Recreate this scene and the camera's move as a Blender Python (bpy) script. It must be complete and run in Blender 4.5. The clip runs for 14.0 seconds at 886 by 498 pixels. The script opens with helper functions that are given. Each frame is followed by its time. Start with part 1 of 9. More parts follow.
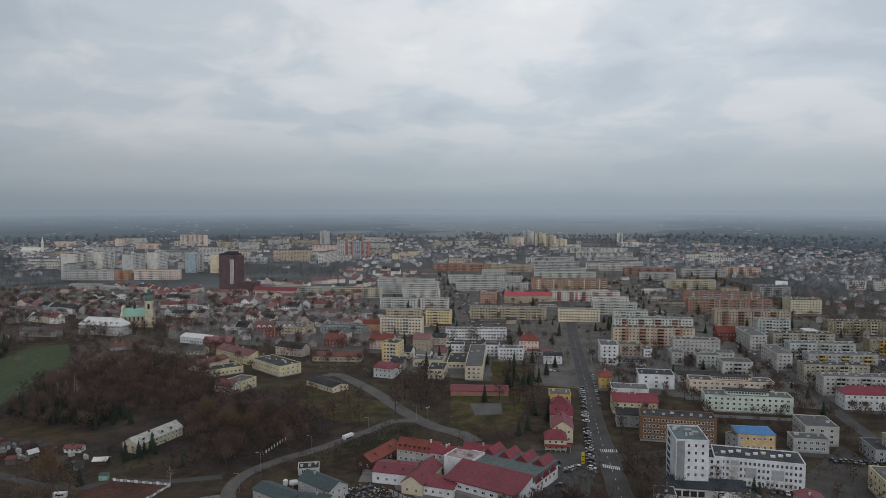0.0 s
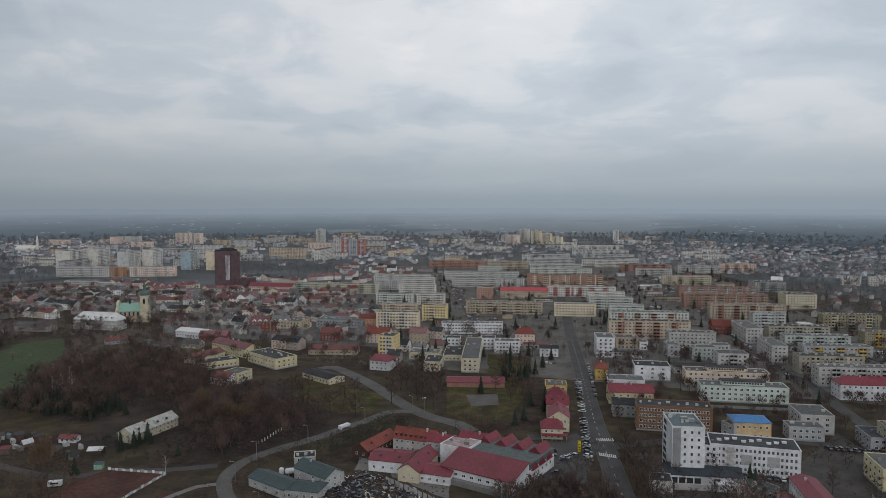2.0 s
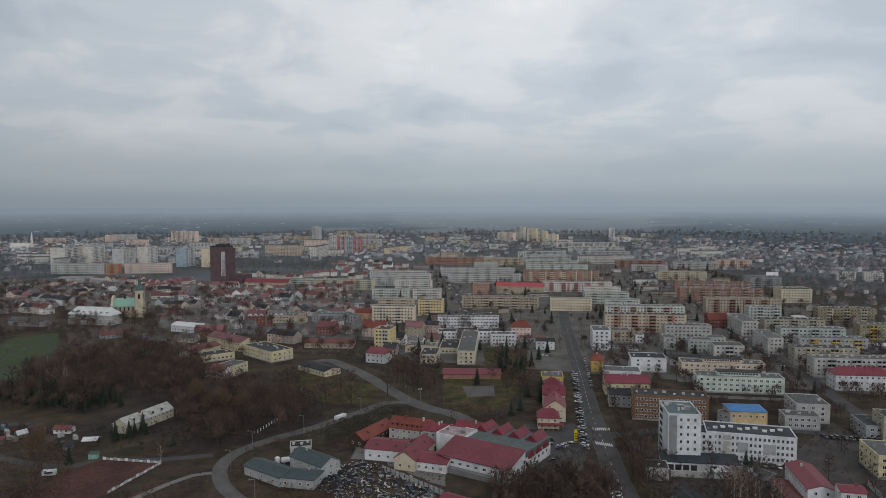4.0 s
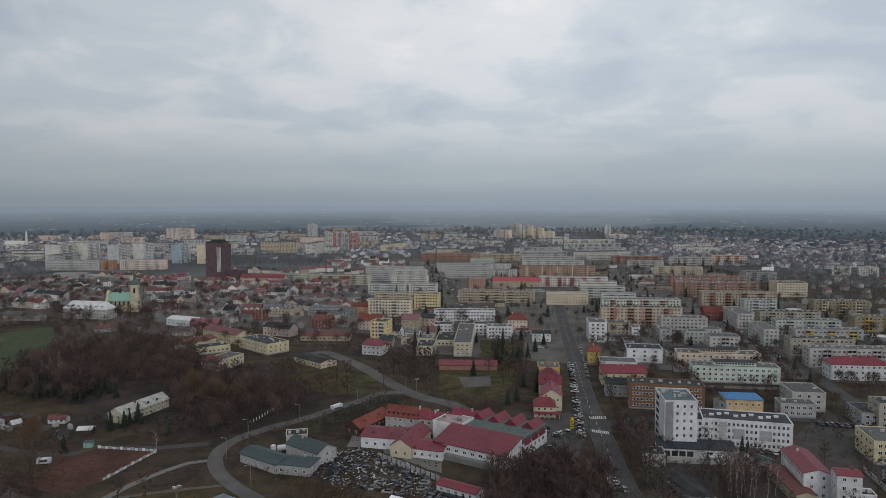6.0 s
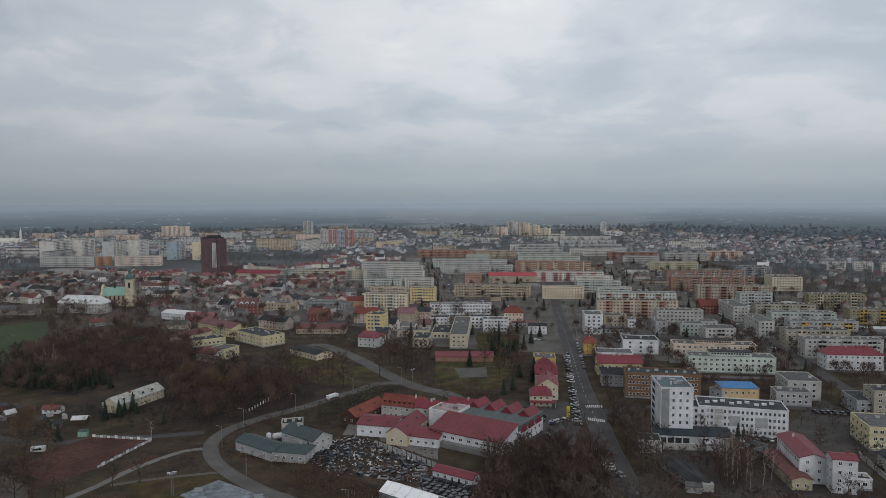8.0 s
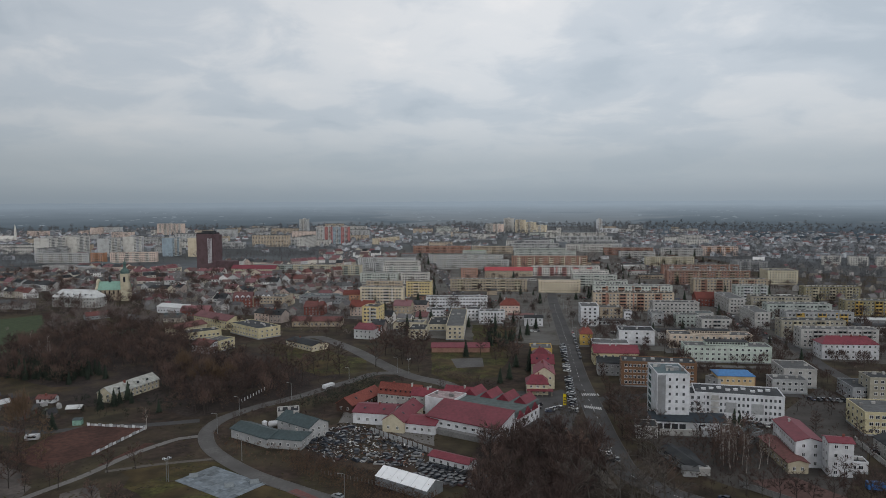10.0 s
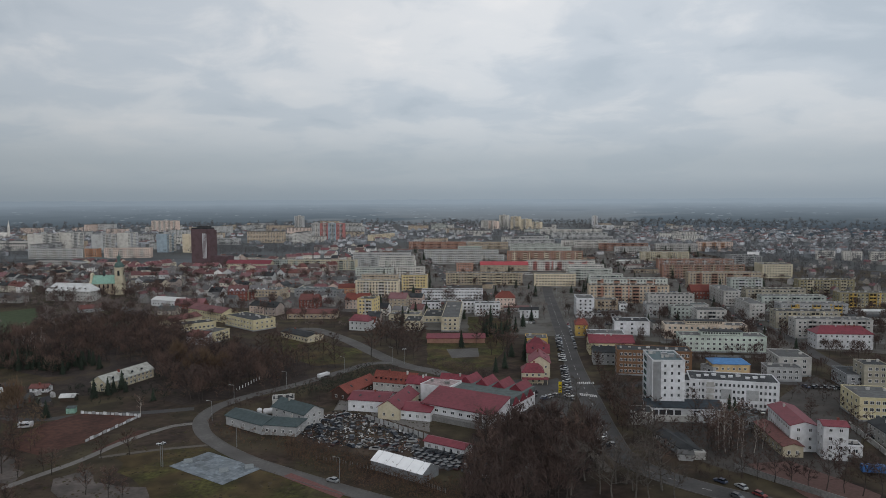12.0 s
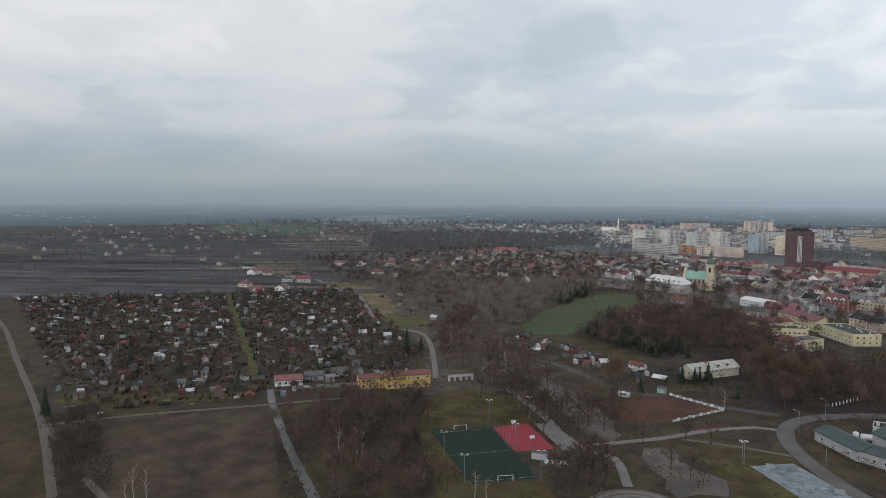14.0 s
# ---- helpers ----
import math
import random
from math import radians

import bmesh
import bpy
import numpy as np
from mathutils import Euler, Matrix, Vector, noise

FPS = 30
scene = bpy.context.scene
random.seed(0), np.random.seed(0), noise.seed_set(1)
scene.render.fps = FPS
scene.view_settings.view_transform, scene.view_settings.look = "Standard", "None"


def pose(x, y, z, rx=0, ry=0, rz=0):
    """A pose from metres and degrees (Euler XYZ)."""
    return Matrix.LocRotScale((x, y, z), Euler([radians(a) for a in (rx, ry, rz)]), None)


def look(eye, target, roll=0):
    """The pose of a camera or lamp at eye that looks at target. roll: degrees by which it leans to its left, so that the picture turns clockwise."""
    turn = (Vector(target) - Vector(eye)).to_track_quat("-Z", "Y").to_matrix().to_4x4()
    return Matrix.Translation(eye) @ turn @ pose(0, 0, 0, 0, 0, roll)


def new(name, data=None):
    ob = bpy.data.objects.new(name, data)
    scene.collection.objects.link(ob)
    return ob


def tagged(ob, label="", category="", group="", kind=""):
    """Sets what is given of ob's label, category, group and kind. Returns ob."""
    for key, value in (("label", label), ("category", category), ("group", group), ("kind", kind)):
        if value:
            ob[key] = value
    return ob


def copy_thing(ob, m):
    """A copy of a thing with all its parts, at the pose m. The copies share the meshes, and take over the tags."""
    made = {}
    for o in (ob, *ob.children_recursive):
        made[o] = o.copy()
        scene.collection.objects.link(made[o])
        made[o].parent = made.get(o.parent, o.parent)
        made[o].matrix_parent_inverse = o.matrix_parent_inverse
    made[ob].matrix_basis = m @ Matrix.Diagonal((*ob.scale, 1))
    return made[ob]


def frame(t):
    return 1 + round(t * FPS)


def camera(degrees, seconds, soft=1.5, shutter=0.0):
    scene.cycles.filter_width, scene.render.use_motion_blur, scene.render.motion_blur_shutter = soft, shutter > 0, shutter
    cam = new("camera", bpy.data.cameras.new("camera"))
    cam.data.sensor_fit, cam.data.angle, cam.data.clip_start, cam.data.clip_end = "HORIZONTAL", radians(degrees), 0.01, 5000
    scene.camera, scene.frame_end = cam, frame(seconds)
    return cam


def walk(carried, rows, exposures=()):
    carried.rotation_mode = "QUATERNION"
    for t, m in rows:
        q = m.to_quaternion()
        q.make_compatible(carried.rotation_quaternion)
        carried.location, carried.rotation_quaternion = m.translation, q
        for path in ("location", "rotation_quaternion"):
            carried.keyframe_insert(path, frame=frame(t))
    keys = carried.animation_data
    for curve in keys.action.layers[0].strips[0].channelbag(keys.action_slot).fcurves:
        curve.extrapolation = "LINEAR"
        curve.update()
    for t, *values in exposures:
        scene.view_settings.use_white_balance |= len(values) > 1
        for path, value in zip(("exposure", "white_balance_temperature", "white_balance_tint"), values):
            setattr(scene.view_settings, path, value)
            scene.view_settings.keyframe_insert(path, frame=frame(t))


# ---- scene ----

# the camera: a slow straight descent over the town's edge, then a quick turn to the left
cam = camera(65.1, 14.0, soft=0.9, shutter=0.5)


def aim(t, x, y, z, yaw, pitch, roll):
    a, b = radians(yaw), radians(pitch)
    eye = Vector((x, y, z))
    return t, look(eye, eye + Vector((-math.sin(a) * math.cos(b), math.cos(a) * math.cos(b), math.sin(b))), roll)


PATH = [
    aim(0.0, 0.5, -0.2, 123.1, 1.90, -3.75, 0.0),
    aim(1.5, 0.5, -0.2, 119.0, 1.66, -3.76, 0.0),
    aim(3.0, 0.5, -0.1, 115.4, 1.42, -3.80, -0.1),
    aim(5.5, 0.5, 0.2, 108.9, 1.01, -3.87, -0.1),
    aim(6.5, 0.5, 0.3, 106.4, 0.86, -3.93, -0.2),
    aim(8.0, 0.5, 0.5, 102.6, 0.60, -3.98, -0.2),
    aim(10.5, 0.6, 0.9, 96.1, 0.20, -4.10, -0.3),
    aim(11.5, 0.6, 1.0, 93.6, 0.00, -4.16, -0.3),
    aim(12.5, 0.5, 1.0, 91.1, -0.13, -4.20, -0.3),
    aim(12.8, 0.3, 0.9, 90.5, 0.20, -4.20, -0.3),
    aim(13.0, 0.0, 0.8, 90.2, 1.45, -4.20, -0.3),
    aim(13.1, -0.3, 0.5, 90.2, 4.30, -4.20, -0.3),
    aim(13.2, -0.7, 0.0, 90.2, 9.85, -4.20, -0.2),
    aim(13.3, -1.0, -0.5, 90.3, 18.6, -4.15, -0.1),
    aim(13.4, -1.3, -0.9, 90.4, 28.3, -4.10, 0.0),
    aim(13.5, -1.3, -1.0, 90.5, 35.7, -4.10, 0.1),
    aim(13.6, -1.2, -1.0, 90.6, 40.6, -4.10, 0.2),
    aim(13.7, -1.1, -0.9, 90.6, 43.5, -4.10, 0.2),
    aim(13.8, -1.0, -0.9, 90.7, 45.2, -4.11, 0.3),
    aim(13.9, -1.0, -0.9, 90.7, 45.85, -4.11, 0.3),
    aim(14.0, -1.0, -0.9, 90.7, 46.04, -4.11, 0.3),
]
walk(cam, PATH, exposures=((0.0, -0.12), (12.8, -0.15), (13.3, 0.0), (13.8, 0.22), (14.0, 0.25)))

# ---- sky and light: a closed winter overcast ----
SUN_AZ, SUN_EL = 162.0, 25.0
world = bpy.data.worlds.new("overcast_sky")
scene.world = world
world.use_nodes = True
wn, wl = world.node_tree.nodes, world.node_tree.links
wn.clear()


def wnode(kind, **values):
    n = wn.new(kind)
    for k, v in values.items():
        n.inputs[k].default_value = v
    return n


def wmath(op, a, b=0.0, clamp=False):
    n = wn.new("ShaderNodeMath")
    n.operation, n.use_clamp = op, clamp
    for i, v in enumerate((a, b)):
        if isinstance(v, (int, float)):
            n.inputs[i].default_value = v
        else:
            wl.new(v, n.inputs[i])
    return n.outputs[0]


def wramp(fac, stops, mode="EASE"):
    n = wn.new("ShaderNodeValToRGB")
    n.color_ramp.interpolation = mode
    while len(n.color_ramp.elements) < len(stops):
        n.color_ramp.elements.new(0.5)
    for e, (p, c) in zip(n.color_ramp.elements, stops):
        e.position, e.color = p, (*c, 1)
    wl.new(fac, n.inputs[0])
    return n.outputs[0]


coord = wn.new("ShaderNodeTexCoord")
split = wn.new("ShaderNodeSeparateXYZ")
wl.new(coord.outputs["Generated"], split.inputs[0])
sx, sy, sz = split.outputs
up = wmath("MAXIMUM", sz, 0.0)
# the cloud deck seen in perspective: divide by the height above the horizon
deck = wmath("ADD", up, 0.22)
flat = wn.new("ShaderNodeCombineXYZ")
wl.new(wmath("DIVIDE", sx, deck), flat.inputs[0])
wl.new(wmath("DIVIDE", sy, deck), flat.inputs[1])
big = wnode("ShaderNodeTexNoise", Scale=0.8, Detail=2.5, Roughness=0.5, Distortion=0.3)
wl.new(flat.outputs[0], big.inputs["Vector"])
fine = wnode("ShaderNodeTexNoise", Scale=3.0, Detail=6.0, Roughness=0.55, Distortion=0.35)
wl.new(flat.outputs[0], fine.inputs["Vector"])
cover = wmath("ADD", wmath("MULTIPLY", big.outputs[0], 0.66), wmath("MULTIPLY", fine.outputs[0], 0.34))
cloud = wramp(cover, [(0.36, (0.48, 0.545, 0.615)), (0.45, (0.60, 0.652, 0.712)), (0.53, (0.775, 0.792, 0.815)), (0.62, (0.90, 0.885, 0.88))])
haze = wramp(up, [(0.0, (0.272, 0.330, 0.390)), (0.035, (0.325, 0.383, 0.442)), (0.09, (0.385, 0.438, 0.497)), (0.17, (0.48, 0.535, 0.595)), (0.30, (0.72, 0.75, 0.79))])
thick = wramp(up, [(0.0, (0.02, 0.02, 0.02)), (0.04, (0.12, 0.12, 0.12)), (0.12, (0.55, 0.55, 0.55)), (0.22, (0.85, 0.85, 0.85))])
blend = wn.new("ShaderNodeMix")
blend.data_type = "RGBA"
wl.new(thick, blend.inputs[0])
wl.new(haze, blend.inputs[6])
wl.new(cloud, blend.inputs[7])
veil = wnode("ShaderNodeBackground", Strength=1.0)
wl.new(blend.outputs[2], veil.inputs["Color"])
# the deck is a little thinner ahead and to the right
wl.new(wmath("ADD", 1.10, wmath("MULTIPLY", wmath("MAXIMUM", wmath("MINIMUM", sx, 0.06), -0.75), 0.36)), veil.inputs["Strength"])
sky = wn.new("ShaderNodeTexSky")
sky.sky_type, sky.sun_disc = "NISHITA", False
sky.sun_elevation, sky.sun_rotation = radians(SUN_EL), radians(SUN_AZ)
clear = wnode("ShaderNodeBackground", Strength=0.08)
wl.new(sky.outputs[0], clear.inputs["Color"])
through_gaps = wnode("ShaderNodeMixShader", Fac=0.92)
wl.new(clear.outputs[0], through_gaps.inputs[1])
wl.new(veil.outputs[0], through_gaps.inputs[2])
wout = wn.new("ShaderNodeOutputWorld")
wl.new(through_gaps.outputs[0], wout.inputs["Surface"])

sun = new("sun", bpy.data.lights.new("sun", "SUN"))
sun.data.energy, sun.data.angle, sun.data.color = 0.95, radians(40), (1.0, 0.99, 0.99)
saz, sel = radians(SUN_AZ), radians(SUN_EL)
sun.matrix_world = look((0, 0, 0), (-math.sin(saz) * math.cos(sel), -math.cos(saz) * math.cos(sel), -math.sin(sel)))

# ---- materials ----
MATS = {}


def surface(name, rgb, rough=0.85, metal=0.0, grain=3.0, wear=0.12, amount=0.22, stain=0.25, vary=0.0, bump=0.15, palette=None, by_island=False, tint=None, coat=0.0, patchy=0.0):
    """A procedural surface: two scales of variation, a stain, a little relief. palette: colours picked by Object Info's Random."""
    if name in MATS:
        return MATS[name]
    m = bpy.data.materials.new(name)
    m.use_nodes = True
    MATS[name] = m
    n, l = m.node_tree.nodes, m.node_tree.links
    p = n["Principled BSDF"]
    p.inputs["Roughness"].default_value, p.inputs["Metallic"].default_value = rough, metal
    p.inputs["Coat Weight"].default_value = coat
    p.inputs["Specular IOR Level"].default_value = 0.3
    place = n.new("ShaderNodeNewGeometry")

    def noise_at(scale, detail):
        t = n.new("ShaderNodeTexNoise")
        t.inputs["Scale"].default_value, t.inputs["Detail"].default_value = scale, detail
        l.new(place.outputs["Position"], t.inputs["Vector"])
        return t.outputs[0]

    def mixed(fac, a, b, mode="MIX"):
        x = n.new("ShaderNodeMix")
        x.data_type, x.blend_type = "RGBA", mode
        for i, v in ((0, fac), (6, a), (7, b)):
            if isinstance(v, (int, float)):
                x.inputs[i].default_value = v
            elif isinstance(v, tuple):
                x.inputs[i].default_value = (*v, 1)
            else:
                l.new(v, x.inputs[i])
        return x.outputs[2]

    def ramp(fac, stops):
        r = n.new("ShaderNodeValToRGB")
        while len(r.color_ramp.elements) < len(stops):
            r.color_ramp.elements.new(0.5)
        for e, (q, c) in zip(r.color_ramp.elements, stops):
            e.position, e.color = q, (*c, 1) if isinstance(c, tuple) else (c, c, c, 1)
        l.new(fac, r.inputs[0])
        return r

    info = n.new("ShaderNodeObjectInfo")
    pick = place.outputs["Random Per Island"] if by_island else info.outputs["Random"]
    colour = rgb
    if palette:
        r = ramp(pick, [(i / len(palette), c) for i, c in enumerate(palette)])
        r.color_ramp.interpolation = "CONSTANT"
        colour = r.outputs[0]
    lo, hi = 1 - amount, 1 + amount * 0.7
    shade = ramp(noise_at(grain, 5.0), [(0.3, lo), (0.7, hi)]).outputs[0]
    colour = mixed(1.0, colour, shade, "MULTIPLY")
    if tint:
        colour = mixed(ramp(noise_at(wear * 1.7, 3.0), [(0.42, 0.0), (0.60, 1.0)]).outputs[0], colour, tint)
    if patchy:
        colour = mixed(1.0, colour, ramp(noise_at(0.11, 4.0), [(0.36, 1 - patchy), (0.64, 1 + 0.75 * patchy)]).outputs[0], "MULTIPLY")
        colour = mixed(ramp(noise_at(0.045, 5.0), [(0.52, 0.0), (0.66, 0.55)]).outputs[0], colour, (0.056, 0.041, 0.024))
    worn = ramp(noise_at(wear, 4.0), [(0.45, 0.0), (0.68, stain)]).outputs[0]
    dark = mixed(1.0, colour, (0.55, 0.52, 0.50), "MULTIPLY")
    colour = mixed(worn, colour, dark)
    if vary:
        r = ramp(pick, [(0.0, 1 - vary), (1.0, 1 + vary)]).outputs[0]
        colour = mixed(1.0, colour, r, "MULTIPLY")
    l.new(colour, p.inputs["Base Color"])
    if bump:
        b = n.new("ShaderNodeBump")
        b.inputs["Strength"].default_value, b.inputs["Distance"].default_value = bump, 0.05
        l.new(noise_at(grain * 4, 3.0), b.inputs["Height"])
        l.new(b.outputs[0], p.inputs["Normal"])
    return m


def plaster(name, rgb):
    return surface("plaster_" + name, rgb, 0.9, grain=0.7, wear=0.16, amount=0.13, stain=0.5, vary=0.08)


WHITE = plaster("white", (0.55, 0.56, 0.58))
OFFWHITE = plaster("offwhite", (0.385, 0.38, 0.365))
CREAM = plaster("cream", (0.46, 0.415, 0.31))
YELLOW = plaster("yellow", (0.48, 0.43, 0.28))
DEEPYELLOW = plaster("deep_yellow", (0.48, 0.33, 0.10))
BEIGE = plaster("beige", (0.36, 0.30, 0.225))
PINK = plaster("pink", (0.50, 0.40, 0.345))
PALEGREEN = plaster("pale_green", (0.345, 0.38, 0.355))
ORANGE = plaster("orange", (0.40, 0.22, 0.14))
GREY = plaster("grey", (0.25, 0.26, 0.27))
PALEGREY = plaster("pale_grey", (0.315, 0.322, 0.325))
BROWNPANEL = plaster("brown_panel", (0.108, 0.072, 0.078))
TERRACOTTA = plaster("terracotta", (0.27, 0.155, 0.12))
ROSE = plaster("rose", (0.45, 0.19, 0.18))
BLUEGREY = plaster("blue_grey", (0.30, 0.37, 0.42))
BRICK = surface("brick_wall", (0.17, 0.095, 0.056), 0.9, grain=6.0, amount=0.3, stain=0.3)
REDBRICK = surface("red_brick", (0.18, 0.062, 0.05), 0.9, grain=6.0, amount=0.3, stain=0.3)
FELT = surface("roofing_felt", (0.027, 0.03, 0.0342), 0.9, grain=0.5, wear=0.09, amount=0.35, stain=0.4, vary=0.25, tint=(0.042, 0.045, 0.048))
PALEFELT = surface("pale_roofing", (0.088, 0.090, 0.092), 0.85, grain=0.5, wear=0.09, amount=0.3, stain=0.5, vary=0.2)
REDROOF = surface("red_sheet_roof", (0.150, 0.026, 0.038), 0.55, grain=0.8, wear=0.12, amount=0.22, stain=0.45, vary=0.12)
REDTILE = surface("red_tile_roof", (0.1573, 0.0442, 0.034), 0.8, grain=2.0, wear=0.15, amount=0.3, stain=0.5, vary=0.2)
# tile reds muted and pinkish, with the town's haze put into the colours
TILES = surface("old_town_tiles", (0.16, 0.06, 0.055), 0.8, grain=2.0, wear=0.15, amount=0.3, stain=0.5, palette=[(0.136, 0.067, 0.067), (0.172, 0.069, 0.076), (0.113, 0.074, 0.071), (0.094, 0.090, 0.092), (0.161, 0.094, 0.087), (0.081, 0.083, 0.087), (0.178, 0.055, 0.069), (0.136, 0.132, 0.136), (0.129, 0.063, 0.064), (0.103, 0.078, 0.074), (0.190, 0.098, 0.106), (0.121, 0.069, 0.057)])
ROSETILE = surface("rose_tile_roof", (0.185, 0.084, 0.090), 0.8, grain=2.0, wear=0.15, amount=0.3, stain=0.5, vary=0.2)
BROWNROOF = surface("brown_sheet_roof", (0.13, 0.05, 0.045), 0.7, grain=1.0, amount=0.3, stain=0.4)
GREENROOF = surface("green_sheet_roof", (0.040, 0.060, 0.064), 0.6, grain=0.8, amount=0.25, stain=0.4)
COPPER = surface("green_copper", (0.20, 0.34, 0.28), 0.7, grain=1.2, amount=0.3, stain=0.3)
BLUEROOF = surface("blue_sheet_roof", (0.04, 0.15, 0.34), 0.5, grain=0.8, amount=0.2)
WHITEROOF = surface("white_sheet_roof", (0.50, 0.51, 0.51), 0.6, grain=0.8, wear=0.2, amount=0.15, stain=0.4)
GLASS = surface("window_glass", (0.018, 0.022, 0.028), 0.08, grain=0.3, amount=0.4, stain=0.0, vary=0.5, bump=0.0)
FRAME = surface("white_window_frame", (0.62, 0.62, 0.61), 0.5, grain=4.0, amount=0.1)
WORN = surface("worn_asphalt", (0.098, 0.094, 0.091), 0.92, grain=0.9, wear=0.07, amount=0.22, stain=0.4, tint=(0.080, 0.076, 0.074))
CONCRETE = surface("concrete", (0.1836, 0.1802, 0.1768), 0.9, grain=1.5, amount=0.25, stain=0.5)
KERB = surface("weathered_kerb", (0.105, 0.100, 0.096), 0.92, grain=1.0, amount=0.3, stain=0.6)
METAL = surface("grey_steel", (0.30, 0.31, 0.32), 0.45, metal=0.7, grain=3.0)
ASPHALT = surface("asphalt", (0.0508, 0.0491, 0.0497), 0.92, grain=1.2, wear=0.06, amount=0.22, stain=0.35, tint=(0.0636, 0.0613, 0.0613))
PAVING = surface("pale_paving", (0.150, 0.142, 0.135), 0.92, grain=2.0, wear=0.08, amount=0.2, stain=0.4)
DIRTPATH = surface("trodden_path", (0.0964, 0.0849, 0.0734), 0.95, grain=1.0, wear=0.1, amount=0.25, stain=0.3)
PAINT = surface("road_paint", (0.55, 0.55, 0.54), 0.8, grain=4.0, amount=0.3, stain=0.4)
GROUND = surface("winter_ground", (0.036, 0.0235, 0.017), 1.0, grain=0.35, wear=0.02, amount=0.55, stain=0.7, tint=(0.045, 0.036, 0.020), bump=0.6, patchy=0.45)
TURF = surface("dull_turf", (0.0490, 0.0470, 0.0120), 1.0, grain=0.6, wear=0.035, amount=0.6, stain=0.7, tint=(0.0580, 0.0405, 0.0160), bump=0.5, patchy=0.45)
FIELD = surface("green_field", (0.0400, 0.0570, 0.0255), 1.0, grain=0.3, wear=0.02, amount=0.3, stain=0.4, bump=0.4)
DRYGRASS = surface("dry_grass", (0.0773, 0.0525, 0.0300), 1.0, grain=0.6, wear=0.05, amount=0.35, stain=0.4, tint=(0.0573, 0.0463, 0.0225), bump=0.5)
PLOUGHED = surface("fallow_field", (0.044, 0.029, 0.022), 1.0, grain=0.5, wear=0.03, amount=0.35, stain=0.5, tint=(0.054, 0.039, 0.027), bump=0.6, patchy=0.35)
SOIL = surface("leaf_litter", (0.029, 0.021, 0.018), 1.0, grain=0.6, wear=0.05, amount=0.45, stain=0.4, bump=0.7, patchy=0.4)
CLAY = surface("tennis_clay", (0.070, 0.030, 0.022), 0.95, grain=0.5, wear=0.06, amount=0.4, stain=0.9)
COURT = surface("red_court", (0.22, 0.028, 0.042), 0.8, grain=0.6, wear=0.06, amount=0.15, stain=0.3)
PITCH = surface("green_pitch", (0.0085, 0.0225, 0.0145), 1.0, grain=0.6, wear=0.06, amount=0.2, stain=0.3)
SLAB = surface("pale_slabs", (0.1533, 0.1777, 0.1986), 0.8, grain=0.8, wear=0.10, amount=0.3, stain=0.6, vary=0.28)
SAND = surface("pale_gravel", (0.105, 0.090, 0.082), 0.95, grain=0.6, wear=0.06, amount=0.3, stain=0.5, tint=(0.0606, 0.0526, 0.0486))
WATER = surface("still_water", (0.040, 0.040, 0.040), 0.34, grain=0.3, amount=0.2, stain=0.2)
BARK = surface("bark", (0.046, 0.038, 0.034), 0.95, grain=3.0, amount=0.4, vary=0.25)
PALEBARK = surface("birch_bark", (0.34, 0.31, 0.28), 0.9, grain=3.0, amount=0.4)
TWIGS = surface("bare_twigs", (0.066, 0.046, 0.041), 0.95, grain=2.0, amount=0.3, vary=0.35, bump=0.0)
REDTWIGS = surface("reddish_twigs", (0.100, 0.066, 0.055), 0.95, grain=2.0, amount=0.3, vary=0.3, bump=0.0)
WILLOW = surface("willow_twigs", (0.118, 0.080, 0.052), 0.95, grain=2.0, amount=0.3, vary=0.2, bump=0.0)
NEEDLES = surface("conifer_needles", (0.022, 0.032, 0.022), 0.9, grain=2.0, amount=0.4, vary=0.3, bump=0.0)
CARPAINT = surface("car_paint", (0.3, 0.3, 0.3), 0.3, grain=4.0, amount=0.05, stain=0.1, coat=0.5, bump=0.0, palette=[(0.30, 0.31, 0.32), (0.03, 0.03, 0.035), (0.14, 0.145, 0.15), (0.025, 0.025, 0.03), (0.50, 0.50, 0.49), (0.04, 0.05, 0.08), (0.16, 0.03, 0.03), (0.07, 0.073, 0.077), (0.22, 0.23, 0.24), (0.05, 0.05, 0.055)])
RUBBER = surface("tyre_rubber", (0.02, 0.02, 0.02), 0.9)
SCRAP = surface("scrap_metal", (0.10, 0.10, 0.105), 0.6, metal=0.2, grain=1.0, palette=[(0.03, 0.03, 0.034), (0.09, 0.092, 0.096), (0.02, 0.02, 0.024), (0.42, 0.42, 0.41), (0.05, 0.042, 0.038), (0.035, 0.045, 0.06), (0.55, 0.55, 0.54), (0.06, 0.06, 0.062), (0.14, 0.07, 0.045), (0.30, 0.30, 0.31), (0.025, 0.025, 0.028)], by_island=True)
SHEDS = surface("shed_boards", (0.2, 0.15, 0.1), 0.9, grain=3.0, palette=[(0.12, 0.108, 0.09), (0.07, 0.048, 0.036), (0.20, 0.19, 0.18), (0.05, 0.06, 0.046), (0.10, 0.095, 0.09), (0.09, 0.05, 0.04), (0.32, 0.31, 0.30), (0.06, 0.045, 0.036)])
SHEDROOF = surface("shed_roofing", (0.2, 0.15, 0.1), 0.8, grain=1.5, palette=[(0.075, 0.075, 0.08), (0.05, 0.036, 0.033), (0.15, 0.155, 0.16), (0.13, 0.04, 0.04), (0.04, 0.04, 0.044), (0.10, 0.105, 0.11), (0.055, 0.054, 0.053), (0.42, 0.43, 0.44), (0.075, 0.05, 0.045), (0.04, 0.036, 0.034)])
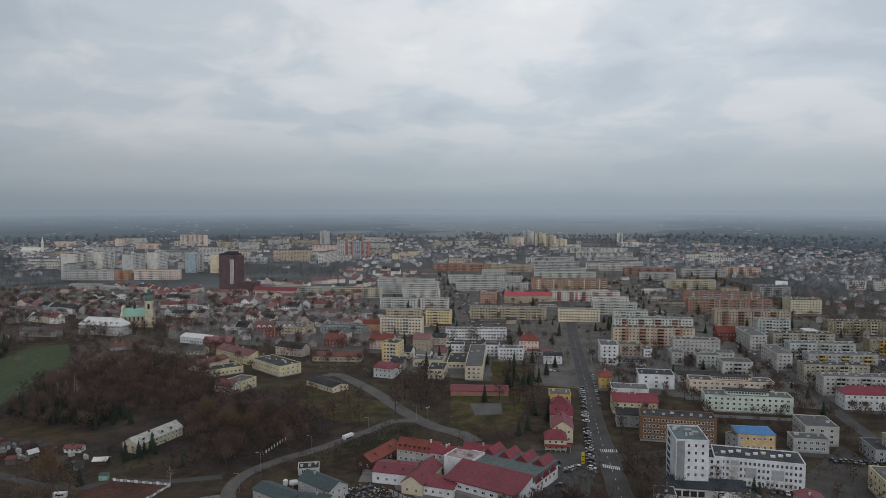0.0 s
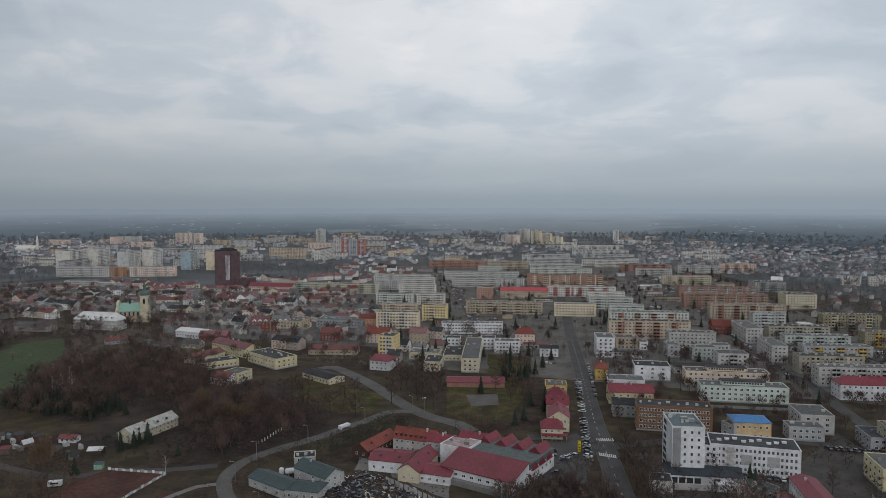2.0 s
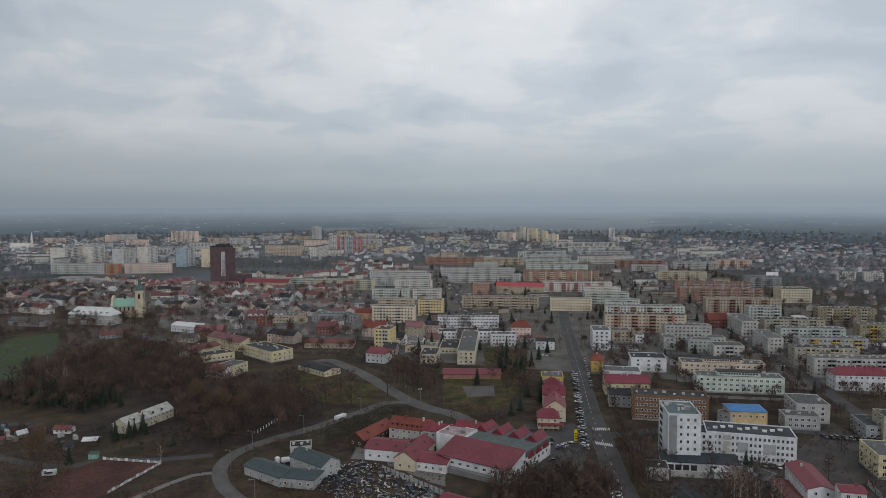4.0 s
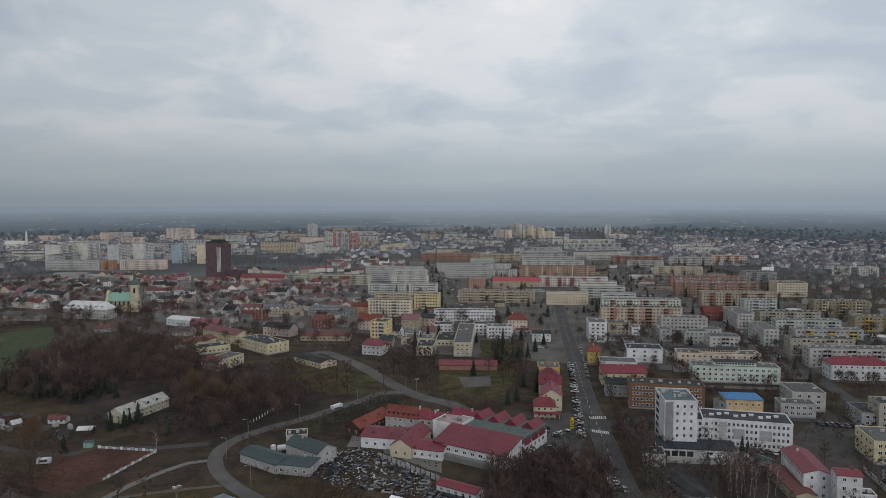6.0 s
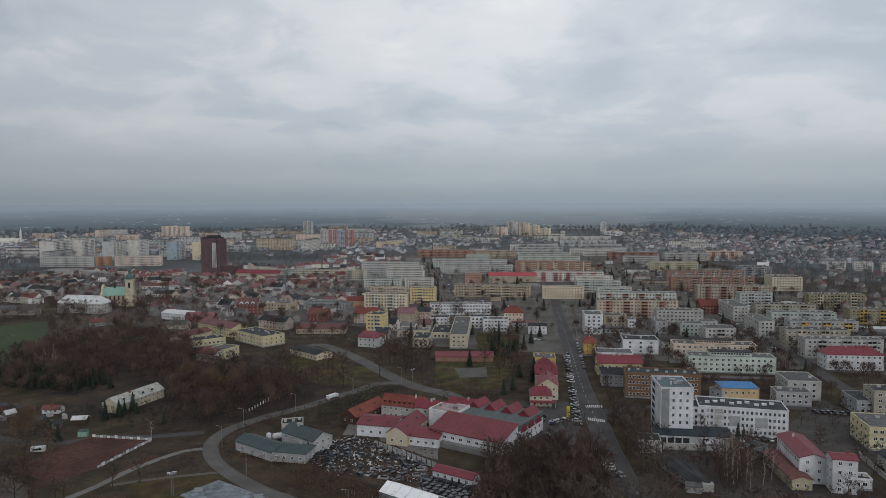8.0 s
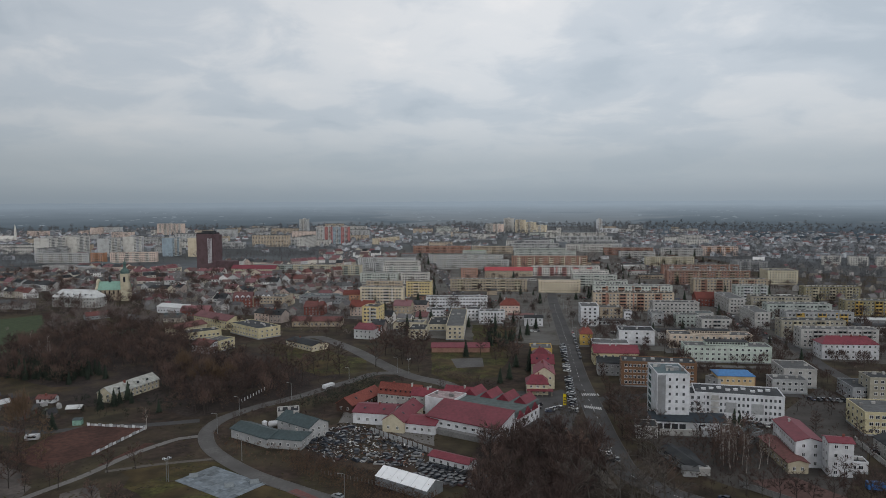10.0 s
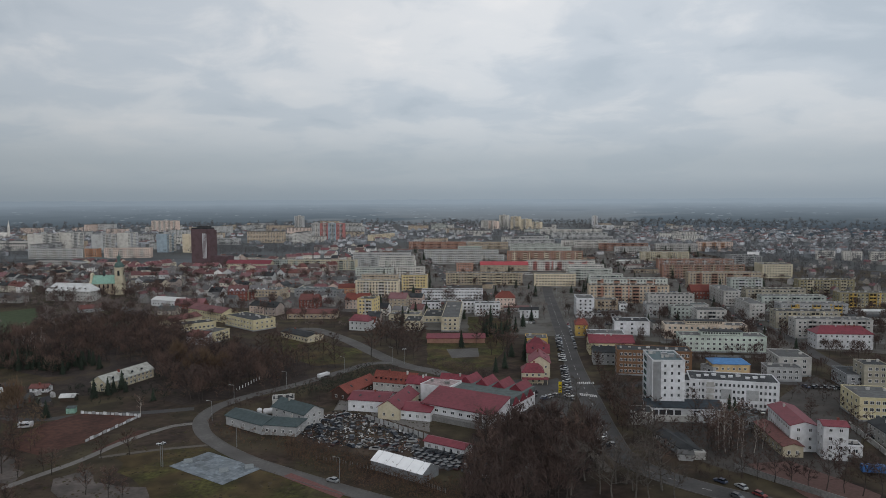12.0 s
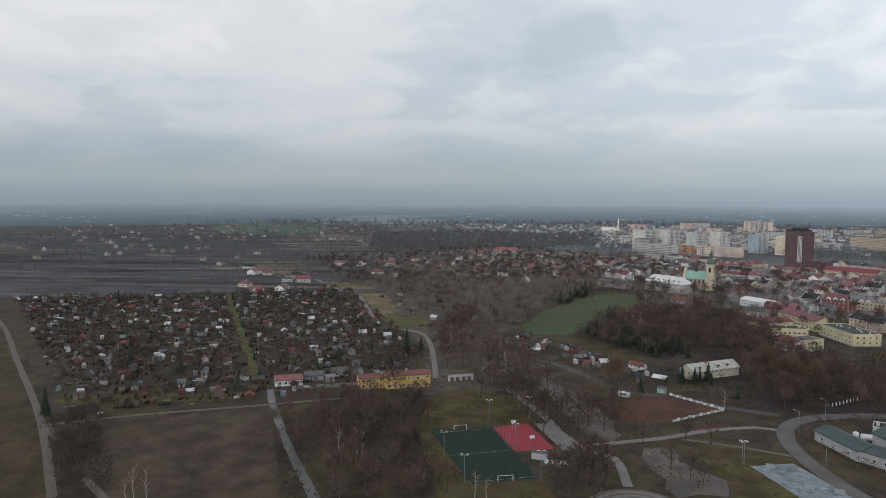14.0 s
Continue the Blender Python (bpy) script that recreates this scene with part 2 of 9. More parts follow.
HOUSEWALLS = surface("house_plaster", (0.5, 0.5, 0.5), 0.9, grain=0.9, palette=[(0.600, 0.588, 0.564), (0.480, 0.444, 0.384), (0.720, 0.720, 0.708), (0.528, 0.480, 0.384), (0.360, 0.348, 0.336), (0.528, 0.420, 0.360), (0.432, 0.444, 0.444), (0.624, 0.588, 0.504), (0.312, 0.264, 0.240)], stain=0.4, amount=0.12)
HEDGE = surface("hedge", (0.0144, 0.0173, 0.0106), 1.0, grain=2.0, amount=0.4, bump=0.5)
# twigs lightened to lilac grey: haze before distant trees, put into the colour
HAZETWIGS = surface("hazed_lilac_twigs", (0.165, 0.137, 0.128), 0.95, grain=0.4, amount=0.3, bump=0.0)
LANEGRASS = surface("lane_grass", (0.062, 0.066, 0.020), 1.0, grain=0.6, wear=0.05, amount=0.4, stain=0.5, tint=(0.07, 0.058, 0.028), bump=0.4, patchy=0.3)
DIKE = surface("dike_grass", (0.046, 0.031, 0.016), 1.0, grain=0.5, wear=0.04, amount=0.4, stain=0.5, tint=(0.036, 0.028, 0.012), bump=0.5, patchy=0.35)
ROUGH = surface("rough_meadow", (0.078, 0.060, 0.048), 1.0, grain=0.3, wear=0.03, amount=0.45, stain=0.5, tint=(0.058, 0.052, 0.036), bump=0.4, patchy=0.4)
# lighter copies of the plasters for distant blocks: haze painted into the colour
HAZED_OFFWHITE = plaster("hazed_offwhite", (0.54, 0.525, 0.49))
HAZED_PALEGREY = plaster("hazed_pale_grey", (0.43, 0.435, 0.43))
HAZED_CREAM = plaster("hazed_cream", (0.60, 0.52, 0.39))
HAZED_YELLOW = plaster("hazed_yellow", (0.57, 0.46, 0.24))
HAZED_BEIGE = plaster("hazed_beige", (0.44, 0.365, 0.28))
HAZED_PALEGREEN = plaster("hazed_pale_green", (0.44, 0.465, 0.43))
HAZED_TERRACOTTA = plaster("hazed_terracotta", (0.36, 0.205, 0.155))
PEACH = plaster("peach", (0.55, 0.46, 0.375))
MINT = plaster("mint", (0.45, 0.51, 0.46))
OLIVE = plaster("olive", (0.25, 0.225, 0.145))
DULLCREAM = plaster("dull_cream", (0.32, 0.30, 0.245))
# pink for the distant blocks, lightened for haze in the same way
HAZED_PINK = plaster("hazed_pink", (0.640, 0.512, 0.442))
GUESTROOF = surface("weathered_sheet_roof", (0.34, 0.345, 0.32), 0.7, grain=0.8, wear=0.2, amount=0.25, stain=0.5)
PALEGRASS = surface("pale_dry_grass", (0.150, 0.112, 0.070), 1.0, grain=0.4, wear=0.04, amount=0.35, stain=0.5, tint=(0.095, 0.078, 0.040), bump=0.5)
# green crop turned teal: distant haze is painted into its base colour
HAZYFIELD = surface("hazed_winter_crop", (0.058, 0.082, 0.068), 1.0, grain=0.02, wear=0.006, amount=0.25, stain=0.3, bump=0.0)
RUSSET = surface("russet_twigs", (0.110, 0.066, 0.044), 0.95, grain=2.0, amount=0.35, vary=0.3, bump=0.0)

# ---- mesh tools ----
FOOT = []
ROADS = []


class Shape:
    """Faces collected for one mesh."""

    def __init__(self):
        self.v, self.f, self.m = [], [], []

    def add(self, verts, faces, m=0):
        k = len(self.v)
        self.v += verts
        self.f += [tuple(i + k for i in face) for face in faces]
        self.m += [m] * len(faces)

    def box(self, x0, x1, y0, y1, z0, z1, m=0):
        self.add([(x, y, z) for z in (z0, z1) for x, y in ((x0, y0), (x1, y0), (x1, y1), (x0, y1))],
                 [(3, 2, 1, 0), (4, 5, 6, 7), (0, 1, 5, 4), (1, 2, 6, 5), (2, 3, 7, 6), (3, 0, 4, 7)], m)

    def prism(self, poly, z0, z1, m=0):
        n = len(poly)
        self.add([(x, y, z0) for x, y in poly] + [(x, y, z1) for x, y in poly],
                 [tuple(range(n - 1, -1, -1)), tuple(range(n, 2 * n))] + [(i, (i + 1) % n, (i + 1) % n + n, i + n) for i in range(n)], m)

    def side(self, poly, x0, x1, m=0):
        """A profile of (y, z), drawn out along x."""
        n = len(poly)
        self.add([(x0, y, z) for y, z in poly] + [(x1, y, z) for y, z in poly],
                 [tuple(range(n)), tuple(range(2 * n - 1, n - 1, -1))] + [((i + 1) % n, i, i + n, (i + 1) % n + n) for i in range(n)], m)

    def stick(self, p, q, r0, r1, n=3, m=0):
        p, q = Vector(p), Vector(q)
        d = (q - p).normalized()
        a = d.orthogonal().normalized()
        b = d.cross(a)
        ring = [(math.cos(2 * math.pi * i / n), math.sin(2 * math.pi * i / n)) for i in range(n)]
        self.add([tuple(p + (a * c + b * s) * r0) for c, s in ring] + [tuple(q + (a * c + b * s) * r1) for c, s in ring],
                 [(i, (i + 1) % n, (i + 1) % n + n, i + n) for i in range(n)] + ([tuple(range(n, 2 * n))] if n > 3 else []), m)

    def mesh(self, name, *mats):
        me = bpy.data.meshes.new(name)
        me.from_pydata(self.v, [], self.f)
        for mt in mats:
            me.materials.append(mt)
        if len(mats) > 1:
            me.polygons.foreach_set("material_index", self.m)
        me.update()
        return me


def part(name, shape, material, parent, label="", at=None):
    """One mesh object under a thing or a part. shape: a Shape or a finished mesh."""
    mats = material if isinstance(material, tuple) else (material,)
    me = shape.mesh(name, *mats) if isinstance(shape, Shape) else shape
    ob = new(name, me)
    ob.parent = parent
    if at is not None:
        ob.matrix_basis = at
    if label:
        ob["label"] = label
    return ob


def thing(name, label, category, x, y, rot=0.0, z=0.0, group="", kind=""):
    ob = new(name)
    ob.matrix_basis = pose(x, y, z, 0, 0, rot)
    return tagged(ob, label, category, group, kind)


def solid(name, shape, material, label, category, group="", kind="", at=None):
    mats = material if isinstance(material, tuple) else (material,)
    ob = new(name, shape.mesh(name, *mats))
    if at is not None:
        ob.matrix_basis = at
    return tagged(ob, label, category, group, kind)


WINDOW_MESHES = {}


def window_mesh(w, h, frame_mat=None):
    """One window: a raised frame with a mullion and two recessed panes, in one piece."""
    key = (w, h, frame_mat)
    if key not in WINDOW_MESHES:
        s = Shape()
        b = 0.11
        xs, zs = (-w / 2, -w / 2 + b, -0.05, 0.05, w / 2 - b, w / 2), (0, b, h - b, h)
        s.v = [(x, -0.07, z) for z in zs for x in xs]
        for i in range(5):
            for j in range(3):
                q = j * 6 + i
                if (i, j) not in ((1, 1), (3, 1)):
                    s.f.append((q, q + 1, q + 7, q + 6))
                    s.m.append(0)
        for q in (7, 9):
            k = len(s.v)
            ring = (q, q + 1, q + 7, q + 6)
            s.v += [(s.v[r][0], -0.02, s.v[r][2]) for r in ring]
            for n in range(4):
                s.f.append((ring[n], ring[(n + 1) % 4], k + (n + 1) % 4, k + n))
                s.m.append(0)
            s.f.append((k, k + 1, k + 2, k + 3))
            s.m.append(1)
        k = len(s.v)
        ring = (0, 5, 23, 18)
        s.v += [(s.v[r][0], 0.0, s.v[r][2]) for r in ring]
        for n in range(4):
            s.f.append((ring[(n + 1) % 4], ring[n], k + n, k + (n + 1) % 4))
            s.m.append(0)
        WINDOW_MESHES[key] = s.mesh("window", frame_mat or FRAME, GLASS)
    return WINDOW_MESHES[key]


def side_places(L, W, which):
    """The start, the turn and the length of each outer face, seen from outside left to right."""
    return {"front": (-L / 2, -W / 2, 0, L), "right": (L / 2, -W / 2, 90, W), "back": (L / 2, W / 2, 180, L), "left": (-L / 2, W / 2, 270, W)}[which]


def windows(root, L, W, which, floors, fh, n, w=1.5, h=1.4, z0=0.9, lod=0, margin=1.2, skip=(), frame_mat=None, first=0):
    """Rows of windows on one side. lod 0: each a part; 1 and 2: the whole side one part, with two panes or one each."""
    x0, y0, turn, length = side_places(L, W, which)
    base = pose(x0, y0, 0, 0, 0, turn)
    gap = (length - 2 * margin) / n
    rows = [[(margin + gap * (i + 0.5), f * fh + z0) for i in range(n) if (i, f) not in skip and i not in skip] for f in range(first, floors)]
    if lod == 0:
        me = window_mesh(w, h, frame_mat)
        for row in rows:
            for x, z in row:
                part("window", me, None, root, at=base @ Matrix.Translation((x, 0, z)))
        return
    for row in [[q for row in rows for q in row]]:
        s = Shape()
        for x, z in row:
            s.add([(x + u, v, z + q) for q in (0, h) for u, v in ((-w / 2, 0), (-w / 2, -0.06), (w / 2, -0.06), (w / 2, 0))], [(0, 1, 5, 4), (1, 2, 6, 5), (2, 3, 7, 6), (4, 5, 6, 7), (3, 2, 1, 0)], 0)
            if lod == 1:
                for a, b in ((-w / 2 + 0.1, -0.04), (0.04, w / 2 - 0.1)):
                    s.box(x + a, x + b, -0.075, -0.06, z + 0.1, z + h - 0.1, 1)
            else:
                s.add([(x - w / 2 + 0.1, -0.072, z + 0.1), (x + w / 2 - 0.1, -0.072, z + 0.1), (x + w / 2 - 0.1, -0.072, z + h - 0.1), (x - w / 2 + 0.1, -0.072, z + h - 0.1)], [(0, 1, 2, 3)], 1)
        tagged(part("glazing", s, (frame_mat or FRAME, GLASS), root, at=base), kind="stuff")


def hash_of(a, b, c):
    return (a * 12.99 + b * 78.23 + c * 37.7) % 1.0


def flat_roof(root, L, W, z, mat=None, edge=None, vents=4, seed=0, parapet=0.45):
    """Felt deck, a low parapet, and small chimneys and hatches."""
    rnd = random.Random(seed)
    s = Shape()
    s.box(-L / 2 + 0.25, L / 2 - 0.25, -W / 2 + 0.25, W / 2 - 0.25, z, z + 0.12)
    part("roof", s, mat or (FELT if hash_of(L, W, z) < 0.35 else PALEFELT), root)
    s = Shape()
    e = 0.28
    for x0, x1, y0, y1 in ((-L / 2 - 0.1, L / 2 + 0.1, -W / 2 - 0.1, -W / 2 + e), (-L / 2 - 0.1, L / 2 + 0.1, W / 2 - e, W / 2 + 0.1), (-L / 2 - 0.1, -L / 2 + e, -W / 2 + e, W / 2 - e), (L / 2 - e, L / 2 + 0.1, -W / 2 + e, W / 2 - e)):
        s.box(x0, x1, y0, y1, z, z + parapet)
    part("parapet", s, edge or PALEGREY, root)
    if vents > 7 or L > 30:
        s = Shape()
        for i in range(vents * 2):
            w, d, h, q, r = rnd.uniform(0.8, 2.2), rnd.uniform(0.6, 1.0), rnd.uniform(0.7, 1.3), -L / 2 + (i + 0.5) * L / vents / 2, rnd.uniform(-0.2, 0.25) * W
            s.box(q - w / 2, q + w / 2, r - d / 2, r + d / 2, z + 0.1, z + h)
        tagged(part("roof_vents", s, OFFWHITE, root), kind="stuff")
        vents = 0
    for i in range(vents):
        s = Shape()
        w, d, h = rnd.uniform(0.8, 2.2), rnd.uniform(0.6, 1.0), rnd.uniform(0.7, 1.3)
        s.box(-w / 2, w / 2, -d / 2, d / 2, 0.1, h)
        s.box(-w / 2 - 0.1, w / 2 + 0.1, -d / 2 - 0.1, d / 2 + 0.1, h, h + 0.12)
        part("chimney", s, CONCRETE if rnd.random() < 0.5 else OFFWHITE, root, at=pose(-L / 2 + (i + 0.5 + rnd.uniform(-0.2, 0.2)) * L / vents, rnd.uniform(-0.2, 0.25) * W, z))


def flat_block(x, y, rot, L, W, floors, wall, label, category="apartment block", group="", lod=1, fh=2.85, accent=None, balconies=True, roof=None, name="apartment_block", n=None, seed=None, plinth=0.8):
    """A flat-roofed block: walls on a plinth, rows of windows, bays of balconies, roof with parapet and chimneys."""
    seed = seed if seed is not None else int(abs(x) * 7 + abs(y) * 13)
    rnd = random.Random(seed)
    FOOT.append((x, y, rot, L, W))
    lod = 2 if y > 640 else lod
    root = thing(name, label, category, x, y, rot, group=group)
    H = plinth + floors * fh + 0.3
    s = Shape()
    s.box(-L / 2, L / 2, -W / 2, W / 2, 0, H)
    part("wall", s, wall, root)
    s = Shape()
    s.box(-L / 2 - 0.06, L / 2 + 0.06, -W / 2 - 0.06, W / 2 + 0.06, 0, plinth)
    if y < 560:
        part("plinth", s, GREY, root)
    count = n or max(2, int(L / 3.1))
    bays = [i for i in range(2, count - 1) if balconies and i % 5 in (2, 3)]
    windows(root, L, W, "front", floors, fh, count, 1.6, 1.45, plinth + 0.75, lod, skip=bays)
    if lod < 2:
        windows(root, L, W, "back", floors, fh, count, 1.6, 1.45, plinth + 0.75, 2)
    for which in ("left", "right") if lod < 2 else ("left",) if x > 0 else ("right",):
        if lod == 2 and y > 760:
            continue
        windows(root, L, W, which, floors, fh, max(1, int(W / 4.5)), 1.3, 1.4, plinth + 0.75, min(2, lod + 1), margin=1.0)
    gap = (L - 2.4) / count
    for i in bays:
        if i % 5 != 2:
            continue
        s = Shape()
        xa, xb = -L / 2 + 1.2 + gap * i + 0.2, -L / 2 + 1.2 + gap * (i + 2) - 0.2
        for f in range(floors):
            z = plinth + f * fh
            s.box(xa, xb, -W / 2 - 1.1, -W / 2, z + 0.05, z + 0.2, 0)
            s.box(xa, xb, -W / 2 - 1.1, -W / 2 - 1.02, z + 0.2, z + 1.15, 0)
            s.box(xa + 0.3, xb - 0.3, -W / 2 - 0.04, -W / 2, z + 0.25, z + 2.25, 1)
        for q in (xa, xb - 0.12, (xa + xb) / 2 - 0.06):
            s.box(q, q + 0.12, -W / 2 - 1.1, -W / 2, plinth, H - 0.3, 0)
        tagged(part("loggia_bay", s, (accent or wall, GLASS), root), kind="stuff")
    if accent:
        for i in range(max(1, count // 6)):
            s = Shape()
            q = -L / 2 + (i + 0.5) * L / max(1, count // 6)
            s.box(q - 0.7, q + 0.7, -W / 2 - 0.05, -W / 2, plinth, H)
            part("colour_band", s, accent, root)
    flat_roof(root, L, W, H, roof, wall, max(3, int(L / 9)) if y < 640 else 8, seed)
    return root


def pitched_roof(L, W, z, rise, over=0.45, thick=0.22, hip=0.0):
    """A ridged roof along x with its thickness; hip: how far the ridge stops short of each end."""
    s = Shape()
    a, b, k = L / 2 + over, W / 2 + over, over * rise / (W / 2)
    for lift, flip in ((thick, False), (0.0, True)):
        v = [(-a, -b, z - k + lift), (a, -b, z - k + lift), (a, b, z - k + lift), (-a, b, z - k + lift), (-a + hip, 0, z + rise + lift), (a - hip, 0, z + rise + lift)]
        f = [(0, 1, 5, 4), (2, 3, 4, 5)] + ([(1, 2, 5), (3, 0, 4)] if hip else [])
        s.add(v, [tuple(reversed(q)) for q in f] if flip else f)
    lo, hi = 6, 0
    rim = [(0, 1), (1, 2), (2, 3), (3, 0)] if hip else [(0, 1), (1, 5), (5, 2), (2, 3), (3, 4), (4, 0)]
    s.f += [(lo + i, lo + j, hi + j, hi + i) for i, j in rim]
    s.m += [0] * len(rim)
    return s


def gabled_walls(L, W, H, rise, hip=0.0):
    s = Shape()
    if hip:
        s.box(-L / 2, L / 2, -W / 2, W / 2, 0, H)
    else:
        s.side([(-W / 2, 0), (W / 2, 0), (W / 2, H), (0, H + rise), (-W / 2, H)], -L / 2, L / 2)
    return s


def house(x, y, rot, L, W, eave, rise, wall, roof, label, category="house", group="", hip=0.0, lod=1, floors=None, name="house", chimneys=1, n=None, over=0.45, gable_windows=1, seed=None, skylights=0, sides=("front", "back")):
    """A house with gabled or hipped roof, windows and chimneys."""
    rnd = random.Random(seed if seed is not None else int(abs(x) * 5 + abs(y) * 11))
    FOOT.append((x, y, rot, L, W))
    root = thing(name, label, category, x, y, rot, group=group)
    part("wall", gabled_walls(L, W, eave, rise, hip), wall, root)
    part("roof", pitched_roof(L, W, eave, rise, over, hip=hip), roof, root)
    floors = floors if floors is not None else max(1, int(eave / 2.8))
    fh = eave / floors if floors else 1
    if floors:
        for which in sides:
            windows(root, L, W, which, floors, fh, n or max(2, int(L / 3.2)), 1.2, 1.3, fh * 0.3, lod, margin=0.7)
        for which in ("left", "right") if gable_windows else ():
            windows(root, L, W, which, floors, fh, max(1, int(W / 3.5)), 1.1, 1.3, fh * 0.3, lod, margin=0.7)
    for i in range(chimneys):
        s = Shape()
        s.box(-0.35, 0.35, -0.35, 0.35, -1.0, 1.3)
        s.box(-0.43, 0.43, -0.43, 0.43, 1.3, 1.45)
        part("chimney", s, REDBRICK if rnd.random() < 0.5 else OFFWHITE, root, at=pose(rnd.uniform(-0.3, 0.3) * L, rnd.choice((-0.8, 0.8)), eave + rise - 0.5))
    for i in range(skylights):
        s = Shape()
        s.box(-0.5, 0.5, -0.6, 0.6, 0, 0.1)
        t = math.degrees(math.atan2(rise, W / 2))
        part("skylight", s, GLASS, root, at=pose(-L / 2 + (i + 0.5) * L / skylights, -W / 4, eave + rise / 2 + 0.24, t, 0, 0))
    return root


def far_block(x, y, rot, L, W, floors, wall, label, group):
    """A block far off: walls, roof with its edge, and all its windows in one."""
    FOOT.append((x, y, rot, L, W))
    root = thing("apartment_block", label, "apartment block", x, y, rot, group=group)
    H = 1.0 + floors * 2.85
    s = Shape()
    s.box(-L / 2, L / 2, -W / 2, W / 2, 0, H)
    part("wall", s, wall, root)
    s = Shape()
    s.box(-L / 2 - 0.2, L / 2 + 0.2, -W / 2 - 0.2, W / 2 + 0.2, H, H + 0.5)
    for i in range(int(L / 10)):
        s.box(-L / 2 + 3 + i * 10, -L / 2 + 5 + i * 10, -1, 1, H + 0.5, H + 1.6)
    part("roof", s, PALEFELT, root)
    windows(root, L, W, "front", floors, 2.85, int(L / 3.4), 1.7, 1.5, 1.6, 2)
    if abs(rot) > 45:
        windows(root, L, W, "left", floors, 2.85, 3, 1.7, 1.5, 1.6, 2)


def clear_of(x, y, gap=1.0, roads=True):
    """Whether a place is free of buildings and roads."""
    for fx, fy, rot, L, W in FOOT:
        if abs(fx - x) < 70 and abs(fy - y) < 70:
            a = radians(-rot)
            u, v = (x - fx) * math.cos(a) - (y - fy) * math.sin(a), (x - fx) * math.sin(a) + (y - fy) * math.cos(a)
            if abs(u) < L / 2 + gap and abs(v) < W / 2 + gap:
                return False
    if roads:
        for pts, half in ROADS:
            for q in pts:
                if abs(q[0] - x) < half + gap and (q[0] - x) ** 2 + (q[1] - y) ** 2 < (half + gap) ** 2:
                    return False
    return True


def inside(x, y, poly):
    hit = False
    for (x0, y0), (x1, y1) in zip(poly, poly[1:] + poly[:1]):
        if (y0 > y) != (y1 > y) and x < (x1 - x0) * (y - y0) / (y1 - y0) + x0:
            hit = not hit
    return hit


def scatter(poly, n, apart, seed, gap=1.0, roads=True):
    """Places inside an outline, kept apart from each other and from buildings and roads."""
    rnd = random.Random(seed)
    xs, ys = [p[0] for p in poly], [p[1] for p in poly]
    out = []
    for _ in range(n * 25):
        if len(out) == n:
            break
        x, y = rnd.uniform(min(xs), max(xs)), rnd.uniform(min(ys), max(ys))
        if inside(x, y, poly) and all((x - a) ** 2 + (y - b) ** 2 > apart * apart for a, b in out) and clear_of(x, y, gap, roads):
            out.append((x, y))
    return out

# ---- the ground, far country, fields and roads ----
s = Shape()
s.add([(-4800, -1500, 0), (4800, -1500, 0), (4800, 4700, 0), (-4800, 4700, 0)], [(0, 1, 2, 3)])
solid("ground", s, GROUND, "brown and olive winter ground reaching to the horizon", "ground", kind="structure")


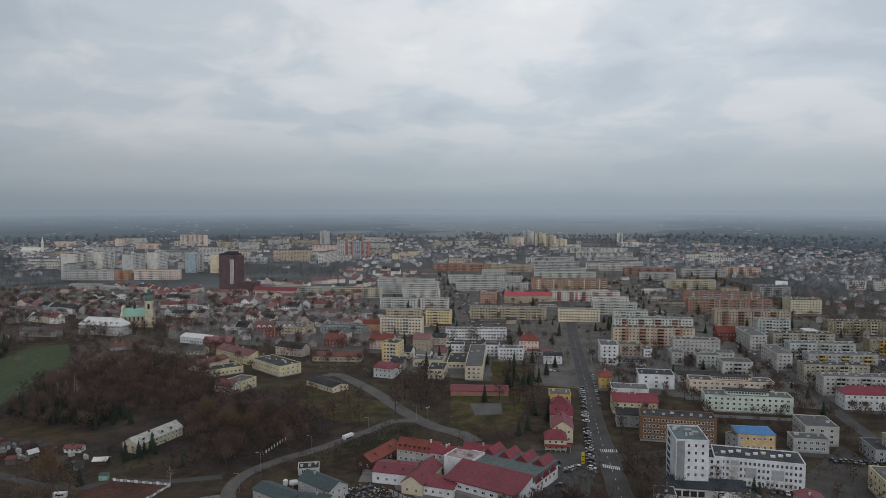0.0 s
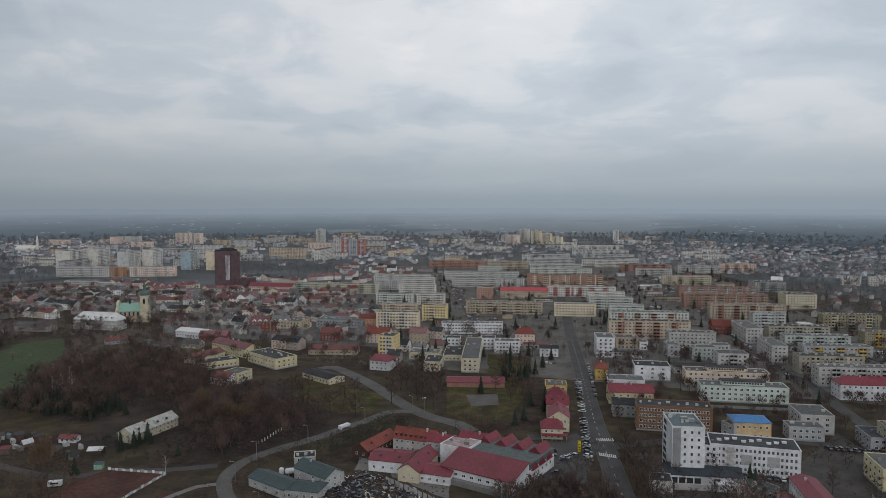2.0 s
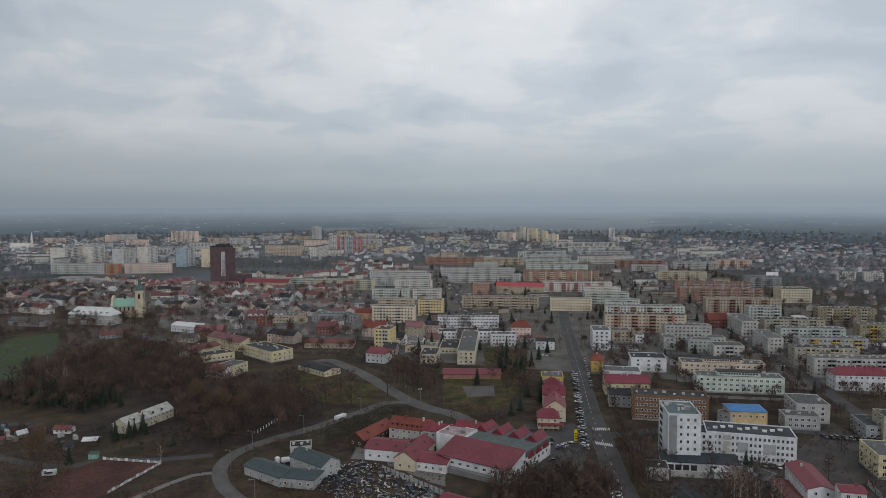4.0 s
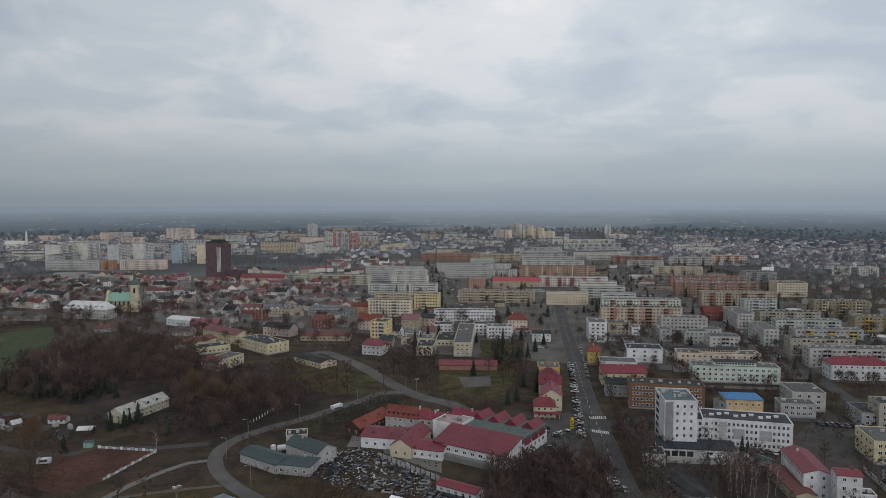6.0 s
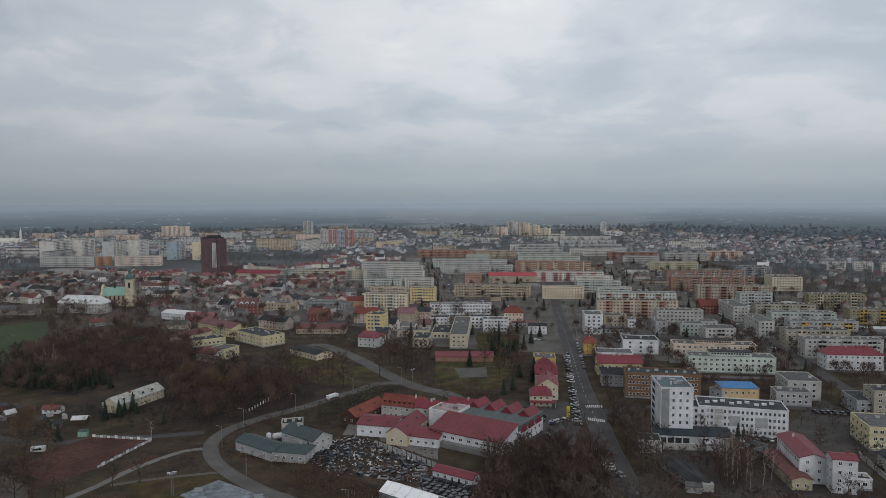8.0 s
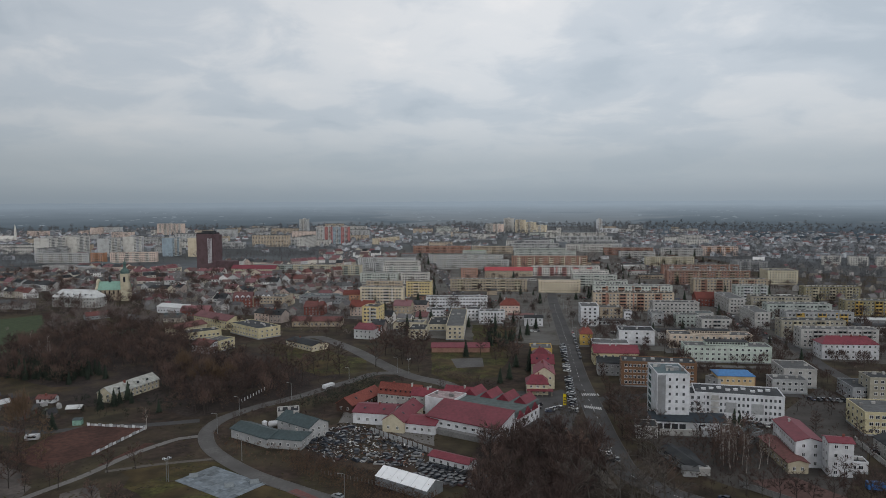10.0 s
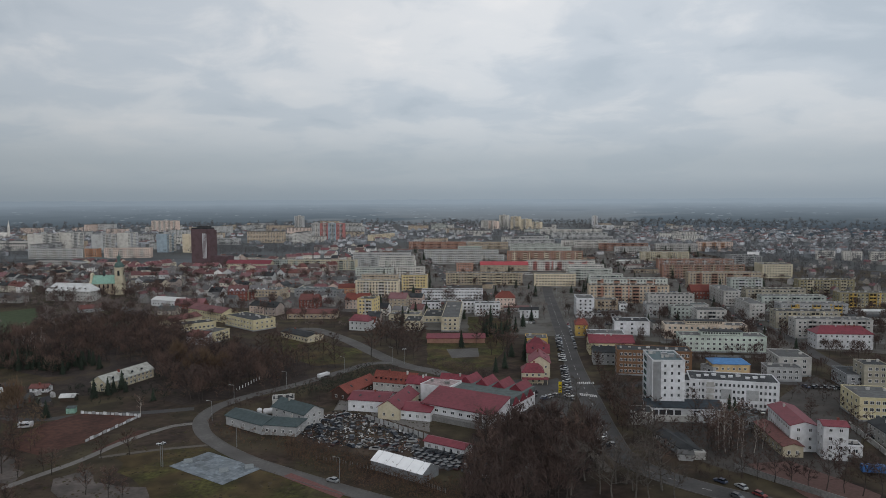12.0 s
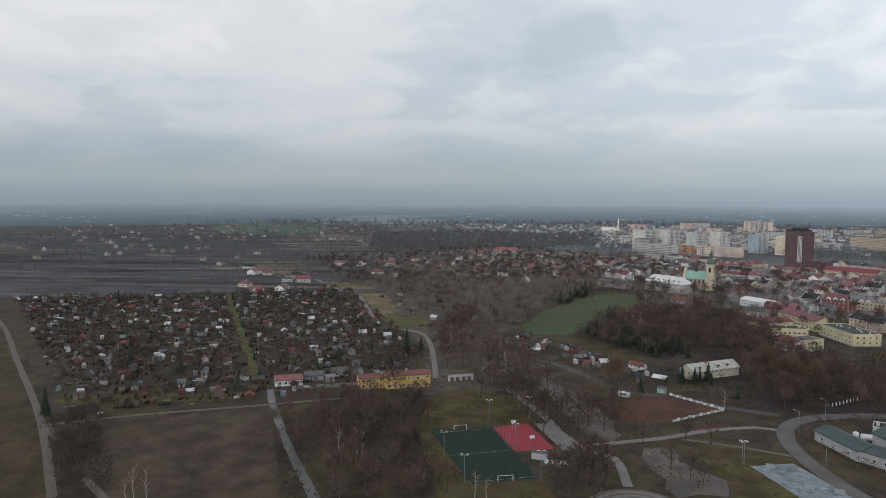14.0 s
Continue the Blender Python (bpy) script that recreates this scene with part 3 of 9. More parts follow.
def hazy(name, woods, fields, air, bands, near=2600.0, far=4300.0, scale=0.004):
    """Distant country with haze painted into its emission: woods and fields in a patchwork of faint tones. bands:
    (bearing in degrees, share of woods).
    """
    m = surface(name, tuple(0.25 * c for c in fields), 1.0, grain=0.006, wear=0.002, amount=0.3, stain=0.3, bump=0.0)
    n, l = m.node_tree.nodes, m.node_tree.links
    p = n["Principled BSDF"]
    p.inputs["Specular IOR Level"].default_value = 0.0

    def calc(op, a, b=0.0, clamp=False):
        q = n.new("ShaderNodeMath")
        q.operation, q.use_clamp = op, clamp
        for i, v in enumerate((a, b)):
            if isinstance(v, (int, float)):
                q.inputs[i].default_value = v
            else:
                l.new(v, q.inputs[i])
        return q.outputs[0]

    def mixed(f, a, b):
        q = n.new("ShaderNodeMix")
        q.data_type = "RGBA"
        l.new(f, q.inputs[0])
        for i, v in ((6, a), (7, b)):
            if isinstance(v, tuple):
                q.inputs[i].default_value = (*v, 1)
            else:
                l.new(v, q.inputs[i])
        return q.outputs[2]

    place = n.new("ShaderNodeNewGeometry")
    xyz = n.new("ShaderNodeSeparateXYZ")
    l.new(place.outputs["Position"], xyz.inputs[0])
    lay = n.new("ShaderNodeTexNoise")
    lay.inputs["Scale"].default_value, lay.inputs["Detail"].default_value, lay.inputs["Roughness"].default_value = scale * 0.42, 8.0, 0.66
    l.new(place.outputs["Position"], lay.inputs["Vector"])
    bearing = calc("ARCTAN2", xyz.outputs[0], xyz.outputs[1])
    share = n.new("ShaderNodeValToRGB")
    share.color_ramp.interpolation = "EASE"
    while len(share.color_ramp.elements) < len(bands):
        share.color_ramp.elements.new(0.5)
    for e, (deg, v) in zip(share.color_ramp.elements, bands):
        e.position, e.color = (deg + 90) / 180, (v, v, v, 1)
    l.new(calc("ADD", calc("DIVIDE", bearing, math.pi), 0.5), share.inputs[0])
    wood = calc("MULTIPLY", calc("ADD", calc("ADD", lay.outputs[0], -1.0), share.outputs[0]), 9.0, True)
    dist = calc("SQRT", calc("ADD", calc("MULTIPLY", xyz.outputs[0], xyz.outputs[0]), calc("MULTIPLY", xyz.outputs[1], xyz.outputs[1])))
    # painted haze: the tone goes over to the air colour with distance
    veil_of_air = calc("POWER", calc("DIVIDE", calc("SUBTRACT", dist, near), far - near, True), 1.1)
    spots = n.new("ShaderNodeTexVoronoi")
    spots.inputs["Scale"].default_value = 0.018
    l.new(place.outputs["Position"], spots.inputs["Vector"])
    cover_of = n.new("ShaderNodeTexNoise")
    cover_of.inputs["Scale"].default_value = 0.0022
    l.new(place.outputs["Position"], cover_of.inputs["Vector"])
    roofs = calc("MULTIPLY", calc("LESS_THAN", spots.outputs["Distance"], 0.17), calc("GREATER_THAN", cover_of.outputs[0], 0.53))
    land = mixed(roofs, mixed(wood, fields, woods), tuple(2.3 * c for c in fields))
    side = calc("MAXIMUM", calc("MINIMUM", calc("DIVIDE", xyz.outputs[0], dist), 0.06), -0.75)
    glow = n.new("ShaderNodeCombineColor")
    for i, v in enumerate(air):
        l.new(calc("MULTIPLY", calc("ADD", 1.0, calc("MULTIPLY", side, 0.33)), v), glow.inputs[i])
    # no lamp here: the emission carries the painted land and haze
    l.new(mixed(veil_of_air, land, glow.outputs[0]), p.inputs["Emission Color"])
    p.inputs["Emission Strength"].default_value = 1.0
    return m


def ridge(name, r0, r1, a0, a1, top, mat, seed, label, rough=0.25, left=0.1, right=0.1):
    """Rising distant country between two distances, over a range of bearings (degrees, to the right of ahead); left and right: the share over which it sinks away."""
    s = Shape()
    n, rings = int((a1 - a0) * 4), 6
    for j in range(rings + 1):
        f = j / rings
        for i in range(n + 1):
            a = radians(a0 + (a1 - a0) * i / n)
            ends = min(1.0, i / (n * left), (n - i) / (n * right))
            ends = ends * ends * (3 - 2 * ends)
            z = top * f * ends * (1 + rough * noise.noise((a * 9, j * 0.4, seed))) + 5 * noise.noise((a * 60, j, seed + 5)) * f * ends
            r = r0 + (r1 - r0) * f + 60 * noise.noise((a * 25, j * 0.7, seed + 2)) * (j < rings)
            s.v.append((r * math.sin(a), r * math.cos(a), z - 0.5 * (j == 0) - 0.3))
    w = n + 1
    s.f = [(j * w + i, j * w + i + 1, (j + 1) * w + i + 1, (j + 1) * w + i) for j in range(rings) for i in range(n)]
    s.m = [0] * len(s.f)
    solid(name, s, mat, label, "backdrop", kind="structure")


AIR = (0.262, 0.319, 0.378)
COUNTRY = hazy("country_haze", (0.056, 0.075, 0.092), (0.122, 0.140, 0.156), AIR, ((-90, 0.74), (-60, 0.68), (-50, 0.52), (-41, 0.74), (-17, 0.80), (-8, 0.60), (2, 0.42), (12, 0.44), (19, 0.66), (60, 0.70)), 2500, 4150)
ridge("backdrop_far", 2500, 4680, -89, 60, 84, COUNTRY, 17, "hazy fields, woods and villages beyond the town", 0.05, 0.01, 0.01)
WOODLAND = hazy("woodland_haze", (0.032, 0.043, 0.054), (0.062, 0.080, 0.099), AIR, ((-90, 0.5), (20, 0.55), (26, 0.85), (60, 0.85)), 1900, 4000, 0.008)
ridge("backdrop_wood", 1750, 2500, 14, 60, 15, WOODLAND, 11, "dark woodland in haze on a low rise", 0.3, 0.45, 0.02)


PLOTS = surface("fallow_plot", (0.06, 0.06, 0.06), 1.0, grain=0.03, wear=0.006, amount=0.4, stain=0.5, bump=0.0, palette=[(0.028, 0.030, 0.036), (0.036, 0.036, 0.042), (0.085, 0.078, 0.076), (0.042, 0.041, 0.045), (0.032, 0.038, 0.042), (0.030, 0.031, 0.037), (0.115, 0.100, 0.090), (0.040, 0.048, 0.044)])


def patch(name, pts, mat, label, z=0.03, category="ground", edge=0.5, seed=1):
    """A flat piece of the ground with a slightly uneven outline."""
    out = []
    n = len(pts)
    for i in range(n):
        a, b = Vector(pts[i]), Vector(pts[(i + 1) % n])
        k = max(1, int((b - a).length / 6)) if edge else 1
        for j in range(k):
            p = a.lerp(b, j / k)
            if edge and j:
                side = Vector((b.y - a.y, a.x - b.x)).normalized()
                p += side * edge * 2.5 * noise.noise((p.x * 0.09, p.y * 0.09, seed))
            out.append((p.x, p.y))
    s = Shape()
    s.add([(x, y, z) for x, y in out], [tuple(range(len(out)))])
    area = sum(out[i][0] * out[(i + 1) % len(out)][1] - out[(i + 1) % len(out)][0] * out[i][1] for i in range(len(out)))
    if area < 0:
        s.f[0] = tuple(reversed(s.f[0]))
    return solid(name, s, mat, label, category, kind="structure")


def smooth(pts, step=4.0):
    out = []
    for i in range(len(pts) - 1):
        p0, p1, p2, p3 = (Vector(pts[max(0, min(len(pts) - 1, i + k))]) for k in (-1, 0, 1, 2))
        n = max(2, int((p2 - p1).length / step))
        for j in range(n):
            t = j / n
            out.append(0.5 * (2 * p1 + (p2 - p0) * t + (2 * p0 - 5 * p1 + 4 * p2 - p3) * t * t + (3 * p1 - p0 - 3 * p2 + p3) * t ** 3))
    out.append(Vector(pts[-1]))
    return out


def strip(name, pts, width, mat, label, z=0.06, category="road", kerb=0.0, wobble=0.0):
    """A road or path along a line; kerb: the height of kerbs at both edges."""
    line = smooth(pts)
    ROADS.append(([(q.x, q.y) for q in line], width / 2))
    root = None
    sides = []
    for i, p in enumerate(line):
        d = (line[min(i + 1, len(line) - 1)] - line[max(i - 1, 0)]).normalized()
        nrm = Vector((-d.y, d.x))
        w = width / 2 * (1 + wobble * noise.noise((p.x * 0.1, p.y * 0.1, 3)))
        sides.append((p + nrm * w, p - nrm * w, nrm))
    s = Shape()
    for a, b, _ in sides:
        s.v += [(a.x, a.y, z), (b.x, b.y, z)]
    s.f = [(2 * i, 2 * i + 1, 2 * i + 3, 2 * i + 2) for i in range(len(sides) - 1)]
    s.m = [0] * len(s.f)
    root = solid(name, s, mat, label, category, kind="structure")
    if kerb:
        for k, sign in ((0, 1), (1, -1)):
            s = Shape()
            for row in sides:
                q, o = row[k], row[k] + row[2] * sign * 0.3
                s.v += [(q.x, q.y, z), (q.x, q.y, z + kerb), (o.x, o.y, z + kerb), (o.x, o.y, 0)]
            s.f = [(4 * i + j, 4 * i + 4 + j, 4 * i + 5 + j, 4 * i + 1 + j) for i in range(len(sides) - 1) for j in range(3)]
            s.m = [0] * len(s.f)
            part("kerb", s, KERB, root)
    return root


AVENUE = [(150, 1160), (118, 800), (101, 648), (88.7, 529.4), (80.0, 443.7), (72.1, 368.8), (68.3, 315.2), (65.0, 268.2), (66, 238), (84, 214), (120, 190)]
strip("road_avenue", AVENUE, 9.5, ASPHALT, "grey asphalt avenue lined with parked cars", 0.09, kerb=0.13)
LOOP = [(-25.5, 385.4), (-39.7, 384.3), (-50.4, 369.6), (-61.6, 354.8), (-74.1, 338.1), (-85.2, 326.6), (-95.0, 314.1), (-100.3, 302.4), (-101.3, 290.0), (-97.8, 277.2), (-89.3, 262.8), (-70.8, 243.3), (-49.3, 227.6), (-24.8, 211.5), (5, 194), (40, 178)]
strip("road_loop", LOOP, 5.7, WORN, "worn asphalt road curving round a small yard", 0.085, kerb=0.12)
strip("road_branch", [(-100, 486), (-90.6, 489.1), (-63.3, 451.8), (-45.1, 419.9), (-31.0, 394.8), (-17.2, 376.3), (-1.6, 363.9), (5.5, 352)], 9.0, WORN, "asphalt side road", 0.08)
strip("road_cross", [(33.8, 344.0), (50.8, 343.6), (68.0, 330.6), (88.6, 336.3), (150, 345), (215, 322), (300, 300)], 8.0, ASPHALT, "asphalt cross street", 0.075)
strip("road_yards", [(200.2, 295.1), (213.2, 359.2), (218.3, 399.0), (227.5, 454.2), (224.8, 489.2), (236.1, 565.3), (253.8, 690.2), (277.6, 850.6), (304.0, 1167.3), (320, 1600)], 8.0, ASPHALT, "asphalt street between the blocks", 0.07)
strip("road_town", [(20, 600), (-8, 939), (-40, 1260), (-152, 2300), (-175, 2900)], 9.0, ASPHALT, "straight asphalt street leading out of town", 0.07)
strip("road_market", [(-40, 720), (-59.8, 806.1), (-105.3, 986.7), (-168.6, 1177.0), (-190, 1500), (-165, 2000)], 12.0, ASPHALT, "wide asphalt street past the old town", 0.065)
strip("path_alley", [(-213.8, 248.3), (-178.4, 228.9), (-146.8, 208.5), (-133.9, 209.0), (-127.0, 205.5), (-114.1, 190.3)], 3.2, PAVING, "pale paved park path", 0.06, "path")
strip("path_park", [(-146.1, 207.5), (-137.6, 224.4), (-128.4, 241.4), (-121.6, 260.0), (-109.5, 278.9), (-99.6, 281.5)], 3.2, PAVING, "pale paved park path beside the courts", 0.055, "path")
strip("path_cut", [(-123.1, 244.4), (-106.6, 251.2), (-86.8, 256.7)], 2.2, DIRTPATH, "narrow worn park path", 0.05, "path")
strip("road_court", [(-286.6, 316.8), (-247.5, 307.2), (-222.2, 304.9), (-176.8, 287.9), (-151.3, 294.4), (-128.8, 296.9), (-109.4, 302.4)], 5.0, ASPHALT, "narrow asphalt lane behind the clay court", 0.05)
strip("path_garden", [(-306.1, 73.4), (-293.4, 106.1), (-272.7, 146.8), (-252.5, 190.1)], 2.6, DIRTPATH, "pale footpath along the allotments", 0.06, "path")
strip("path_dike", [(-778.9, 126.4), (-580.2, 113.5), (-437.3, 92.6), (-318.1, 74.3), (-229.6, 55.9)], 3.0, DIRTPATH, "worn track along a grassy dike", 0.07, "path")
strip("path_spur", [(-304.6, 73.0), (-279.8, 71.4)], 3.0, DIRTPATH, "short dirt track", 0.065, "path")
strip("path_field", [(-238.6, 67.4), (-226.6, 67.4), (-214.9, 66.9)], 2.6, DIRTPATH, "dirt track in the fallow field", 0.06, "path")
strip("stream", [(-291.3, 165.3), (-262.5, 150.6), (-219.4, 131.3), (-193.4, 120.7), (-172.2, 112.1)], 3.3, WATER, "narrow grey stream between bushes", 0.05, "stream", wobble=0.3)
strip("river_channel", [(-656.7, 434.4), (-571.7, 404.7), (-526.2, 393.7), (-457.7, 352.1), (-404.6, 318.5)], 3.6, PAVING, "pale track beside the reed meadow", 0.06, "path", wobble=0.2)
strip("river_bend", [(-370.1, 309.3), (-345.9, 311.4), (-314.7, 291.2), (-280.1, 261.7), (-252.5, 237.3)], 3.0, PAVING, "pale lane between the gardens and the trees", 0.06, "path", wobble=0.2)
strip("lane_green", [(-615.5, 307.3), (-469.4, 241.1), (-377.5, 199.6), (-319.9, 173.4)], 5.0, LANEGRASS, "grassy lane between the garden plots", 0.05, "path")
strip("path_woods", [(46.6, 268.5), (35.3, 244.3), (26.2, 226.4), (19.0, 219.5)], 2.4, PAVING, "narrow paved path among trees", 0.05, "path")
strip("lane_scrap", [(48.2, 265.2), (53.7, 249.7), (56.8, 228.3)], 3.0, DIRTPATH, "dirt lane beside the avenue", 0.045, "path")

patch("field_green", [(-319.8, 387.3), (-294.1, 362.2), (-270.4, 371.1), (-284.1, 410.0), (-283.2, 445.0), (-321.8, 551.0), (-348.9, 592.2), (-372.7, 565.6), (-362.5, 505.7), (-346.5, 444.8)], FIELD, "dark green winter-crop field", 0.04, edge=1.5)
FOOT += [(-300, 400, 106, 76, 52), (-316, 470, 106, 76, 58), (-343, 548, 106, 78, 56)]
patch("dry_bank", [(-285.5, 362), (-282.5, 374.9), (-253.1, 384.5), (-207.9, 358), (-191.1, 358.3), (-208.5, 339.4), (-242.6, 350.3), (-266.5, 356.6)], DIKE, "bank of dry yellow-brown grass", 0.045, edge=2.5)
patch("dry_meadow", [(-667.6, 397.7), (-634.5, 419.6), (-613.5, 443.4), (-563.4, 441.2), (-498.5, 407.5), (-443.2, 368.2), (-409.7, 342.6), (-380.2, 345.3), (-362.6, 330.3), (-370.1, 309.3), (-413.9, 330.3), (-468.4, 363.4), (-523.7, 396.5), (-579.0, 409.9)], PALEGRASS, "dry reed meadow along the old river", 0.04, edge=3.0)
patch("green_bank", [(-425, 346), (-404, 352), (-380, 349), (-358, 330), (-372, 312), (-400, 325)], LANEGRASS, "olive grass bank by the old river", 0.046, edge=2.0)
patch("dry_meadow_far", [(-959.2, 505.1), (-865.7, 554.1), (-735.5, 485.2), (-697.1, 415.5), (-862.1, 453.7)], PALEGRASS, "dry grass meadow", 0.04)
patch("dike_slope", [(-636.3, 95.3), (-561.2, 108.0), (-439.0, 90.8), (-319.3, 73.0), (-222.8, 53.0), (-241.4, 33.4)], DIKE, "dry grassy slope of a dike", 0.04)
patch("field_fallow", [(-297.8, 75.3), (-288.1, 104.2), (-267.1, 149.2), (-189.9, 111.2), (-178.1, 100.3), (-212.0, 64.4)], PLOUGHED, "fallow brown field", 0.035)
patch("field_ploughed_far", [(-1374, 745), (-1081, 692), (-1041, 810), (-1299, 1020), (-1494, 1079), (-1456, 902)], surface("bare_far_field", (0.135, 0.108, 0.094), 1.0, grain=0.02, wear=0.006, amount=0.15, stain=0.3, bump=0.0), "pale brown fallow field", 0.04, edge=4.0)
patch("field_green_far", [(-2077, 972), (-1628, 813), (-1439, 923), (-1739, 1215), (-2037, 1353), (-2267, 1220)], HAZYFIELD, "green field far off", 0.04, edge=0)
patch("sports_court", [(-254, 505), (-249.5, 522.1), (-237.2, 528.6), (-217.7, 524.2), (-227.8, 505)], surface("worn_green_court", (0.055, 0.095, 0.060), 0.9, grain=0.6, wear=0.06), "faded green sports court", 0.06, "court", edge=0)
patch("court_lawn", [(-300, 520), (-262, 495), (-205, 505), (-205, 560), (-280, 585)], TURF, "dull grass round the sports court", 0.045, edge=2.0)
patch("wood_floor", [(-308.9, 437.3), (-267.0, 516.6), (-198.2, 502.8), (-159.9, 441.7), (-107.5, 435.0), (-56.3, 378.3), (-63.0, 346.2), (-113.8, 305.7), (-134.7, 319.6), (-235.0, 331.3)], SOIL, "dark leaf litter under trees", 0.035)
patch("wood_floor_near", [(12, 268), (50, 276), (58, 240), (40, 190), (0, 178), (8, 220)], SOIL, "dark leaf litter under trees", 0.034)
patch("meadow_park", [(-200.8, 178.6), (-232.6, 214.1), (-226.7, 234.4), (-207.5, 241.0), (-173.7, 222.9), (-181.9, 200.8), (-193.8, 181.2), (-152.5, 157.4), (-136.1, 174.7), (-118.7, 163.1), (-143.9, 136.5)], TURF, "dull green grass round the sports pitch", 0.038)
patch("meadow_square", [(-117.6, 244.1), (-102.7, 252.4), (-83.7, 252.1), (-57.5, 230.2), (-24.2, 206.6), (-85.2, 204.3), (-103.4, 226.1)], TURF, "dull patchy lawn round the slab square", 0.038, edge=2.5)
patch("meadow_bank", [(-119.5, 468.5), (-83.0, 457.7), (-63.9, 430.4), (-48.8, 421.7), (-45.4, 391.6), (-68.8, 378.7), (-102.7, 415.3)], TURF, "rough grass by the road", 0.04)
patch("gravel_lot", [(-128.7, 225.3), (-121.5, 232.9), (-114.2, 223.0), (-104.0, 219.0), (-95.1, 218.3), (-88.8, 206.2), (-99.1, 194.0), (-108.3, 204.2), (-117.0, 208.8), (-124.4, 216.0)], SAND, "pale gravel patch with puddles", 0.045, edge=2.5)
patch("gravel_bank", [(-227.7, 289.8), (-212.2, 284.0), (-193.5, 270.0), (-153.0, 245.0), (-135.3, 220.7), (-151.1, 222.0), (-184.1, 246.4), (-209.1, 268.3)], SAND, "pale gravel by the lane", 0.04, edge=2.2)
patch("clay_court", [(-164.7, 282.7), (-154.9, 298.6), (-129.4, 292.7), (-135.1, 260.8), (-146.3, 246.9), (-166.2, 257.0)], CLAY, "reddish clay tennis court", 0.06, "court", edge=0)
patch("clay_strip", [(-128.6, 250.0), (-121.3, 273.7), (-117.4, 273.6), (-123.9, 248.7)], CLAY, "reddish strip beside the path", 0.05, "court", edge=0)
patch("red_court", [(-182.0, 201.6), (-175.4, 215.8), (-150.5, 200.4), (-158.5, 187.7)], COURT, "crimson basketball court", 0.07, "court", edge=0)
patch("football_pitch", [(-195.0, 179.9), (-182.6, 201.0), (-138.0, 174.7), (-149.4, 155.4)], PITCH, "dark green artificial football pitch", 0.065, "pitch", edge=0)
patch("tarmac_strip", [(-173.8, 217.5), (-168.6, 223.0), (-144.0, 209.8), (-145.9, 200.3)], PAVING, "grey paved strip beside the court", 0.043, "pavement", edge=0)
patch("yard_scrap", [(-57.4, 288.4), (-47.1, 298.5), (-24.0, 287.8), (-4.6, 266.2), (10.2, 250.4), (12.7, 238.2), (1.8, 229.2), (-28.7, 245.4), (-56.3, 260.7)], PLOUGHED, "oily dirt of a scrapyard", 0.05, "yard")
patch("yard_front", [(-47.1, 315.8), (-38.0, 327.0), (-28.4, 284.1), (-4.6, 269.5), (-4.9, 287.4), (-20.0, 299.6), (-47.1, 298.5)], PAVING, "grey yard in front of the workshop", 0.045, "yard")
patch("yard_parking", [(26.7, 325.6), (59.2, 351.2), (64.2, 324.8), (52.0, 286.3), (23.3, 283.1)], ASPHALT, "asphalt parking area", 0.05, "pavement")
patch("red_bays", [(-53.2, 226.2), (-50.6, 229.1), (-30.2, 212.4), (-31.5, 209.1)], surface("red_paving", (0.136, 0.06, 0.056), 0.9, grain=1.2), "red paved parking bays beside the road", 0.095, "pavement", edge=0)
patch("yard_hospital", [(82.8, 324.3), (108.9, 314.3), (155.3, 313.3), (192.5, 353.8), (190.6, 295.3), (126.9, 217.8), (98.4, 227.6), (82.6, 249.2)], surface("yard_dirt", (0.05, 0.0447, 0.0412), 0.95, grain=0.6, wear=0.05, amount=0.3, tint=(0.0647, 0.0588, 0.0541)), "worn yard ground between buildings", 0.035, "yard")
patch("yard_red", [(105.4, 235.0), (122.2, 237.4), (135.9, 209.1), (128.6, 197.4), (115.5, 197.6)], surface("red_gravel", (0.0975, 0.0553, 0.0488), 0.95, grain=0.8, wear=0.05), "reddish gravel yard", 0.045, "yard")
patch("lawn_school", [(-8.1, 383.7), (-9.6, 450), (18, 450), (20.4, 536.5), (53.5, 525.5), (40.2, 427.5), (27.7, 376.2), (5.7, 358.2)], TURF, "school lawn", 0.04)
patch("pavement_plaza", [(3.0, 420.4), (22.4, 423), (22.1, 400), (6, 397)], WORN, "cracked grey sports square", 0.05, "pavement", edge=0)
patch("allotment_soil", [(-716, 141), (-616, 306), (-572, 419), (-303, 280), (-250, 222), (-276, 148), (-312, 78)], surface("garden_soil", (0.038, 0.027, 0.020), 1.0, grain=0.25, wear=0.05, amount=0.45, stain=0.5, tint=(0.043, 0.037, 0.020), bump=0.5), "garden plots with bare beds and grass", 0.03)
patch("garden_grass", [(-287.9, 143), (-306, 118), (-336, 83), (-345, 92), (-318, 126), (-296, 154)], LANEGRASS, "olive grass strip along the garden fence", 0.042, edge=2.0)
patch("old_town_paving", [(-400, 720), (-300, 690), (-262, 610), (-60, 560), (-60, 960), (-420, 930)], surface("town_yards", (0.095, 0.090, 0.088), 0.95, grain=0.3, wear=0.03, amount=0.35, stain=0.5), "grey yards and lanes of the old town", 0.03, "pavement")
# lawn colour lifted towards grey: haze over the estate is painted in
patch("estate_yards", [(-60, 500), (330, 380), (420, 1300), (-120, 1300)], surface("estate_lawn", (0.088, 0.082, 0.072), 1.0, grain=0.25, wear=0.03, amount=0.4, stain=0.5, tint=(0.112, 0.108, 0.102)), "worn lawns and yards between the blocks", 0.025)

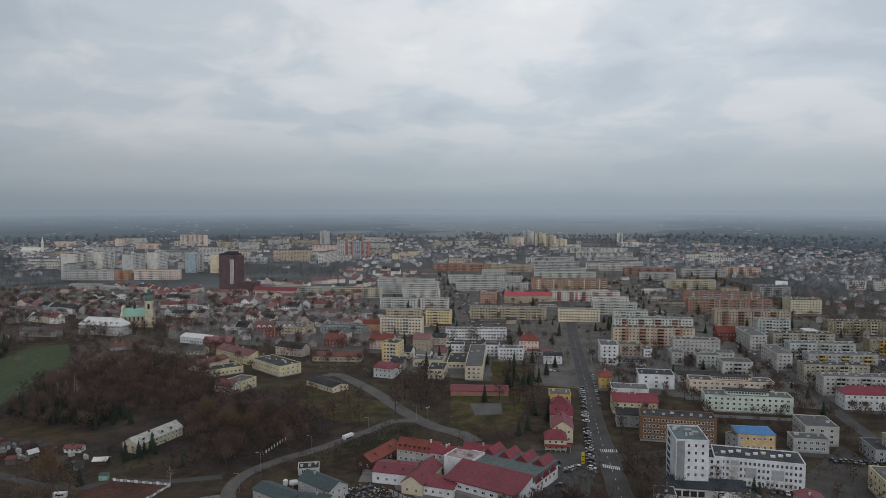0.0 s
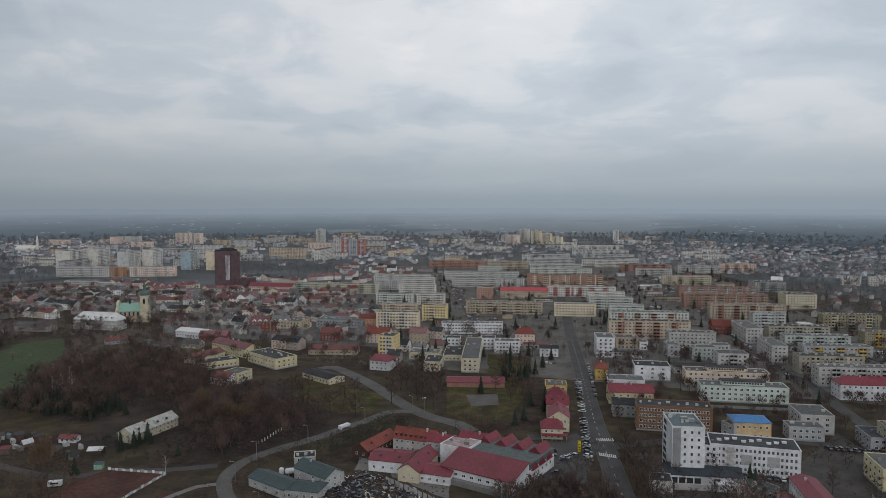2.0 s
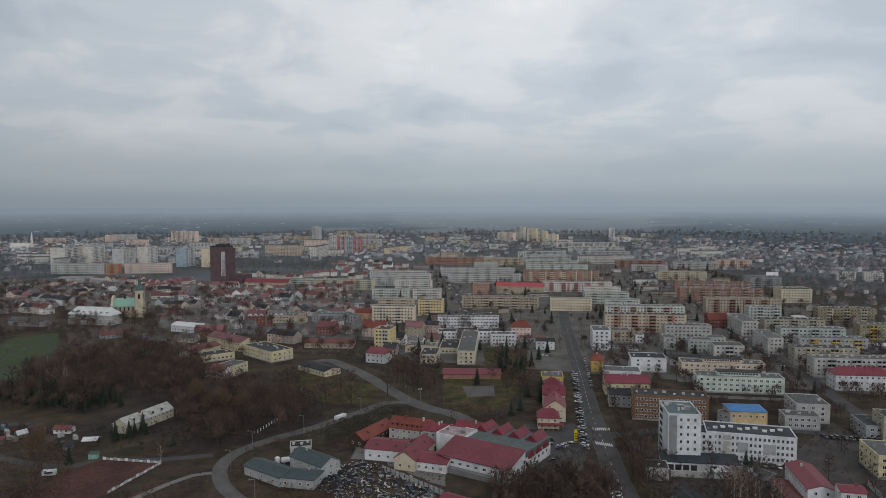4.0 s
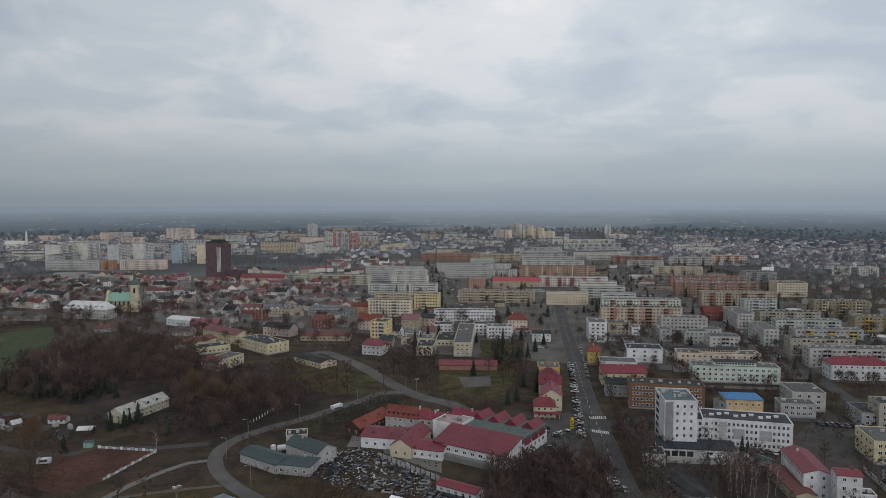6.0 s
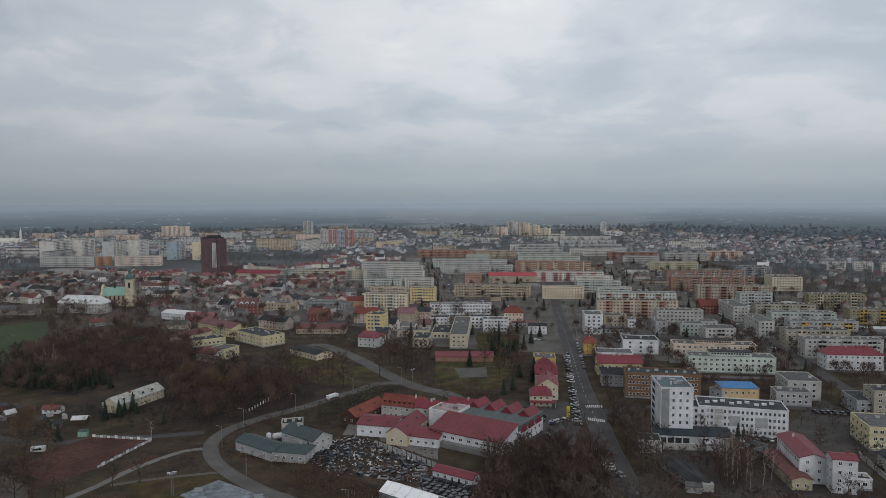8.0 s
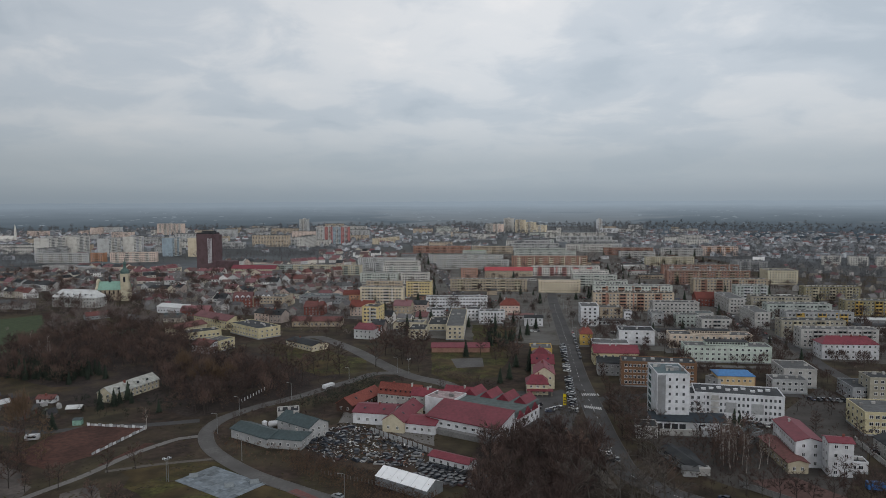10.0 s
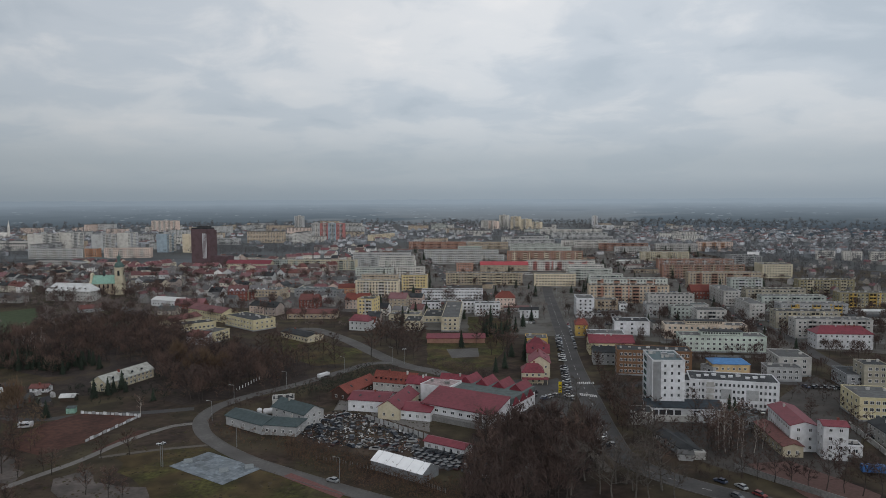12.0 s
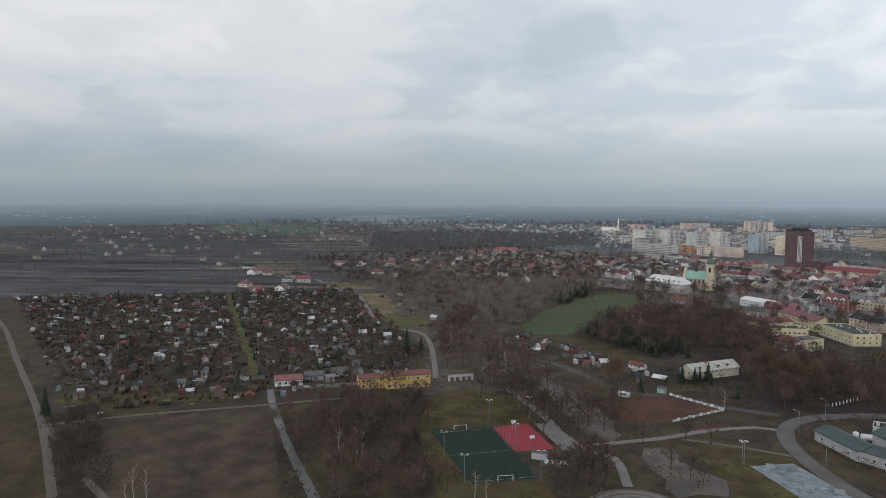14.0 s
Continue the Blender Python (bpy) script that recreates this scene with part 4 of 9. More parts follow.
# pale blue-grey of distant haze, painted into the far ground's base colour
FARFIELDS = surface("hazed_far_fields", (0.098, 0.108, 0.118), 1.0, grain=0.010, wear=0.003, amount=0.45, stain=0.6, tint=(0.064, 0.068, 0.068), bump=0.0)
patch("far_country", [(-2400, 300), (-700, 500), (-950, 960), (-420, 925), (-120, 950), (-120, 1300), (420, 1295), (430, 980), (700, 640), (2600, 1300), (2400, 2900), (-2400, 2900), (-2900, 1200)], FARFIELDS, "far fields and lots, their colour paled with painted haze", 0.022, edge=0)
RIVERLAND = surface("dark_river_land", (0.040, 0.042, 0.050), 1.0, grain=0.05, wear=0.012, amount=0.6, stain=0.8, tint=(0.060, 0.056, 0.057), bump=0.0)
patch("river_country", [(-720, 140), (-2400, 60), (-2600, 1100), (-1800, 1450), (-1000, 900), (-900, 700), (-620, 440), (-615, 310)], RIVERLAND, "dark fallow strips and ditches by the river", 0.026, edge=0)
for q in range(26):
    a0, r0 = radians(-78 + (q * 7.3) % 36), 760 + q * 36
    strip("field_strip_" + str(q), [(r0 * math.sin(a0) - 60, r0 * math.cos(a0) - 46), (r0 * math.sin(a0), r0 * math.cos(a0)), (r0 * math.sin(a0) + 70, r0 * math.cos(a0) + 58), (r0 * math.sin(a0) + 170, r0 * math.cos(a0) + 150)], 6 + (q * 5) % 9, PLOTS, "pale grassy field edge", 0.03 + 0.002 * q, "field")

# long narrow fallow plots by the river, ploughed and grassed in turn
plots = random.Random(14)
for q in range(150):
    a0, r0 = radians(plots.uniform(-82, -42)), plots.uniform(640, 1900)
    x, y, t = r0 * math.sin(a0), r0 * math.cos(a0), radians(plots.uniform(38, 50))
    L, W = plots.uniform(70, 300), plots.uniform(4, 24) * r0 / 1100
    if y < 0.55 * (x + 640) + 330 or x > -560:
        continue
    c, d, z = math.cos(t), math.sin(t), 0.11 + 0.003 * q
    s = Shape()
    s.add([(x + c * u * L - d * v * W, y + d * u * L + c * v * W, z) for u, v in ((-1, -0.5), (-0.3, -0.56), (0.4, -0.45), (1, -0.5), (1, 0.5), (0.5, 0.45), (-0.4, 0.55), (-1, 0.5))], [tuple(range(8))])
    solid("field_plot", s, PLOTS, "long narrow fallow plot by the river", "field", kind="structure")
patch("rough_meadow", [(-377.8, 248.9), (-602.5, 456.5), (-695.5, 643.2), (-574.2, 667.5), (-434.7, 606.2), (-341.7, 417.2), (-298.2, 335.2), (-223.0, 286.1), (-211.1, 237.1), (-232.6, 214.1), (-261.6, 197.1)], ROUGH, "rough brown meadow under scattered bare trees", 0.024, edge=9.0)

# ---- the estate: flat-roofed blocks ----
EST = "apartment blocks of the estate"
P4, P5 = "four-storey", "five-storey"
flat_block(45.6, 739.5, -5.0, 81.2, 12, 4, BEIGE, "long beige four-storey apartment block with brown-framed balconies", group=EST, accent=CREAM)
flat_block(118.8, 726.1, -5.0, 42.7, 12, 4, HAZED_CREAM, "cream four-storey block with regular windows facing the avenue", group=EST, balconies=False)
flat_block(-60.0, 651.5, -5.0, 40.4, 12, 5, HAZED_CREAM, "cream five-storey apartment block", group=EST, accent=HAZED_OFFWHITE)
flat_block(-62.1, 701.5, -5.0, 36.0, 11, 5, HAZED_BEIGE, "weathered beige five-storey apartment block", group=EST)
flat_block(-26.7, 696.7, -5.0, 25.2, 14, 5, HAZED_YELLOW, "bright yellow five-storey apartment block", group=EST, accent=HAZED_CREAM)
flat_block(-56.6, 536.0, -14.0, 13.0, 15, 5, HAZED_YELLOW, "free-standing yellow five-storey apartment house", group=EST, accent=HAZED_OFFWHITE)
flat_block(-77.5, 803.0, -5.0, 43.2, 11, 4, HAZED_PALEGREEN, "pale green four-storey apartment block", group=EST)
flat_block(-35.6, 804.3, -5.0, 32.5, 11, 4, HAZED_OFFWHITE, "off-white four-storey apartment block", group=EST)
flat_block(-56.8, 894.3, -5.0, 47.2, 11, 4, HAZED_OFFWHITE, "off-white four-storey apartment block with green trim", group=EST, accent=HAZED_PALEGREEN)
flat_block(-100.8, 943.0, -5.0, 31.3, 11, 4, HAZED_PALEGREY, "grey four-storey apartment block", group=EST)
flat_block(-87.5, 1018.3, -5.0, 84.2, 11, 4, HAZED_PALEGREY, "long grey four-storey apartment block", group=EST)
flat_block(-61.2, 961.1, -5.0, 47.5, 11, 4, HAZED_OFFWHITE, "off-white four-storey apartment block", group=EST)
flat_block(37.6, 975.1, -5.0, 101.1, 12, 4, HAZED_PALEGREY, "long pale grey four-storey apartment block", group=EST, accent=HAZED_OFFWHITE)
flat_block(30.6, 1066.7, -5.0, 114.4, 12, 4, HAZED_PALEGREY, "long grey four-storey apartment block with white loggias", group=EST, accent=HAZED_OFFWHITE)
flat_block(-7.4, 1270.0, -5.0, 104.7, 12, 4, HAZED_TERRACOTTA, "long terracotta four-storey apartment block", group=EST, lod=2)
flat_block(83.8, 1255.3, -5.0, 73.0, 12, 4, HAZED_BEIGE, "beige four-storey apartment block", group=EST, lod=2)
flat_block(48.8, 1189.4, -5.0, 40.5, 12, 3, HAZED_PALEGREEN, "low pale green building with a bright green roof", group=EST, lod=2, roof=surface("bright_green_roof", (0.03, 0.26, 0.07), 0.6), balconies=False)
flat_block(29.1, 858.9, -5.0, 20.2, 14, 4, HAZED_TERRACOTTA, "brown-brick block with blank gable", group=EST, balconies=False)
flat_block(151.0, 878.4, -5.0, 85.2, 12, 4, HAZED_OFFWHITE, "long white four-storey block with coral panels", group=EST, accent=ROSE)
flat_block(170.9, 823.2, -5.0, 42.9, 11, 4, HAZED_OFFWHITE, "white four-storey apartment block", group=EST)
flat_block(166.4, 774.8, -5.0, 47.7, 12, 4, HAZED_PALEGREEN, "pale green-white four-storey apartment block", group=EST)
flat_block(148.2, 996.8, -5.0, 107.3, 12, 5, HAZED_TERRACOTTA, "long five-storey block with terracotta and cream stripes", group=EST, accent=HAZED_CREAM)
flat_block(160.2, 1123.6, -5.0, 98.6, 12, 4, HAZED_PALEGREEN, "grey-green four-storey apartment block", group=EST, lod=2)
flat_block(162.8, 1202.7, -5.0, 88.3, 12, 4, HAZED_PALEGREEN, "grey-green four-storey apartment block", group=EST, lod=2)
flat_block(171.0, 1331.5, -5.0, 90.5, 12, 4, HAZED_PALEGREY, "grey four-storey apartment block", group=EST, lod=2)
flat_block(177.7, 1429.1, -5.0, 74.2, 12, 4, HAZED_PALEGREY, "grey four-storey apartment block", group=EST, lod=2)
flat_block(163.7, 606.8, -5.0, 68.8, 12, 5, HAZED_BEIGE, "long weathered brown five-storey block with many balconies", group=EST, accent=HAZED_TERRACOTTA)
flat_block(176.4, 656.1, -5.0, 72.4, 12, 5, HAZED_PALEGREEN, "long five-storey block with green and terracotta stripes", group=EST, accent=HAZED_TERRACOTTA)
flat_block(170.2, 717.8, -5.0, 34.5, 11, 4, HAZED_PALEGREEN, "pale green four-storey apartment block", group=EST)
flat_block(188.1, 569.2, -5.0, 37.1, 12, 4, OFFWHITE, "white four-storey block with a grid of square windows", group=EST, balconies=False)
flat_block(162.9, 536.0, -5.0, 9.1, 16, 3, PALEGREY, "short pale grey block with blank gable", group=EST, balconies=False)
flat_block(182.6, 523.8, -5.0, 17.5, 10, 3, PALEGREEN, "low pale green block", group=EST, balconies=False)
flat_block(196.8, 532.6, -5.0, 15.7, 11, 3, OFFWHITE, "low white block with a teal roof", group=EST, balconies=False, roof=GREENROOF)
flat_block(190.7, 490.8, -5.0, 20.4, 14, 4, OFFWHITE, "white four-storey block with a roof storey", group=EST, balconies=True)
PINKB = flat_block(171.1, 448.3, -8.0, 51.1, 13, 3, PEACH, "pale pink three-storey block with a set-back roof storey", group=EST, lod=0, balconies=False, n=14)
GREENB = flat_block(167.8, 413.2, -8.0, 49.1, 13, 3, MINT, "pale green three-storey block with a set-back roof storey", group=EST, lod=0, balconies=False, n=14)
for b, w, L in ((PINKB, PEACH, 24.0), (GREENB, MINT, 24.0)):
    s = Shape()
    s.box(-L / 2, L / 2, -3.2, 3.6, 9.6, 12.0, 0)
    s.box(-L / 2 - 0.3, L / 2 + 0.3, -3.7, 4.0, 12.0, 12.25, 1)
    for i in range(14):
        q = -L / 2 + 1 + i * (L - 2) / 14
        s.box(q, q + 1.0, -3.26, -3.2, 10.6, 11.5, 2)
    part("roof_storey", s, (w, FELT, GLASS), b, "set-back roof storey with a band of windows")
flat_block(253.8, 449.2, -5.0, 47.8, 12, 4, OFFWHITE, "long off-white four-storey apartment block", group=EST)
flat_block(254.5, 482.6, -5.0, 42.5, 12, 4, DULLCREAM, "cream and pale yellow four-storey block", group=EST, accent=CREAM)
flat_block(276.8, 516.2, -5.0, 48.1, 12, 4, PALEGREY, "grey four-storey block with orange panels", group=EST, accent=DEEPYELLOW)
flat_block(282.2, 556.3, -5.0, 49.3, 12, 4, PALEGREEN, "pale green four-storey apartment block", group=EST)
flat_block(288.4, 599.5, -5.0, 49.6, 12, 4, DULLCREAM, "pale cream four-storey apartment block", group=EST)
flat_block(367.4, 663.1, -5.0, 50.9, 12, 4, OLIVE, "yellow and olive four-storey apartment block", group=EST, accent=CREAM)
flat_block(350.8, 573.4, -5.0, 42.7, 12, 4, OLIVE, "yellow four-storey apartment block", group=EST, accent=DEEPYELLOW)
flat_block(286.1, 651.7, -5.0, 29.3, 12, 5, PALEGREEN, "pale green five-storey block with white bays", group=EST, accent=WHITE)
flat_block(247.5, 604.2, -5.0, 13.4, 42, 4, OFFWHITE, "white four-storey block standing end-on to the street", group=EST, balconies=False)
flat_block(236.3, 528.6, -5.0, 11.0, 34, 4, OFFWHITE, "white four-storey block standing end-on to the street", group=EST, balconies=False)
flat_block(312.8, 856.1, -5.0, 90.5, 12, 5, TERRACOTTA, "long terracotta five-storey apartment block", group=EST, accent=OFFWHITE)
flat_block(297.1, 788.4, -5.0, 91.0, 12, 5, TERRACOTTA, "long terracotta five-storey block with pale balconies", group=EST, accent=BEIGE)
flat_block(288.4, 706.0, -5.0, 73.0, 12, 5, BEIGE, "long weathered beige five-storey apartment block", group=EST, accent=TERRACOTTA)
flat_block(315.1, 1202.7, -5.0, 82.9, 12, 4, TERRACOTTA, "terracotta four-storey apartment block", group=EST, lod=2)
flat_block(306.4, 1114.6, -5.0, 55.8, 12, 4, OFFWHITE, "off-white four-storey apartment block", group=EST, lod=2)
flat_block(325.8, 1013.2, -5.0, 68.4, 12, 4, CREAM, "cream block with white pilasters", group=EST, lod=2)
flat_block(399.2, 1179.3, -5.0, 69.3, 12, 4, OFFWHITE, "off-white four-storey apartment block", group=EST, lod=2)
flat_block(465.6, 1182.1, -5.0, 58.1, 12, 5, PINK, "five-storey block with orange stripes", group=EST, lod=2, accent=ORANGE)
flat_block(410.3, 940.1, -5.0, 39.1, 30, 4, PALEGREY, "grey plastered four-storey block", group=EST, lod=2)
flat_block(380.8, 793.5, -5.0, 32.9, 26, 5, CREAM, "cream five-storey block with blank gable", group=EST, balconies=False)
flat_block(300.2, 1425.9, -5.0, 101.3, 12, 4, HAZED_PALEGREY, "grey four-storey apartment block", group=EST, lod=2)
flat_block(312.2, 1573.0, -5.0, 124.4, 12, 4, HAZED_PALEGREY, "grey four-storey apartment block", group=EST, lod=2)
flat_block(324.6, 1742.6, -5.0, 151.9, 12, 4, HAZED_OFFWHITE, "off-white four-storey apartment block", group=EST, lod=2)
flat_block(276.0, 1285.2, -5.0, 60.9, 12, 4, HAZED_OFFWHITE, "off-white four-storey apartment block", group=EST, lod=2)
for q in range(4):
    flat_block(560 + q * 32, 1010 - q * 12, -20, 24, 14, 4, HAZED_OFFWHITE, "white four-storey apartment house at the wood's edge", group="white houses at the wood", lod=2, balconies=False)

# asphalt lanes and parking strips along the fronts of the blocks
s = Shape()
for fx, fy, rot, L, W in FOOT:
    if L > 30 and 400 < fy < 1350 and fx > -130:
        c, d = math.cos(radians(rot)), math.sin(radians(rot))
        s.add([(fx + c * u - d * v, fy + d * u + c * v, 0.045) for u, v in ((-L / 2 - 4, -W / 2 - 12), (L / 2 + 4, -W / 2 - 12), (L / 2 + 4, -W / 2 - 6), (-L / 2 - 4, -W / 2 - 6))], [(0, 1, 2, 3)])
solid("pavement_lanes", s, surface("lane_asphalt", (0.125, 0.122, 0.120), 0.92, grain=0.6, wear=0.05, amount=0.25, stain=0.4), "grey asphalt lanes and parking strips before the blocks", "pavement", kind="structure")

# ---- tower blocks ----
TOW = "tower blocks of the old estate"


def tower_block(x, y, rot, L, W, floors, wall, accent, label, group=TOW):
    root = flat_block(x, y, rot, L, W, floors, wall, label, "tower block", group, 2, 2.8, accent, True, name="tower_block")
    s = Shape()
    H = 1.1 + floors * 2.8
    s.box(-3.5, 3.5, -2.5, 2.5, H, H + 3.2)
    part("lift_house", s, HAZED_PALEGREY, root)


tower_block(-716.0, 1250.0, 78, 42.0, 30, 11, HAZED_OFFWHITE, HAZED_PALEGREY, "pale eleven-storey tower block with a blank gable wall")
tower_block(-690.0, 1292.0, 78, 34.0, 28, 11, HAZED_OFFWHITE, HAZED_PALEGREY, "white eleven-storey tower block with striped balconies")
tower_block(-597.0, 1226.0, 78, 34.0, 22, 11, HAZED_PALEGREY, HAZED_OFFWHITE, "grey and white eleven-storey tower block")
tower_block(-577.0, 1276.0, 78, 30.0, 22, 11, HAZED_OFFWHITE, WHITE, "pale eleven-storey tower block with white balconies")
tower_block(-487.0, 1228.0, 78, 28.0, 20, 11, BLUEGREY, HAZED_OFFWHITE, "blue-grey eleven-storey tower block with white balconies")
tower_block(-440.0, 1222.0, 78, 26.0, 20, 11, HAZED_CREAM, HAZED_OFFWHITE, "pale yellow eleven-storey tower block")
tower_block(-790.0, 1990.0, -12.0, 80.0, 16, 11, HAZED_PINK, HAZED_OFFWHITE, "long pink eleven-storey block far off")
flat_block(-607.0, 1096.0, 0.0, 86.0, 12, 5, HAZED_PALEGREY, "long grey five-storey block with white balconies", group=TOW, lod=2, accent=HAZED_OFFWHITE)
flat_block(-500.0, 1108.0, 8.0, 70.0, 14, 5, HAZED_PINK, "long salmon five-storey block with white balconies", group=TOW, lod=2, accent=HAZED_OFFWHITE)
flat_block(-552.0, 1098.0, 0.0, 19.8, 14, 5, ORANGE, "short orange five-storey block", group=TOW, lod=2)
for q, (w, a) in enumerate(((HAZED_PALEGREY, HAZED_OFFWHITE), (ROSE, HAZED_OFFWHITE), (BLUEGREY, HAZED_PALEGREY), (ROSE, HAZED_PALEGREY))):
    tower_block(-279 + q * 18, 1548 + (q % 2) * 3, -4, 17.6, 16, 13, w, a, "twelve-storey tower in rose and grey panels" if w is ROSE else "twelve-storey grey tower block", "rose and grey towers")
tower_block(-408, 1996, -8, 24, 16, 15, HAZED_PALEGREY, HAZED_OFFWHITE, "tall grey tower far off")
for x, y, n, w in ((130, 2014, 9, HAZED_OFFWHITE), (150, 1990, 9, HAZED_PINK), (187, 2070, 14, HAZED_OFFWHITE), (216, 2018, 13, HAZED_CREAM), (240, 1966, 11, HAZED_CREAM), (260, 1894, 9, HAZED_CREAM)):
    tower_block(x, y, -25, 26, 18, n, w, HAZED_OFFWHITE, "pale tower block on the avenue out of town", "far pale towers")
tower_block(446, 2024, -8, 16, 14, 13, WHITE, HAZED_OFFWHITE, "slim white tower far out of town", "far pale towers")
flat_block(470, 2004, -8, 50, 16, 4, WHITE, "low white hall beside the far tower", lod=2, balconies=False)
root = thing("steeple_church", "far pale church hall with a slim steeple", "church", -1060, 1660)
s = Shape()
s.side([(-9, 0), (9, 0), (9, 9), (0, 16), (-9, 9)], -24, 24)
part("nave", s, HAZED_OFFWHITE, root)
s = Shape()
s.stick((26, 0, 0), (26, 0, 30), 3.2, 2.6, 6)
s.stick((26, 0, 30), (26, 0, 44), 2.6, 0.1, 6)
part("steeple", s, HAZED_OFFWHITE, root)
flat_block(-135, 1560, 62, 90, 14, 4, HAZED_CREAM, "long cream block along the street out of town", lod=2)
flat_block(-470, 1420, -8, 120, 12, 4, HAZED_PALEGREY, "long grey block behind the trees", lod=2, group=TOW)
flat_block(-560, 1560, -8, 140, 12, 4, HAZED_OFFWHITE, "long pale block behind the trees", lod=2, group=TOW)
flat_block(-350, 1500, -8, 70, 12, 4, HAZED_PALEGREY, "grey block behind the trees", lod=2, group=TOW)
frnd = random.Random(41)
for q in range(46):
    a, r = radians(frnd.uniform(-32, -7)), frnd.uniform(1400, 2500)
    far_block(r * math.sin(a), r * math.cos(a), frnd.choice((-8, -8, 82)), frnd.uniform(40, 90), 12, frnd.choice((4, 4, 5, 5, 8)), frnd.choice((HAZED_OFFWHITE, HAZED_PALEGREY, HAZED_BEIGE, HAZED_OFFWHITE, HAZED_PALEGREY, HAZED_PINK)), "pale apartment block in the far estate", "far estate")
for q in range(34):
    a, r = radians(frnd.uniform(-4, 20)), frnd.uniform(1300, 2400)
    far_block(r * math.sin(a), r * math.cos(a), frnd.choice((-6, -6, 84)), frnd.uniform(40, 80), 12, frnd.choice((3, 4, 4)), frnd.choice((HAZED_OFFWHITE, HAZED_PALEGREY, HAZED_PALEGREEN, HAZED_BEIGE, HAZED_OFFWHITE)), "pale apartment block in the far estate", "far estate")

# ---- the dark brown tower ----
root = thing("office_tower", "dark brown high-rise with white vertical fins and a low wing", "office tower", *(-327.2, 958.0), -14)
L, W, H = 28.0, 20.0, 52.0
s = Shape()
s.box(-L / 2, L / 2 - 4, -W / 2, W / 2, 0, H)
part("wall", s, BROWNPANEL, root)
s = Shape()
s.box(L / 2 - 3.98, L / 2, -W / 2 + 1.5, W / 2 - 1.5, 0, H - 1.5)
part("side_bay", s, BROWNPANEL, root)
s = Shape()
s.box(-L / 2, L / 2 - 4, -W / 2 + 1, W / 2 - 1, H, H + 1.6)
s.box(-L / 4, L / 4, -W / 3, W / 3, H + 1.6, H + 4.0)
part("roof", s, FELT, root)
for i in range(4):
    s = Shape()
    s.box(3.6 + i * 1.75, 4.3 + i * 1.75, -W / 2 - 0.35, -W / 2, 12, H - 6)
    part("white_fin", s, WHITE, root)
s = Shape()
s.box(L / 2 - 4, L / 2 + 26, -W / 2 + 2, W / 2 - 2, 0, 15)
for i in range(4):
    s.box(L / 2 + i * 7.0, L / 2 + 2.2 + i * 7.0, -W / 2 + 1.6, -W / 2 + 2, 2, 14.6)
part("low_wing", s, BROWNPANEL, root)

# low shops and garages between the blocks
SHOPS = "low buildings between the blocks"
for x, y in scatter([(-50, 600), (90, 520), (250, 400), (330, 420), (400, 1200), (-120, 1250)], 44, 30.0, 160, 11.0):
    L, W, e = frnd.uniform(12, 32), frnd.uniform(8, 13), frnd.uniform(3.0, 6.0)
    FOOT.append((x, y, -5, L, W))
    root = thing("low_shop", "low flat-roofed shop or garage row between the blocks", "shop", x, y, -5 + frnd.choice((0, 0, 90)), group=SHOPS)
    s = Shape()
    s.box(-L / 2, L / 2, -W / 2, W / 2, 0, e)
    part("wall", s, frnd.choice((OFFWHITE, PALEGREY, BEIGE, GREY, WHITE, TERRACOTTA)), root)
    s = Shape()
    s.box(-L / 2 - 0.3, L / 2 + 0.3, -W / 2 - 0.3, W / 2 + 0.3, e, e + 0.35)
    part("roof", s, frnd.choice((FELT, FELT, PALEFELT, WHITEROOF, BROWNROOF)), root)
    windows(root, L, W, "front", 1, e, int(L / 3.5), 2.0, 1.5, 0.8, 2)

# ---- hospital ----
HOSP = "hospital buildings"
ax, ay = 97.5, 301.0
root = thing("hospital_tower", "white seven-storey stair tower with a grey stripe and small dark windows", "hospital", ax, ay, -5, group=HOSP)
L, W, H = 13.5, 20.0, 22.6
s = Shape()
s.box(-L / 2, L / 2, -W / 2, W / 2, 0, H)
part("wall", s, WHITE, root)
s = Shape()
s.box(-L / 2 + 0.3, -L / 2 + 3.6, -W / 2 - 0.06, -W / 2, 0.3, H - 0.1)
part("grey_stripe", s, GREY, root, "dark grey vertical stripe")
windows(root, L, W, "front", 7, 3.15, 4, 0.95, 1.3, 1.2, 0, margin=1.0, skip=(0,), frame_mat=GREY)
windows(root, L, W, "right", 7, 3.15, 4, 1.1, 1.3, 1.2, 0, margin=2.0, frame_mat=GREY)
s = Shape()
for i in range(7):
    s.box(-L / 2 - 0.08, -L / 2, 2.0, 7.5, 0.9 + i * 3.15, 2.9 + i * 3.15)
part("stair_glazing", s, surface("teal_glazing", (0.06, 0.12, 0.13), 0.15, bump=0.0), root, "strip of teal stair windows")
flat_roof(root, L, W, H, surface("teal_roofing", (0.085, 0.12, 0.13), 0.7, grain=0.6, wear=0.15), WHITE, 4, 5, 0.7)
for q in (-3.5, 0.5, 3.0):
    s = Shape()
    s.box(-1.2, 1.2, -0.9, 0.9, 0, 1.3)
    s.box(-1.35, 1.35, -1.05, 1.05, 1.3, 1.45)
    part("roof_hatch", s, METAL, root, at=pose(q, 2 - q, H))

